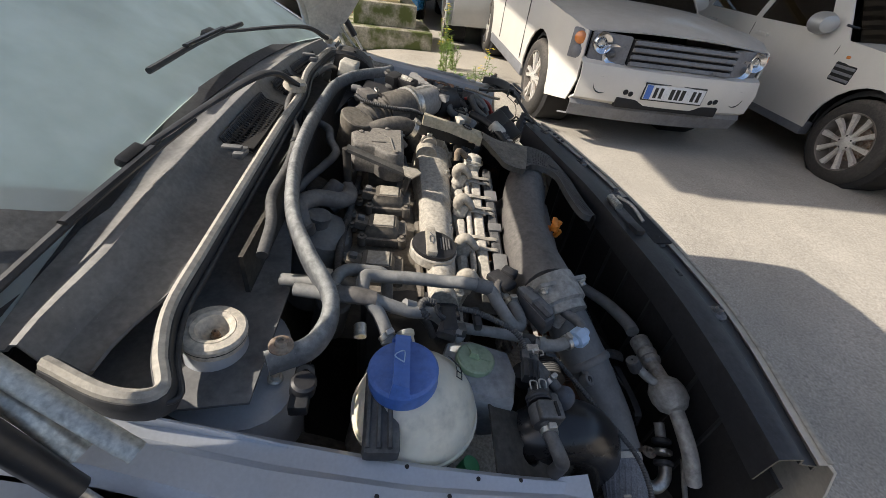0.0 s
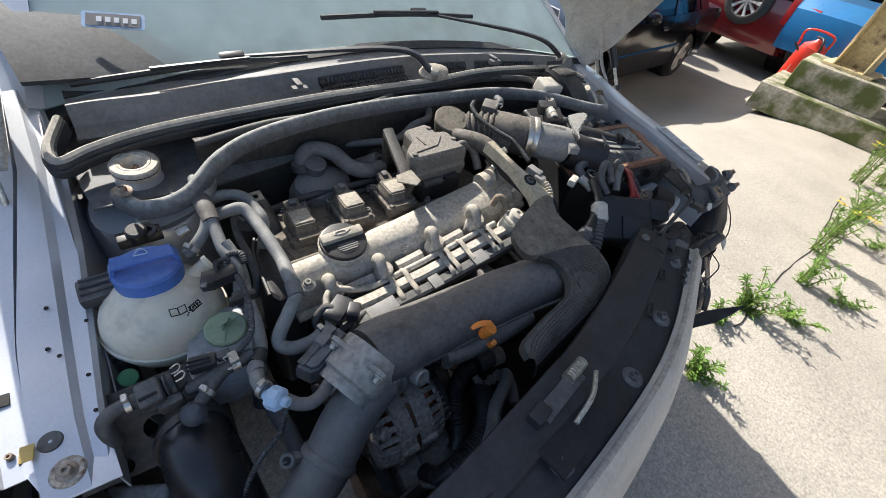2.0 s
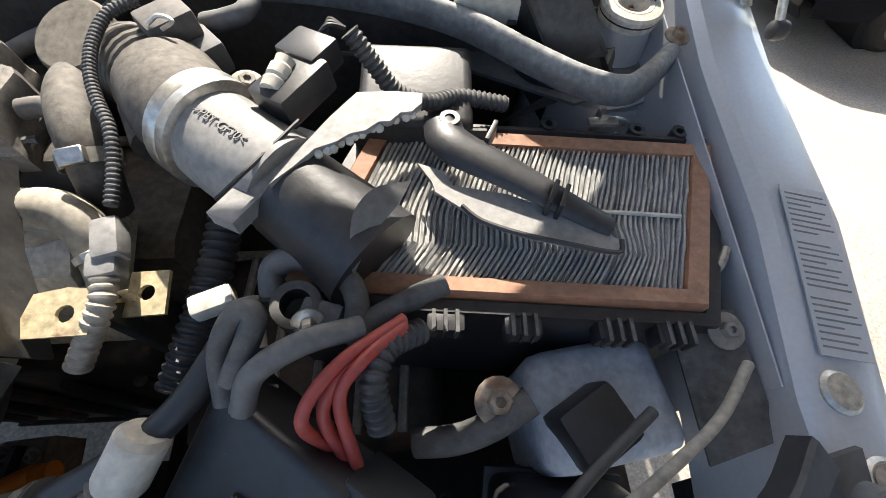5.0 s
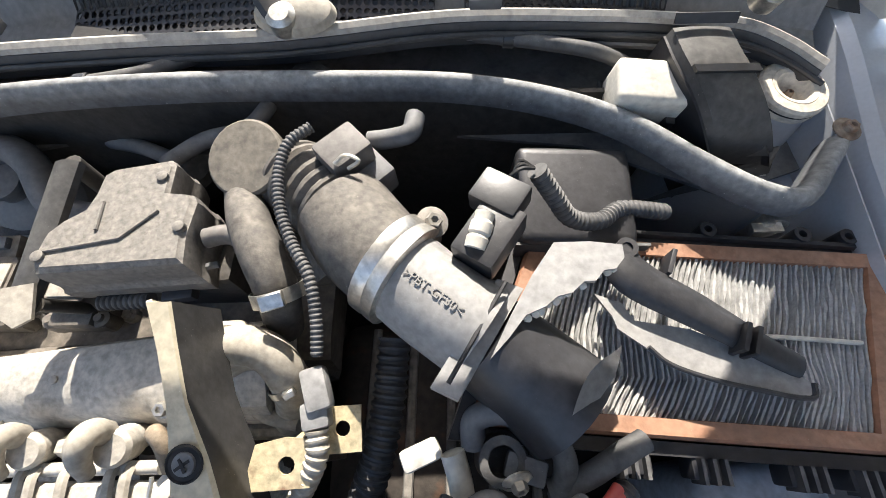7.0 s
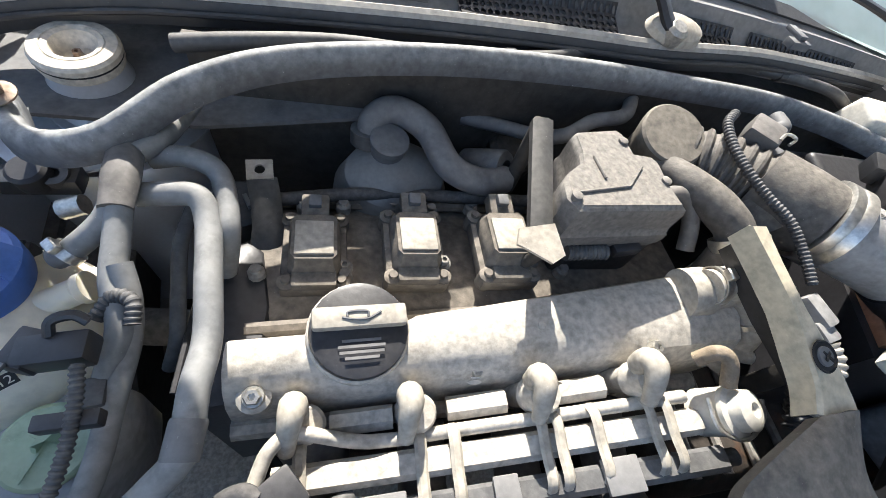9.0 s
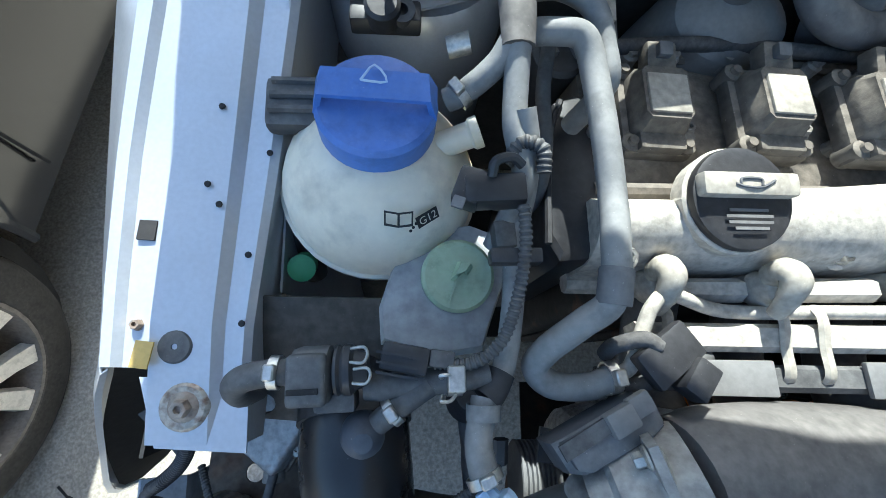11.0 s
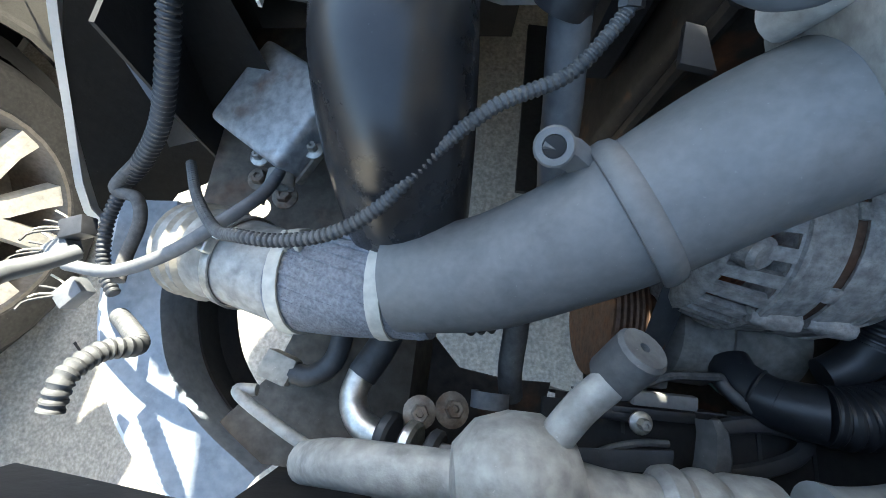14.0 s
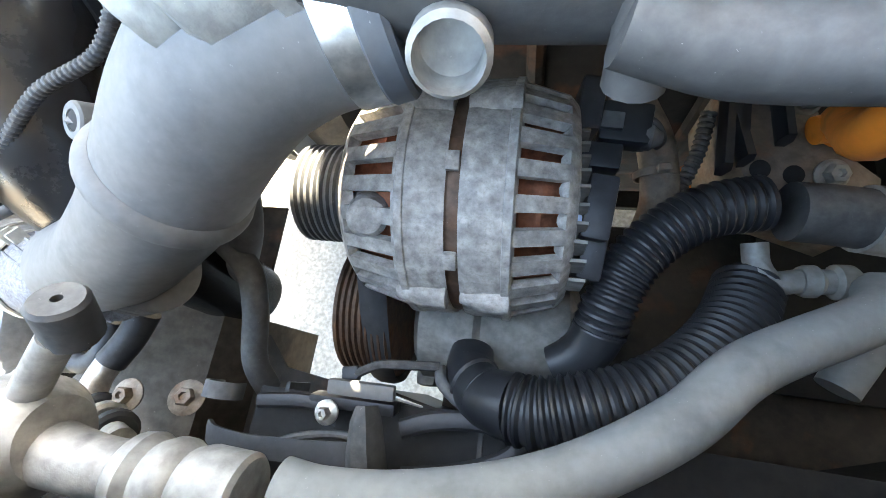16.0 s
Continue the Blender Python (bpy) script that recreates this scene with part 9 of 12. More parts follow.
tube("side_hose", [(0.134, 0.579, 0.780), (0.153, 0.577, 0.785), (0.171, 0.579, 0.790), (0.176, 0.598, 0.790)], 0.009, M_HOSE, vw)
dv = thing("recirculation_hose", (0.04, 0.45, 0.66), "fat dusty brown recirculation hose with a spring clamp", "hose", "engine hoses")
tube("hose", [(0.008, 0.557, 0.745), (0.027, 0.512, 0.758), (0.045, 0.477, 0.760), (0.057, 0.449, 0.748), (0.050, 0.430, 0.700)], [0.017, 0.0185, 0.019, 0.018, 0.017], M_BOOT, dv, sides=20)
clamp((0.058, 0.447, 0.746), (0.2, -0.7, -0.5), 0.0212, dv, 0.012)
tan = thing("breather_elbow", (0.05, 0.40, 0.68), "sandy breather elbow with steel clips beside the cam cover", "hose", "engine hoses")
tube("elbow", [(0.010, 0.404, 0.735), (0.032, 0.406, 0.738), (0.052, 0.400, 0.734), (0.064, 0.386, 0.722), (0.066, 0.370, 0.700), (0.054, 0.354, 0.660)], 0.0165, M_TANPL, tan, sides=20)
clamp((0.015, 0.405, 0.736), (1, 0, 0), 0.017, tan, 0.007)
clamp((0.065, 0.379, 0.712), (0.4, -0.7, -0.6), 0.017, tan, 0.006)
tube("slim_pipe", [(0.010, 0.395, 0.690), (0.017, 0.372, 0.690), (0.040, 0.356, 0.690), (0.070, 0.348, 0.690)], 0.007, M_TANPL, tan, sides=10)
# bracket plates and conduits
bkp = thing("cable_bracket", (0.09, 0.33, 0.66), "sandy steel cable bracket with two holes", "bracket")
A = V((0.073, 0.318, 0.738))
plate("hole_plate", [(-0.026, -0.014), (0.022, -0.018), (0.024, 0.014), (0.006, 0.018), (-0.016, 0.016)], axes(A, (1, 0.12, 0.0), (0, -0.15, 1)), M_GILT, bkp, thick=0.003, holes=(circle(0.006, -0.001, 0.0062, 12),))
B = V((0.113, 0.342, 0.715))
plate("hole_plate", [(-0.016, -0.017), (0.014, -0.019), (0.016, 0.016), (-0.012, 0.018)], axes(B, (1, 0.12, 0.0), (0, -0.15, 1)), M_GILT, bkp, thick=0.004, holes=(circle(0.0, 0.0, 0.0062, 12),))
tube("bracket_web", [A + V(0.016, 0.012, -0.004), (A + B) / 2 + V(0, 0.008, -0.01), B + V(-0.01, 0.0, -0.004)], 0.010, M_GILT, bkp, sides=8, squash=0.3)
box("bracket_post", (0.012, 0.02, 0.11), pose(A.x + 0.02, A.y + 0.01, A.z - 0.06), M_HEAD, bkp, bevel=0.002)
pc = box("plug_body", (0.019, 0.032, 0.019), axes((0.099, 0.369, 0.748), (1, 0.3, 0), (0, -0.1, 1)), M_MAF, bkp, "pale grey plug", bevel=0.004)
box("plug_body", (0.021, 0.020, 0.019), axes((0.099, 0.351, 0.742), (1, 0.2, 0), (0, -0.1, 1)), M_MAF, bkp, bevel=0.004)
ribbed("conduit", [(0.100, 0.341, 0.742), (0.101, 0.326, 0.738), (0.095, 0.311, 0.730), (0.079, 0.288, 0.710)], 0.009, M_TANPL, bkp, "sandy corrugated conduit", pitch=0.006, depth=0.0018)
ch = thing("pump_hose", (0.12, 0.3, 0.55), "black corrugated hoses running down to the gearbox", "hose", "corrugated hoses")
ribbed("hose", [(0.152, 0.417, 0.700), (0.147, 0.369, 0.690), (0.138, 0.324, 0.680), (0.122, 0.280, 0.660)], 0.0155, M_RUBDARK, ch, pitch=0.008, depth=0.0025, sides=16)
ribbed("hose", [(0.153, 0.234, 0.735), (0.135, 0.212, 0.725), (0.112, 0.187, 0.700), (0.082, 0.165, 0.660)], 0.014, M_PLENUM, ch, "sunlit pale corrugated hose", pitch=0.007, depth=0.0025, sides=16)
ribbed("hose", [(0.090, 0.205, 0.700), (0.076, 0.177, 0.680), (0.047, 0.152, 0.640)], 0.016, M_RUBDARK, ch, pitch=0.008, depth=0.0025, sides=16)
lathe("pale_cuff", [(0.014, -0.018), (0.0155, -0.014), (0.0155, 0.016), (0.012, 0.02)], (0.149, 0.225, 0.735), (0.4, 0.6, 0.4), M_CREAM, ch)
cp = thing("clutch_pipe", (0.15, 0.27, 0.66), "straight black pipe with a clamped rubber end", "pipe")
tube("pipe", [(0.199, 0.293, 0.752), (0.175, 0.254, 0.742), (0.142, 0.227, 0.732), (0.097, 0.206, 0.720)], 0.0095, M_BLACKC, cp, sides=14)
tube("rubber_end", [(0.099, 0.206, 0.720), (0.080, 0.200, 0.712), (0.062, 0.199, 0.700)], 0.0145, M_RUBBER, cp, sides=16)
clamp((0.089, 0.203, 0.716), (-0.8, -0.4, -0.1), 0.0135, cp, 0.008)
# battery terminals, fuse box, cables
bat = thing("battery_leads", (0.22, 0.31, 0.66), "loose battery clamp with bent grey leads", "cable")
lathe("clamp_ring", [(0.0175, -0.012), (0.0175, 0.010), (0.011, 0.010), (0.011, -0.012)], (0.235, 0.317, 0.735), (0.1, -0.1, 1), M_RUBBER, bat, segs=24)
box("clamp_arm", (0.030, 0.018, 0.016), axes((0.253, 0.311, 0.735), (0.9, -0.3, 0.05), (0, -0.1, 1)), M_HOSE, bat, bevel=0.003)
bolt((0.245, 0.304, 0.742), (0.2, -0.8, 0.5), 0.006, M_CLAMP, bat)
tube("lead", [(0.216, 0.327, 0.735), (0.217, 0.344, 0.745), (0.234, 0.349, 0.752), (0.248, 0.346, 0.752)], 0.0095, M_HOSE, bat)
tube("lead", [(0.251, 0.342, 0.755), (0.270, 0.332, 0.755), (0.279, 0.314, 0.750), (0.275, 0.292, 0.735)], 0.0085, M_RUBBER, bat)
tube("lead", [(0.340, 0.327, 0.745), (0.320, 0.318, 0.747), (0.294, 0.305, 0.745), (0.270, 0.296, 0.735)], 0.0085, M_RUBBER, bat)
tube("white_sleeve", [(0.200, 0.323, 0.740), (0.205, 0.305, 0.735), (0.207, 0.290, 0.730)], 0.009, M_CREAM, bat, "pale plastic sleeve")
box("white_clip", (0.030, 0.016, 0.016), axes((0.177, 0.322, 0.738), (1, 0.4, 0), (0, 0, 1)), M_CREAM, bat, bevel=0.004)
fus = thing("fuse_box", (0.22, 0.205, 0.60), "black fuse box tipped over among cut cables", "fuse box")
FM = axes((0.222, 0.207, 0.700), (0.083, -0.062, 0.006), (-0.30, -0.45, 0.85))
box("box", (0.112, 0.098, 0.050), FM, M_BLACKC, fus, bevel=0.008, segs=3)
box("lid_step", (0.060, 0.050, 0.012), FM @ pose(0.02, -0.02, 0.024), M_BLACKC, fus, bevel=0.005)
box("side_box", (0.05, 0.045, 0.045), FM @ pose(0.070, 0.030, -0.002), M_BLACKC, fus, bevel=0.006)
tube("wire_latch", [FM @ V(0.052, -0.046, 0.02), FM @ V(0.066, -0.05, 0.03), FM @ V(0.066, -0.03, 0.03)], 0.002, M_BLACKC, fus, n=4, sides=6)
for j, o in enumerate((0, 0.010, -0.010)):
    tube("red_cable", [FM @ V(0.035 + o, 0.048, 0.0), V((0.263, 0.243, 0.755)) + V(o, o * 0.5, 0.004 * j), V((0.279, 0.267, 0.765)) + V(o * 0.6, 0, 0.003 * j), V((0.301, 0.291, 0.755)) + V(0.01, 0.004 * j, 0)], 0.0042, M_REDCAB, fus, "red battery cable")
ribbed("black_conduit", [(0.296, 0.235, 0.735), (0.292, 0.258, 0.755), (0.300, 0.280, 0.755), (0.322, 0.295, 0.740)], 0.0095, M_RUBDARK, fus, pitch=0.006, depth=0.002)
tube("grey_cable", [(0.216, 0.247, 0.755), (0.227, 0.263, 0.775), (0.254, 0.278, 0.780), (0.284, 0.291, 0.765)], 0.0075, M_HOSE, fus)
tube("black_cable", [(0.202, 0.253, 0.745), (0.201, 0.280, 0.765), (0.216, 0.295, 0.785), (0.226, 0.291, 0.785), (0.211, 0.260, 0.765)], 0.0075, M_RUBBER, fus)
# perforated heat shield with its arm
shd = thing("heat_shield", (0.0, 0.2, 0.62), "dusty black perforated guard with an arm bolted over the engine", "guard")
ARM = [(0.002, 0.421, 0.808), (0.010, 0.392, 0.799), (0.019, 0.358, 0.789), (0.028, 0.325, 0.778), (0.033, 0.302, 0.770), (0.034, 0.284, 0.763)]
W = [0.0085, 0.007, 0.007, 0.013, 0.016, 0.021]
rows = []
sp, ww = spline(ARM, 5), np.interp(np.linspace(0, 1, 26), np.linspace(0, 1, 6), W)
for p, w in zip(sp, ww):
    w = float(w)
    rows.append([p + V(-w, 0.004, -0.022), p + V(-w, 0.002, -0.002), p + V(-w * 0.85, 0, 0.0), p + V(w * 0.85, 0, 0.0), p + V(w, 0.001, -0.002)])
loft("arm", rows, M_SANDY, shd, "sandy top of the arm", thick=0.003)
loft("side_wall", [[sp[i] + V(float(ww[i]), 0.001, -0.002), sp[i] + V(float(ww[i]) + 0.004, 0.006, -0.030), sp[i] + V(float(ww[i]) + 0.008, 0.010, -0.050)] for i in range(26)], M_SHIELD, shd, "mottled side wall", thick=0.003)
sw = V(0.028, 0.322, 0.7785)
lathe("screw_well", [(0.0125, 0.0005), (0.0115, 0.0015), (0.0105, 0.0005), (0.010, 0.0006), (0.0, 0.0006)], sw, (0, -0.33, 1), M_DARK, shd, "dark round screw recess", segs=24)
lathe("screw_head", [(0.0078, 0.0005), (0.0072, 0.002), (0.0, 0.0026)], sw, (0, -0.33, 1), M_HOSE, shd, segs=20)
for a in (0.6, 0.6 + math.pi / 2):
    box("screw_cross", (0.010, 0.002, 0.001), axes(sw + V(0, -0.0009, 0.0028), (math.cos(a), math.sin(a), 0), (0, -0.33, 1)), M_DARK, shd, bevel=0)
PLL = spline([(0.013, 0.284, 0.763), (-0.0499, 0.2602, 0.7570), (-0.0738, 0.2461, 0.7500), (-0.0822, 0.2237, 0.7450), (-0.0786, 0.2005, 0.7410), (-0.0560, 0.1902, 0.7380)], 5)
PLR = spline([(0.055, 0.284, 0.762), (0.0390, 0.2465, 0.7530), (0.0414, 0.2198, 0.7480), (0.0454, 0.2003, 0.7450), (0.0500, 0.1813, 0.7410), (0.0539, 0.1676, 0.7380)], 5)
loft("smooth_plate", [[p + V(0, 0, -0.012)] + [p.lerp(q, f) + V(0, 0, 0.006 * math.sin(math.pi * f)) for f in (0, 0.1, 0.25, 0.4, 0.55, 0.7, 0.85, 0.95, 1)] + [q + V(0.003, 0, -0.010), q + V(0.006, 0, -0.03)] for p, q in zip(PLL, PLR)], mat("dusty_guard_plate", (0.045, 0.043, 0.040), 0.6, 0, 0.8, (0.30, 0.265, 0.215), 9, 0.3, 0.2, 150, grit=0.2), shd, "smooth dusty plate of the guard", thick=0.003)
GL = spline([(-0.0560, 0.1902, 0.7380), (-0.0369, 0.1723, 0.7340), (-0.0337, 0.1510, 0.7300), (-0.0418, 0.1289, 0.7260), (-0.0642, 0.1119, 0.7210), (-0.1178, 0.1034, 0.7120), (-0.1721, 0.0891, 0.7030), (-0.1807, 0.0688, 0.6990)], 6)
GR = spline([(0.0539, 0.1676, 0.7380), (0.0557, 0.1520, 0.7350), (0.0535, 0.1357, 0.7320), (0.0475, 0.1179, 0.7280), (0.0323, 0.1030, 0.7220), (-0.0318, 0.0804, 0.7120), (-0.1006, 0.0696, 0.7030), (-0.1769, 0.0565, 0.6940)], 6)


def shield(u, v):
    """u across from the plenum side, v from the plate down to the nose."""
    return along(GL, v).lerp(along(GR, v), u) + V(0, 0, 0.007 * math.sin(math.pi * u))


WELL = V((-0.0183, 0.1132, 0.7240))


def no_hole(u, v):
    return 0.06 < u < 0.95 and (shield(u, v) - WELL).length > 0.024


perforated("perforated_plate", lambda u, v: shield(u, 0.60 * v), 17, 20, M_SHIELD, shd, "black perforated plate", hole=0.52, thick=0.002, keep=lambda u, v: no_hole(u, 0.60 * v))
perforated("perforated_plate", lambda u, v: shield(u, 0.60 + 0.40 * v), 9, 34, M_SHIELD, shd, "black perforated strip", hole=0.52, thick=0.002, keep=lambda u, v: no_hole(u, 0.60 + 0.40 * v))
lathe("screw_hole", [(0.0195, -0.001), (0.0175, 0.003), (0.015, 0.002), (0.0135, -0.006), (0.012, -0.014), (0.0, -0.014)], WELL, (0.1, -0.3, 1), M_BLACK, shd, "deep round screw hole", segs=24)
loft("edge_flange", [[shield(1, v / 24) + V(0, 0, 0.001), shield(1, v / 24) + V(0.004, -0.003, -0.014), shield(1, v / 24) + V(0.006, -0.004, -0.035)] for v in range(0, 25)], M_SHIELD, shd, thick=0.002)
loft("edge_flange", [[shield(0, v / 24) + V(0, 0, 0.001), shield(0, v / 24) + V(-0.003, 0.003, -0.010)] for v in range(0, 25)], M_SHIELD, shd, thick=0.002)

# relay box, strap duct and plenum bits by the far tower
wb = thing("relay_box", (0.395, 0.63, 0.74), "grey-white plastic box behind the edge channel", "box")
WBM = axes(V(0.4041, 0.6369, 0.7980) + V(0, 0, -0.024), (1, -0.10, -0.03), (0, -0.25, 1))
box("case", (0.074, 0.046, 0.046), WBM, M_CREAM, wb, bevel=0.007, segs=3)
box("base_rim", (0.080, 0.052, 0.010), WBM @ pose(0, 0, -0.026), M_BLACK, wb, "black base rim", bevel=0.003)
for dx in (-0.026, 0.024):
    box("case_lug", (0.010, 0.008, 0.020), WBM @ pose(dx, -0.026, -0.012), M_BLACK, wb, bevel=0.002)
sd = thing("curved_duct", (0.465, 0.58, 0.70), "black curved duct with a dusty shoulder next to the tower", "duct")
DC = spline([(0.4457, 0.6747, 0.8180), (0.4466, 0.6456, 0.8180), (0.4547, 0.6181, 0.8120), (0.4686, 0.5948, 0.7960), (0.4846, 0.5794, 0.7720), (0.5103, 0.5775, 0.7350)], 4)
loft("duct", [[p + V(dx, 0, -0.012 if abs(dx) > 0.028 else -0.0015 * (dx / 0.026) ** 2) for dx in (-0.030, -0.027, -0.014, 0.0, 0.014, 0.027, 0.030)] for p in DC], M_SHIELD, sd, thick=0.004)
for dx in (-0.029, 0.029):
    loft("duct_side", [[p + V(dx, 0, -0.010), p + V(dx * 0.95, 0.012, -0.05), p + V(dx * 0.9, 0.02, -0.09)] for p in DC], M_BLACK, sd, thick=0.003)
loft("duct_collar", [[p + V(dx, 0, 0.004) for dx in (-0.029, -0.02, 0, 0.02, 0.029)] for p in DC[7:9]], M_BLACKC, sd, "raised step across the duct", thick=0.004)
loft("duct_flange", [[DC[0] + V(dx, 0.004 * k, 0.003 + 0.008 * k) for dx in (-0.029, 0, 0.029)] for k in (0, 1)], M_BLACK, sd, thick=0.003)
rb = thing("resonator_box", (0.34, 0.545, 0.64), "black plastic resonator box under the edge channel", "box")
box("box", (0.11, 0.10, 0.09), axes((0.325, 0.545, 0.705), (1, -0.05, 0), (0, -0.15, 1)), M_BLACK, rb, bevel=0.010, segs=3)
loft("box_flange", [[V(0.265 + 0.125 * u, 0.495 - 0.004 * u, 0.735), V(0.265 + 0.125 * u, 0.492, 0.715)] for u in (0, 0.5, 1)], M_RUBBER, rb, thick=0.003)
ph = thing("plenum_hose", (0, 0.63, 0.79), "long grey hose lying along the plenum edge", "hose", "engine hoses")
tube("hose", [(-0.46, 0.625, 0.770), (-0.40, 0.630, 0.778), (-0.3253, 0.6497, 0.7760), (-0.2253, 0.6501, 0.7780), (-0.1118, 0.6639, 0.7820), (-0.0592, 0.6818, 0.7850), (-0.0015, 0.7070, 0.7860), (0.0957, 0.7207, 0.7860), (0.2042, 0.7159, 0.7860), (0.3447, 0.6874, 0.7860), (0.4012, 0.6771, 0.7700)], 0.0075, M_RUBBER, ph, n=6)
for p, d in (((0.0957, 0.7207, 0.7860), (1, 0.06, 0)), ((-0.1490, 0.6576, 0.7810), (1, 0.15, 0)), ((0.2716, 0.7046, 0.7860), (1, -0.1, 0))):
    lathe("hose_clip", [(0.0086, -0.006), (0.0095, -0.005), (0.0095, 0.005), (0.0086, 0.006)], p, d, M_BLACKC, ph, "black plastic clip")


# ---- torn corner on the filter side ----
M_LINER = mat("blue_black_liner", (0.014, 0.017, 0.026), 0.34, 0, 0.08, (0.2, 0.2, 0.21), 4, 0.25, 0.03, 160)
xm = thing("crossmember", (0.48, 0.15, 0.6), "bent black plastic headlamp crossmember with a rusty square plate", "panel")
XR = [((0.334, 0.170, 0.790), (0.338, 0.140, 0.768)), ((0.362, 0.164, 0.787), (0.366, 0.121, 0.760)), ((0.39, 0.160, 0.785), (0.400, 0.116, 0.758)), ((0.45, 0.160, 0.780), (0.447, 0.122, 0.752)), ((0.51, 0.180, 0.772), (0.52, 0.138, 0.742)), ((0.553, 0.212, 0.761), (0.572, 0.172, 0.742))]
a, b = spline([q[0] for q in XR], 5), spline([q[1] for q in XR], 5)
rnd = random.Random(21)
rows = []
for k, (p, q) in enumerate(zip(a, b)):
    torn = 0.004 * rnd.random() + (0.010 * math.sin(k * 1.7) ** 2 if 3 < k < 9 else 0)
    rows.append([p + V(0, 0.005, -0.022), p + V(0, 0.003, -0.003), p, p.lerp(q, 0.38) + V(0, 0, 0.005), p.lerp(q, 0.48) + V(0, 0, -0.001), p.lerp(q, 0.92), q + V(0, 0.001, -0.006), q + V(0, 0.008, -0.014 - torn)])
loft("beam", rows, M_PIPEDARK, xm, thick=0.004)
loft("beam_step", [[V(0.386, 0.158, 0.7865) + V(0.004 * j, -0.036 * k, -0.021 * k + (0.003 if j == 1 else 0)) for j in range(3)] for k in (0, 0.5, 1)], M_PIPEDARK, xm, thick=0.003)
sq = axes((0.402, 0.133, 0.779), (1, -0.05, -0.1), (0, -0.5, 1))
box("square_plate", (0.034, 0.032, 0.006), sq, M_HOSE, xm, bevel=0.002)
rust_disc = mat("sandy_rust", (0.36, 0.27, 0.17), 0.7, 0.2, 0.2, TAN, 40, 0.3, 0.3, 150, rust=0.45)
box("rusty_centre", (0.026, 0.024, 0.002), sq @ pose(0, 0, 0.0035), rust_disc, xm, bevel=0.0008)
lathe("plate_hole", [(0.0042, 0.0002), (0.0035, 0.0006), (0, 0.0004)], sq @ V(0.002, 0, 0.0045), sq.to_3x3() @ V(0, 0, 1), M_DARK, xm, segs=12)
lathe("round_hole", [(0.0072, 0.0014), (0.0062, 0.0018), (0, 0.0012)], (0.531, 0.174, 0.768), (0, -0.6, 1), M_DARK, xm, segs=18)
plate("pale_break", [(0, 0), (0.012, 0.003), (0.016, 0.012), (0.006, 0.016), (-0.002, 0.008)], axes((0.358, 0.116, 0.756), (1, -0.1, 0), (0, -0.7, 0.7)), M_CREAM, xm, "pale broken plastic edge", thick=0.003)
for p, r in (((0.578, 0.176, 0.752), 1.0), ((0.572, 0.150, 0.736), 0.85)):
    w = lathe("washer", [(0.004 * r, 0.009 * r), (0.009 * r, 0.008 * r), (0.010 * r, 0.004 * r), (0.012 * r, 0.003 * r), (0.013 * r, 0), (0.013 * r, -0.006)], p, (0.2, -0.5, 1), M_HOSE, xm)
    bolt(V(p) + V(0.001, -0.003, 0.007 * r), (0.2, -0.5, 1), 0.0055 * r, M_RUSTY, w, washer=1.1, name="screw")
plate("end_bracket", [(0, 0), (0.045, -0.004), (0.062, 0.03), (0.055, 0.062), (0.02, 0.066), (-0.006, 0.03)], axes((0.553, 0.140, 0.722), (1, 0.25, -0.2), (0, -0.55, 1)), M_PIPEDARK, xm, "grey bracket under the screws", thick=0.004)
cb = thing("bonnet_cable", (0.27, 0.14, 0.72), "black bonnet release cable strung across the gap", "cable")
tube("cable", [(0.195, 0.122, 0.748), (0.26, 0.135, 0.758), (0.33, 0.150, 0.772), (0.365, 0.170, 0.775), (0.42, 0.205, 0.755), (0.47, 0.235, 0.74)], 0.004, M_RUBDARK, cb, sides=10)
ln = thing("wheel_arch_liner", (0.64, 0.1, 0.4), "blue-black wheel arch liner hanging from the corner", "liner")
LN = [((0.572, 0.188, 0.722), (0.586, 0.172, 0.724), (0.607, 0.165, 0.715)), ((0.619, 0.196, 0.650), (0.636, 0.158, 0.652), (0.658, 0.145, 0.650)), ((0.636, 0.195, 0.600), (0.660, 0.150, 0.602), (0.690, 0.129, 0.600)), ((0.646, 0.192, 0.540), (0.664, 0.140, 0.538), (0.690, 0.112, 0.545)), ((0.652, 0.190, 0.485), (0.655, 0.130, 0.482), (0.668, 0.088, 0.480)), ((0.640, 0.180, 0.430), (0.640, 0.120, 0.425), (0.646, 0.075, 0.430))]
cols = [spline([r[j] for r in LN], 4) for j in range(3)]
loft("liner", [spline(list(r), 4) for r in zip(*cols)], M_LINER, ln, thick=0.004)
tw = thing("cut_wires", (0.45, 0.08, 0.5), "tangle of cut wires and plugs hanging in the corner", "wiring", "wiring looms")
rnd = random.Random(11)
for k in range(16):
    x, y, z = 0.33 + 0.016 * k + rnd.uniform(-0.01, 0.01), 0.09 + rnd.uniform(-0.02, 0.05), 0.66 + rnd.uniform(-0.05, 0.05)
    p = [V(x, y, z)]
    for j in range(5):
        p.append(p[-1] + V(rnd.uniform(-0.03, 0.035), rnd.uniform(-0.035, 0.02), rnd.uniform(-0.05, 0.01)))
    tube("wire", p, rnd.choice((0.0009, 0.0013, 0.002, 0.003)), rnd.choice((M_INK, M_TAPE, M_RUBDARK, M_INK, M_RUBBER)), tw, n=4, sides=6)
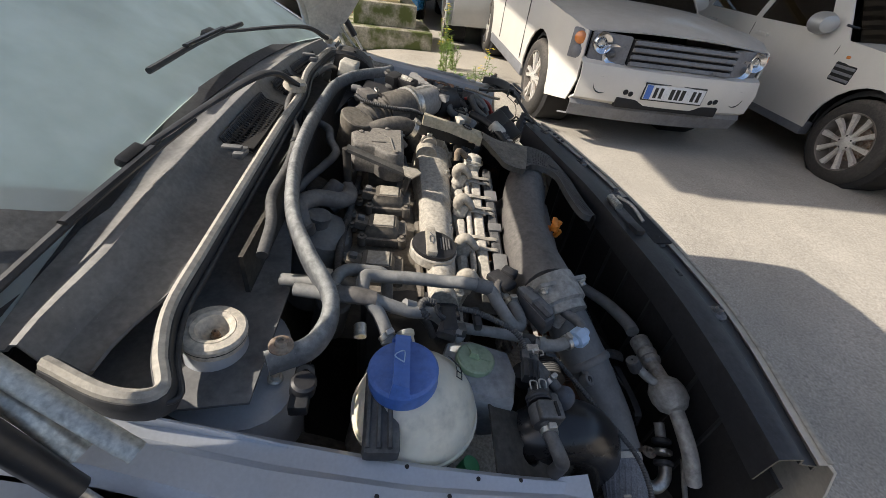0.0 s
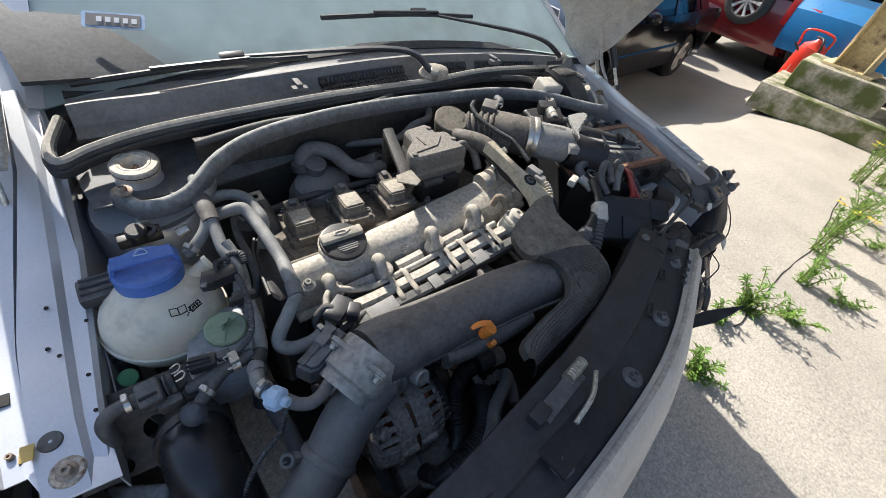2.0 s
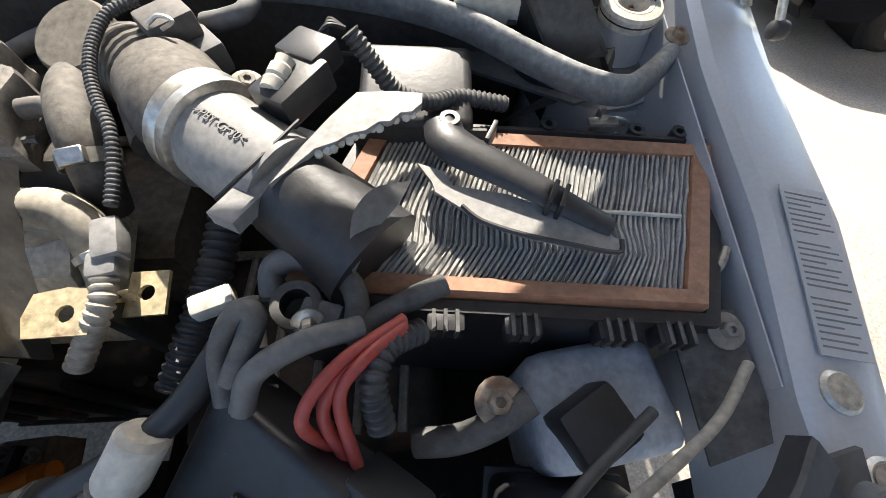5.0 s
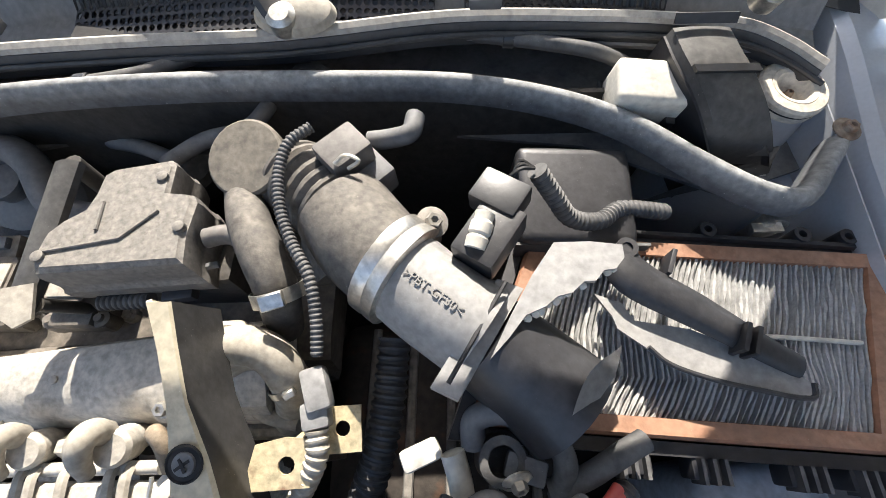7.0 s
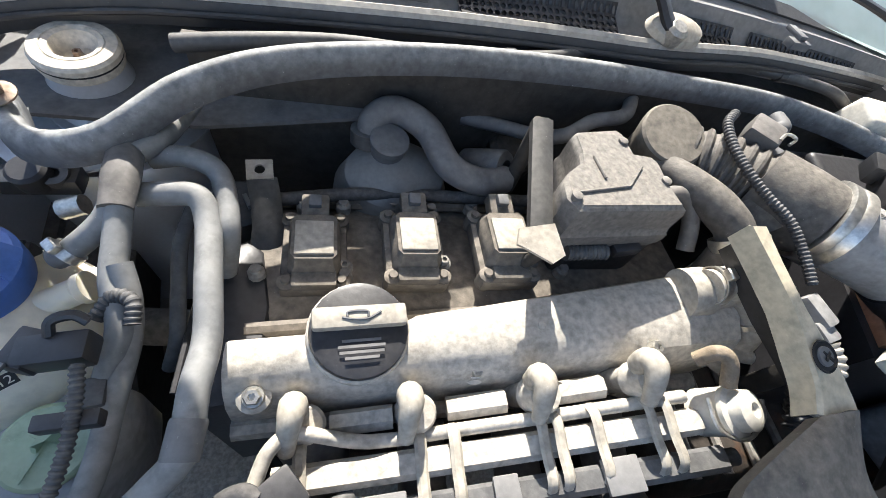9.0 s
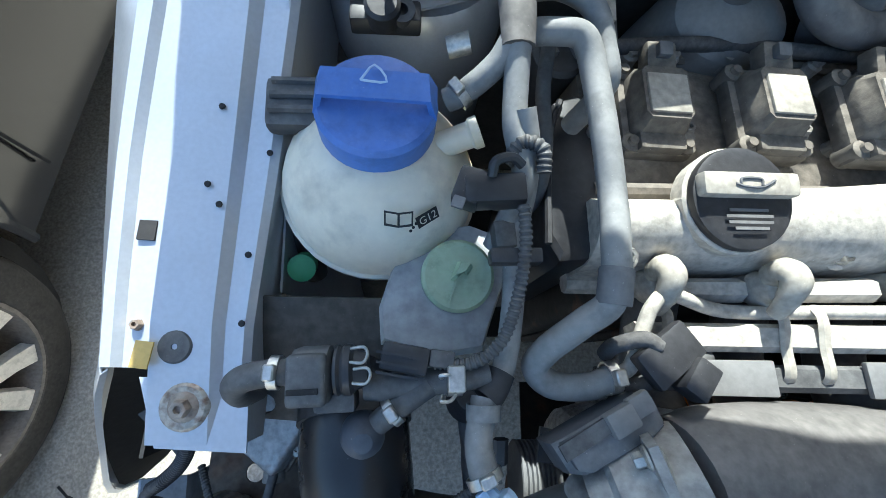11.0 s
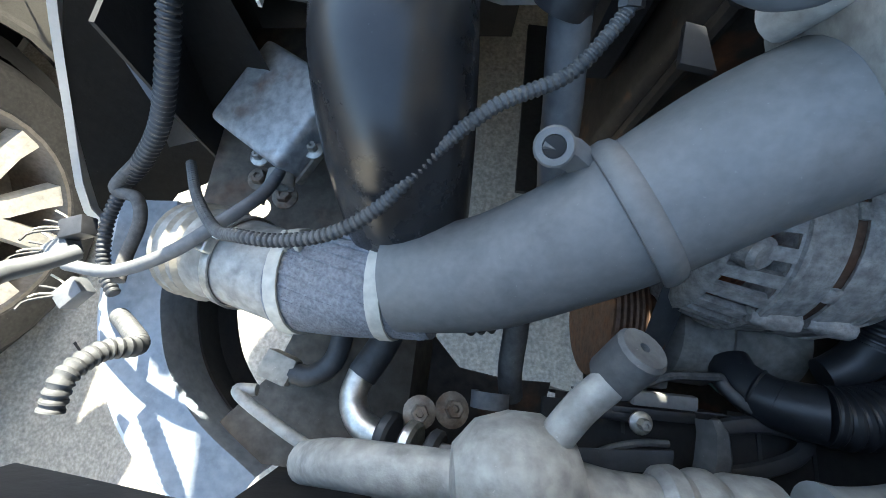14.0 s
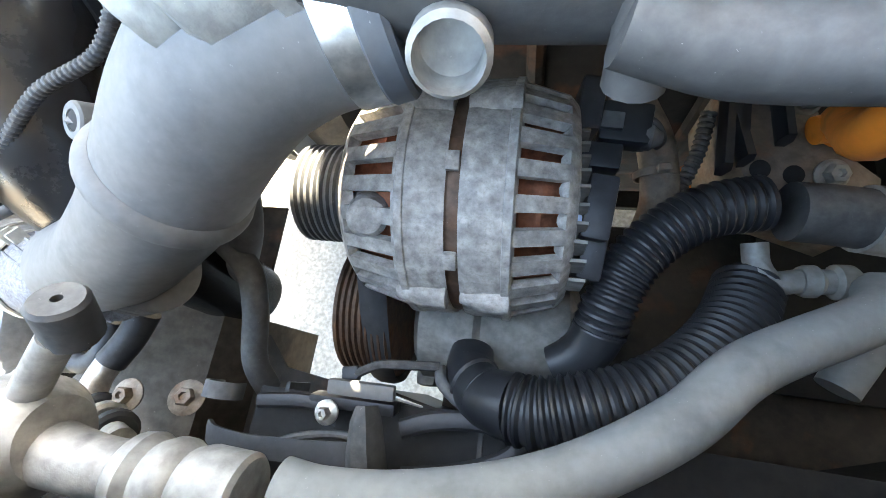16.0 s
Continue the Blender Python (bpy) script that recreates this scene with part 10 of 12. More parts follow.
for k in range(4):
    box("plug", (0.03, 0.022, 0.02), pose(0.36 + 0.05 * k, 0.05 + 0.01 * (k % 2), 0.58 - 0.03 * k, 20 * k, 15, 40 * k), M_BLACKC if k % 2 else M_RUBBER, tw, bevel=0.003)
for k, (m2, r) in enumerate(((M_INK, 0.0020), (M_INKW, 0.0009), (M_TERRA, 0.0010))):
    d = V(0.003, -0.002, 0.002) * k
    tube("wire", [V(0.5039, 0.0581, 0.5080) + d, V(0.4939, 0.0914, 0.5464) + d, V(0.4979, 0.1199, 0.5779) + d, V(0.5215, 0.1333, 0.5964) + d * 0.5, V(0.5513, 0.1314, 0.6056) - d, V(0.5698, 0.1211, 0.6078) - d], r, m2, tw, "looped wire end", n=6, sides=6)
for k in range(5):
    tube("wire", [V(0.4506, 0.0811, 0.5150) + V(0.004 * k, 0, 0), V(0.4537, 0.0886, 0.5324) + V(0.005 * k, 0.002, 0), V(0.4699, 0.0908, 0.5243) + V(0.004 * k, -0.004, -0.006 * k)], 0.0009, (M_TERRA, M_TANPL, M_INK, M_INKW, M_DGREEN)[k], tw, "cut coloured wire", n=4, sides=5)
rd = thing("corner_frame", (0.42, 0.1, 0.3), "dark broken lamp bracket and crumpled frame end in the corner", "chassis")
HM = axes((0.436, 0.158, 0.590), (1, -0.12, -0.10), (0.1, -0.35, 1))
box("lamp_shell", (0.125, 0.085, 0.060), HM @ pose(0, 0, 0.012), M_BLACKC, rd, "black lamp housing with a small warning triangle", bevel=0.016, segs=3)
box("lamp_shell", (0.112, 0.074, 0.055), HM @ pose(0.004, -0.004, -0.045), M_BLACK, rd, bevel=0.012, segs=3)
box("shell_rim", (0.132, 0.090, 0.008), HM @ pose(0, 0, -0.016), M_BLACK, rd, bevel=0.003)
for dx in (-0.04, -0.013, 0.014, 0.041):
    box("shell_rib", (0.004, 0.082, 0.05), HM @ pose(dx, -0.006, -0.044), M_BLACKC, rd, bevel=0.001)
plate("warning_triangle", [(-0.010, -0.008), (0.010, -0.008), (0.0, 0.010)], HM @ pose(0.022, 0.004, 0.0425), M_PIPEGREY, rd, "pale printed triangle", thick=0.0008, holes=([(-0.0065, -0.006), (0.0065, -0.006), (0.0, 0.006)],))
lathe("lamp_socket", [(0.016, -0.05), (0.017, 0.0), (0.013, 0.006), (0.012, 0.03), (0, 0.03)], (0.428, 0.085, 0.665), (0.3, -0.2, 1), M_BLACKC, rd, segs=20)
SP = [[(0.372, 0.085, 0.560), (0.44, 0.062, 0.545), (0.52, 0.055, 0.530), (0.585, 0.075, 0.520)], [(0.368, 0.055, 0.520), (0.44, 0.030, 0.510), (0.52, 0.022, 0.490), (0.592, 0.048, 0.478)], [(0.375, 0.040, 0.455), (0.45, 0.015, 0.440), (0.53, 0.010, 0.420), (0.588, 0.035, 0.415)], [(0.385, 0.045, 0.39), (0.46, 0.020, 0.37), (0.53, 0.018, 0.35), (0.575, 0.040, 0.36)]]
cols = [spline([r[j] for r in SP], 4) for j in range(4)]
rnd = random.Random(33)
loft("splash_panel", [[p + V(0, 0.004 * math.sin(9 * p.x * 10 + k), rnd.uniform(-0.004, 0.004)) for p in spline(list(r), 4)] for k, r in enumerate(zip(*cols))], M_BLACK, rd, "crumpled black splash panel", thick=0.004)
plate("pointed_strip", [(0.0, -0.012), (0.07, -0.014), (0.13, -0.008), (0.20, 0.004), (0.13, 0.012), (0.06, 0.018), (-0.005, 0.012)], axes((0.369, -0.004, 0.506), (0.97, -0.25, 0.0), (0, -0.3, 1)), M_LINER, rd, "pointed torn strip of plastic", thick=0.005)
tube("strip_post", [(0.455, 0.0, 0.50), (0.462, 0.018, 0.535), (0.468, 0.04, 0.555)], 0.009, M_BLACK, rd, sides=8, squash=0.5)
tube("thin_rod", [(0.335, 0.09, 0.665), (0.37, 0.055, 0.625), (0.395, 0.03, 0.59)], 0.0018, M_STEEL, rd, n=3, sides=6)
plate("white_scrap", [(0, 0), (0.03, 0.006), (0.034, 0.014), (0.010, 0.024)], axes((0.475, 0.06, 0.645), (1, 0.2, 0.1), (0, -0.6, 0.8)), M_CREAM, rd, "white torn scrap", thick=0.002)
box("frame_end", (0.10, 0.30, 0.14), pose(0.50, 0.22, 0.44), M_BLOCK, rd, bevel=0.012)
plate("rusty_tab", [(0, 0), (0.018, 0.004), (0.022, 0.035), (0.012, 0.05), (-0.004, 0.03)], axes((0.5083, 0.0724, 0.5301), (1, 0.2, 0), (0, -0.5, 0.8)), M_BELT, rd, "rusty torn metal", thick=0.002)
plate("rusty_tab", [(0, 0), (0.02, 0.005), (0.03, 0.07), (0.005, 0.08)], axes((0.455, 0.03, 0.55), (1, 0.1, 0), (0, -0.8, 0.6)), M_RUSTY, rd, thick=0.003)
# Plain black sheet added for the darkness behind the torn corner.
box("corner_void_wall", (0.30, 0.02, 0.34), pose(0.42, 0.10, 0.40, 0, 0, 10), M_DARK, rd, bevel=0.004)
wbk = thing("washer_bottle", (0.47, 0.25, 0.5), "pale bluish washer bottle with a black pump below the filter", "bottle")
box("bottle", (0.12, 0.10, 0.16), pose(0.475, 0.255, 0.585, 0, 0, 8), mat("milky_blue_bottle", (0.52, 0.57, 0.64), 0.5, 0, 0.4, (0.4, 0.38, 0.35), 8, 0.15, 0.1), wbk, bevel=0.02, segs=3)
box("pump", (0.055, 0.05, 0.05), pose(0.455, 0.235, 0.665, 10, 0, 30), M_BLACKC, wbk, bevel=0.008)
tube("hose", [(0.428, 0.176, 0.730), (0.473, 0.197, 0.720), (0.530, 0.230, 0.715), (0.572, 0.268, 0.710)], 0.0042, M_TANPL, wbk)
ru = thing("radiator_hose", (0.3, 0.2, 0.6), "dark hose curving under the fuse box", "hose", "engine hoses")
tube("hose", [(0.316, 0.230, 0.660), (0.346, 0.230, 0.670), (0.376, 0.238, 0.680), (0.405, 0.253, 0.690)], 0.0115, M_RUBBER, ru)
bolt((0.380, 0.253, 0.690), (0, -0.2, 1), 0.010, M_RUSTY, ru)
sbk = thing("side_bracket", (0.575, 0.29, 0.66), "dusty folded bracket with a bolt beside the air box", "bracket")
plate("bracket", [(-0.03, -0.06), (0.025, -0.05), (0.03, 0.05), (-0.02, 0.06)], axes((0.560, 0.262, 0.690), (1, 0.1, 0.3), (-0.3, -0.2, 1)), M_RUBBER, sbk, thick=0.004)
bolt((0.568, 0.296, 0.705), (0, -0.2, 1), 0.007, M_ALUD, sbk, washer=2.2)
tube("small_hook", [(0.575, 0.345, 0.70), (0.582, 0.352, 0.712), (0.590, 0.366, 0.716)], 0.004, M_STEEL, sbk, sides=8)


# ---- the yard: other vehicles ----
M_WHITE = mat("dusty_white_paint", (0.64, 0.61, 0.56), 0.35, 0, 0.5, (0.48, 0.43, 0.36), 2.5, 0.05, 0.02, 200, coat=0.4)
M_BLACKCAR = mat("black_car_paint", (0.008, 0.008, 0.012), 0.12, 0, 0.03, (0.1, 0.1, 0.11), 2.5, 0.2, 0.01, 200, coat=0.1, spec=0.3)
M_BROWNCAR = mat("dusty_dark_paint", (0.016, 0.016, 0.017), 0.2, 0, 0.24, (0.17, 0.145, 0.12), 2, 0.2, 0.015, 200, coat=0.6)
M_REDCAR = mat("dark_red_paint", (0.16, 0.012, 0.014), 0.2, 0, 0.12, (0.3, 0.2, 0.18), 2.5, 0.15, 0.02, 200, coat=0.7)
M_BLUECAR = mat("bright_blue_paint", (0.025, 0.20, 0.48), 0.25, 0.1, 0.12, (0.3, 0.36, 0.4), 2.5, 0.12, 0.02, 200, coat=0.6)
M_GREYCAR = mat("grey_silver_paint", (0.42, 0.42, 0.41), 0.32, 0.3, 0.25, (0.5, 0.46, 0.4), 2.5, 0.1, 0.02, 200, coat=0.4)
M_TYRE = mat("tyre_rubber", (0.028, 0.027, 0.026), 0.8, 0, 0.5, (0.27, 0.23, 0.19), 12, 0.25, 0.2, 140)
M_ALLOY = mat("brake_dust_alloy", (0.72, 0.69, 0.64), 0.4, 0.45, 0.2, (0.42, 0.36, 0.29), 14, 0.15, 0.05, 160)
# Darker alloy for the barrels: the shade inside the rim is in its colour.
M_ALLOYSHADE = mat("shaded_rim_barrel", (0.20, 0.18, 0.16), 0.6, 0.3, 0.3, (0.2, 0.16, 0.12), 14, 0.2, 0.1, 160)
M_TRIM = mat("grey_trim_plastic", (0.16, 0.165, 0.18), 0.5, 0, 0.3, (0.4, 0.37, 0.32), 8, 0.2, 0.06, 160)
M_LAMPRED = mat("red_lamp_plastic", (0.42, 0.02, 0.02), 0.15, 0, 0.1, TAN, 12, 0.2, 0.0, coat=0.6)
M_LAMPAMB = mat("amber_lamp_plastic", (0.62, 0.20, 0.05), 0.2, 0, 0.1, TAN, 12, 0.2, 0.0, coat=0.6)
M_LAMPWH = mat("milky_lamp_glass", (0.55, 0.58, 0.52), 0.2, 0.1, 0.15, (0.5, 0.5, 0.42), 12, 0.12, 0.02, coat=0.8)
M_CHROME = mat("lamp_reflector", (0.72, 0.73, 0.76), 0.18, 1.0, 0.1, TAN, 12, 0.1, 0.0)
M_PLATEW = mat("plate_white", (0.72, 0.73, 0.74), 0.45, 0, 0.15, TAN, 20, 0.05, 0.0)
M_CARGLASS = glass("tinted_car_glass", (0.30, 0.34, 0.33), 0.02, 0.4)


def wheel(at, out, r, style, parent, width=0.20):
    """Tyre with tread grooves and an alloy rim; out is the way that its face looks."""
    out = V(out).normalized()
    w = lathe("wheel", [(r * 0.66, 0.00), (r * 0.70, 0.012), (r * 0.86, 0.016), (r * 0.95, 0.002), (r, -0.025), (r, -0.06), (r * 0.985, -0.064), (r * 0.985, -0.072), (r, -0.076), (r, -width * 0.62), (r * 0.985, -width * 0.64), (r, -width * 0.66), (r, -width + 0.03), (r * 0.94, -width), (r * 0.66, -width)], at, out, M_TYRE, parent, "dusty black tyre", segs=40, caps=False)
    rr = r * 0.69
    lathe("rim_barrel", [(rr, -0.02), (rr * 1.0, 0.010), (rr * 0.96, 0.010), (rr * 0.93, -0.01), (rr * 0.90, -0.10), (rr * 0.2, -0.11), (0, -0.11)], at, out, M_ALLOYSHADE, w, segs=36, caps=False)
    lathe("brake_disc", [(rr * 0.62, -0.085), (rr * 0.62, -0.075), (rr * 0.2, -0.07)], at, out, M_RUSTY, w, segs=28)
    bm = bmesh.new()
    turn = frame_to(out).to_4x4()
    turn.translation = V(at)
    spokes = []
    if style == "double":
        for k in range(5):
            for d in (-0.19, 0.19):
                spokes.append((2 * math.pi * k / 5 + d, 2 * math.pi * k / 5 + d * 1.5, 0.105, 0.115))
    elif style == "many":
        spokes = [(2 * math.pi * k / 10 + (0.08 if k % 2 else -0.08), 2 * math.pi * k / 10, 0.07, 0.10) for k in range(10)]
    elif style == "twin":
        for k in range(6):
            for d in (-0.12, 0.12):
                spokes.append((2 * math.pi * k / 6 + d * 0.8, 2 * math.pi * k / 6 + d * 1.3, 0.06, 0.07))
    else:
        spokes = [(2 * math.pi * k / 5, 2 * math.pi * k / 5, 0.17, 0.30) for k in range(5)]
    for a0, a1, w0, w1 in spokes:
        rows = []
        for f, a, ww, h in ((0.16, a0, w0, -0.004), (0.45, a0 * 0.6 + a1 * 0.4, w0, 0.000), (0.75, a0 * 0.2 + a1 * 0.8, w1, -0.004), (0.955, a1, w1 * 1.15, 0.002)):
            c, s = math.cos(a), math.sin(a)
            p = V(c, s, 0) * rr * f
            t = V(-s, c, 0) * rr * ww
            rows.append([bm.verts.new(turn @ (p + t * q + V(0, 0, h + z))) for q, z in ((-1, -0.022), (-0.8, 0), (0.8, 0), (1, -0.022))])
        for a, b in zip(rows, rows[1:]):
            for j in range(4):
                bm.faces.new((a[j], a[(j + 1) % 4], b[(j + 1) % 4], b[j]))
    part("spokes", bm, M_ALLOY, w, "alloy spokes grey with brake dust")
    lathe("hub_cap", [(0.0, 0.010), (rr * 0.10, 0.010), (rr * 0.19, 0.002), (rr * 0.26, -0.002), (rr * 0.27, -0.03)], at, out, M_ALLOY, w, segs=20)
    for k in range(5):
        a = 2 * math.pi * (k + 0.5) / 5
        lathe("wheel_bolt", [(0.0, 0.002), (rr * 0.035, 0.002), (rr * 0.045, -0.01)], turn @ V(rr * 0.21 * math.cos(a), rr * 0.21 * math.sin(a), 0), out, M_DARK, w, segs=6)
    return w


def arc(cx, cz, r, z0, n=12):
    """An arch over a wheel from its front foot to its rear foot."""
    a0 = math.asin(max(-1, min(1, (z0 - cz) / r)))
    return [(cx - r * math.cos(a), cz + r * math.sin(a)) for a in (a0 + (math.pi - 2 * a0) * k / n for k in range(n + 1))]


class Shell:
    """A vehicle's skin from its side outline; u runs from the nose to the tail, v across, z up from the ground."""

    def __init__(self, name, label, category, nose, turn, length, width, paint, belt, group=""):
        self.m = pose(nose[0], nose[1], nose[2], 0, 0, turn)
        self.L, self.W, self.belt, self.paint = length, width, belt, paint
        self.ob = thing(name, tuple(self.m @ V(length / 2, 0, 0)), label, category, group)

    def half(self, u, z):
        f = smooth01((0.5 - u) / 0.5)
        r = smooth01((u - self.L + 0.45) / 0.45)
        tuck = 0.05 * smooth01((0.32 - z) / 0.2)
        return self.W / 2 * (1 - 0.13 * f * f - 0.09 * r * r) - 0.30 * max(0, z - self.belt) - 0.6 * max(0, z - self.belt - 0.42) ** 2 - tuck

    def p(self, u, v, z):
        return self.m @ V(u, v, z)

    def side(self, sg, outline, holes=(), name="side_panel", material=None, inset=0.0, cuts=1, label=""):
        bm = bmesh.new()
        for loop in (outline, *holes):
            vs = [bm.verts.new((x, 0, z)) for x, z in loop]
            for a, b in zip(vs, vs[1:] + vs[:1]):
                bm.edges.new((a, b))
        bmesh.ops.triangle_fill(bm, use_beauty=True, use_dissolve=False, edges=list(bm.edges))
        if cuts:
            bmesh.ops.subdivide_edges(bm, edges=list(bm.edges), cuts=cuts, use_grid_fill=True)
        for v in bm.verts:
            v.co = self.p(v.co.x, sg * (self.half(v.co.x, v.co.z) - inset), v.co.z)
        bmesh.ops.recalc_face_normals(bm, faces=bm.faces)
        bmesh.ops.solidify(bm, geom=list(bm.faces), thickness=0.012)
        return part(name, bm, material or self.paint, self.ob, label, 30)

    def across(self, name, line, material=None, crown=0.03, label="", thick=0.012, shrink=0.0, n=12, bow=0.0):
        """A skin across the vehicle along a line of (u, z)."""
        rows = []
        for u, z in line:
            h = self.half(u, z) - shrink
            rows.append([self.p(u - bow * (1 - s * s), s * h, z + crown * (1 - s * s)) for s in (-1 + 2 * k / n for k in range(n + 1))])
        return loft(name, rows, material or self.paint, self.ob, label, thick=thick)

    def box(self, name, u, v, z, size, material, parent=None, bevel=0.01, label="", yaw=0.0):
        return box(name, size, self.m @ pose(u, v, z, 0, 0, yaw), material, parent or self.ob, label, bevel=bevel)

    def turned(self, name, profile, u, v, z, axis, material, parent=None, label="", squash=1.0, segs=24, caps=True):
        return lathe(name, profile, self.p(u, v, z), self.m.to_3x3() @ V(axis), material, parent or self.ob, label, segs=segs, squash=squash, caps=caps)

    def wheels(self, us, r, style, width=0.2):
        for u in us:
            for sg in (-1, 1):
                wheel(self.p(u, sg * (self.W / 2 - 0.012), r), self.m.to_3x3() @ V(0, sg, 0), r, style, self.ob, width)
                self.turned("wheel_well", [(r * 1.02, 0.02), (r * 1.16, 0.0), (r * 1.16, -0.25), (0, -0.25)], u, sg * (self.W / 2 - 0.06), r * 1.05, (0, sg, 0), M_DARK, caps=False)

    def plate_sign(self, u, v, z, yaw=0.0, face=-1):
        """A number plate, its writing left as bars."""
        s = self.box("number_plate", u, v, z, (0.012, 0.46, 0.10), M_PLATEW, bevel=0.004, label="white number plate with black bars", yaw=yaw)
        self.box("plate_frame", u - face * 0.006, v, z, (0.008, 0.48, 0.12), M_BLACKC, s, 0.004, yaw=yaw)
        self.box("blue_strip", u + face * 0.007, v + 0.205, z, (0.003, 0.045, 0.094), M_BLUE, s, 0, yaw=yaw)
        for k, w in enumerate((0.03, 0.03, 0.0, 0.035, 0.035, 0.035, 0.0, 0.03, 0.03)):
            if w:
                self.box("print_bar", u + face * 0.0075, v + 0.15 - 0.042 * k, z, (0.003, w * 0.8, 0.07), M_INK, s, 0, yaw=yaw)


def suv(name, label, nose, turn, k, style, vent, paint=None):
    """A large square off-road estate; k scales it."""
    L, W, H, r = 4.95 * k, 1.98 * k, 1.84 * k, 0.375 * k
    s = Shell(name, label, "car", nose, turn, L, W, paint or M_WHITE, 1.06 * k, "white off-road cars")
    u1, u2 = 0.88 * k, 3.76 * k
    sill = 0.34 * k
    top = [(0.06 * k, 0.98 * k), (0.5 * k, 1.06 * k), (1.45 * k, 1.11 * k), (2.05 * k, 1.74 * k), (2.5 * k, 1.82 * k), (4.1 * k, 1.81 * k), (4.65 * k, 1.76 * k), (4.88 * k, 1.05 * k), (4.93 * k, 0.55 * k)]
    low = [(4.85 * k, 0.40 * k)] + arc(u2, r, 0.46 * k, sill)[::-1] + arc(u1, r, 0.46 * k, sill)[::-1] + [(0.10 * k, 0.40 * k), (0.02 * k, 0.60 * k)]
    wins = [[(1.72 * k, 1.14 * k), (2.17 * k, 1.67 * k), (2.62 * k, 1.73 * k), (2.66 * k, 1.12 * k)], [(2.74 * k, 1.12 * k), (2.70 * k, 1.73 * k), (3.56 * k, 1.73 * k), (3.64 * k, 1.12 * k)], [(3.74 * k, 1.12 * k), (3.66 * k, 1.72 * k), (4.40 * k, 1.70 * k), (4.60 * k, 1.14 * k)]]
    for sg in (-1, 1):
        s.side(sg, top + low, wins)
        for w in wins:
            s.side(sg, w, (), "side_window", M_CARGLASS, 0.008)
        for u in (1.50 * k, 2.70 * k, 3.62 * k):
            tube("door_gap", [s.p(u, sg * (s.half(u, z) + 0.001), z) for z in (0.42 * k, 0.7 * k, 1.0 * k, 1.10 * k)], 0.004, M_DARK, s.ob, sides=5, n=3)
        for u in (2.50 * k, 3.45 * k):
            s.box("door_handle", u, sg * (s.half(u, 0.98 * k) + 0.012), 0.98 * k, (0.19 * k, 0.025, 0.03), s.paint, bevel=0.008)
        s.box("sill", (u1 + u2) / 2, sg * W * 0.47, 0.32 * k, (u2 - u1 - 0.95 * k, 0.12 * k, 0.13 * k), M_TRIM, bevel=0.02)
        mirror = s.turned("door_mirror", [(0, -0.10 * k), (0.10 * k, -0.07 * k), (0.135 * k, 0), (0.13 * k, 0.05 * k), (0, 0.06 * k)], 1.72 * k, sg * (W / 2 + 0.09 * k), 1.20 * k, (1, 0, 0), paint and M_TRIM or M_GREYCAR, label="square door mirror", squash=0.72)
        s.box("mirror_arm", 1.74 * k, sg * (W / 2 - 0.01 * k), 1.15 * k, (0.06 * k, 0.16 * k, 0.05 * k), M_TRIM, mirror)
        if vent:
            v = s.box("side_vent", 1.30 * k, sg * (s.half(1.30 * k, 0.86 * k) + 0.004), 0.86 * k, (0.24 * k, 0.02, 0.17 * k), M_DARK, bevel=0.015, label="dark gill vent")
            for j in range(3):
                s.box("vent_slat", 1.30 * k, sg * (s.half(1.3 * k, 0.86 * k) + 0.013), (0.81 + 0.05 * j) * k, (0.21 * k, 0.02, 0.022 * k), M_TRIM, v, 0.004)
            s.box("side_lamp", 1.34 * k, sg * (s.half(1.34 * k, 1.0 * k) + 0.004), 0.99 * k, (0.05 * k, 0.014, 0.03 * k), M_LAMPAMB)
    s.across("bonnet", [(0.10 * k, 0.985 * k), (0.3 * k, 1.035 * k), (0.6 * k, 1.065 * k), (1.0 * k, 1.085 * k), (1.45 * k, 1.105 * k)], crown=0.035, bow=0.05)
    tube("bonnet_gap", [s.p(0.03 * k, v, 0.955 * k) for v in (-0.8 * k, -0.4 * k, 0, 0.4 * k, 0.8 * k)], 0.006, M_DARK, s.ob, sides=5)
    s.across("windscreen", [(1.42 * k, 1.11 * k), (1.75 * k, 1.43 * k), (2.08 * k, 1.75 * k)], M_CARGLASS, 0.03, "dusty windscreen", shrink=0.05, bow=0.06)
    s.across("roof", [(2.05 * k, 1.75 * k), (2.5 * k, 1.83 * k), (4.1 * k, 1.82 * k), (4.65 * k, 1.76 * k)], crown=0.03)
    s.across("tailgate", [(4.65 * k, 1.76 * k), (4.88 * k, 1.05 * k), (4.93 * k, 0.55 * k), (4.85 * k, 0.40 * k)], crown=0, bow=-0.05)
    s.across("underbody", [(0.15 * k, 0.36 * k), (2.5 * k, 0.34 * k), (4.85 * k, 0.38 * k)], M_DARK, 0, shrink=0.08)
    s.across("bulkhead", [(1.40 * k, 1.06 * k), (1.35 * k, 0.4 * k)], M_DARK, 0, shrink=0.06)
    for v in (-0.40, 0.40):
        tube("wiper", [s.p(1.42 * k, v * k, 1.15 * k), s.p(1.5 * k, (v + 0.3) * k, 1.19 * k), s.p(1.55 * k, (v + 0.6) * k, 1.22 * k)], 0.010, M_BLACKC, s.ob, sides=6)
    for v in (-0.36, 0.36):
        seat = s.box("seat", 2.55 * k, v * k, 1.05 * k, (0.16 * k, 0.5 * k, 0.7 * k), M_HEAD, bevel=0.05)
        s.box("head_rest", 2.58 * k, v * k, 1.50 * k, (0.1 * k, 0.28 * k, 0.18 * k), M_HEAD, seat, 0.03)
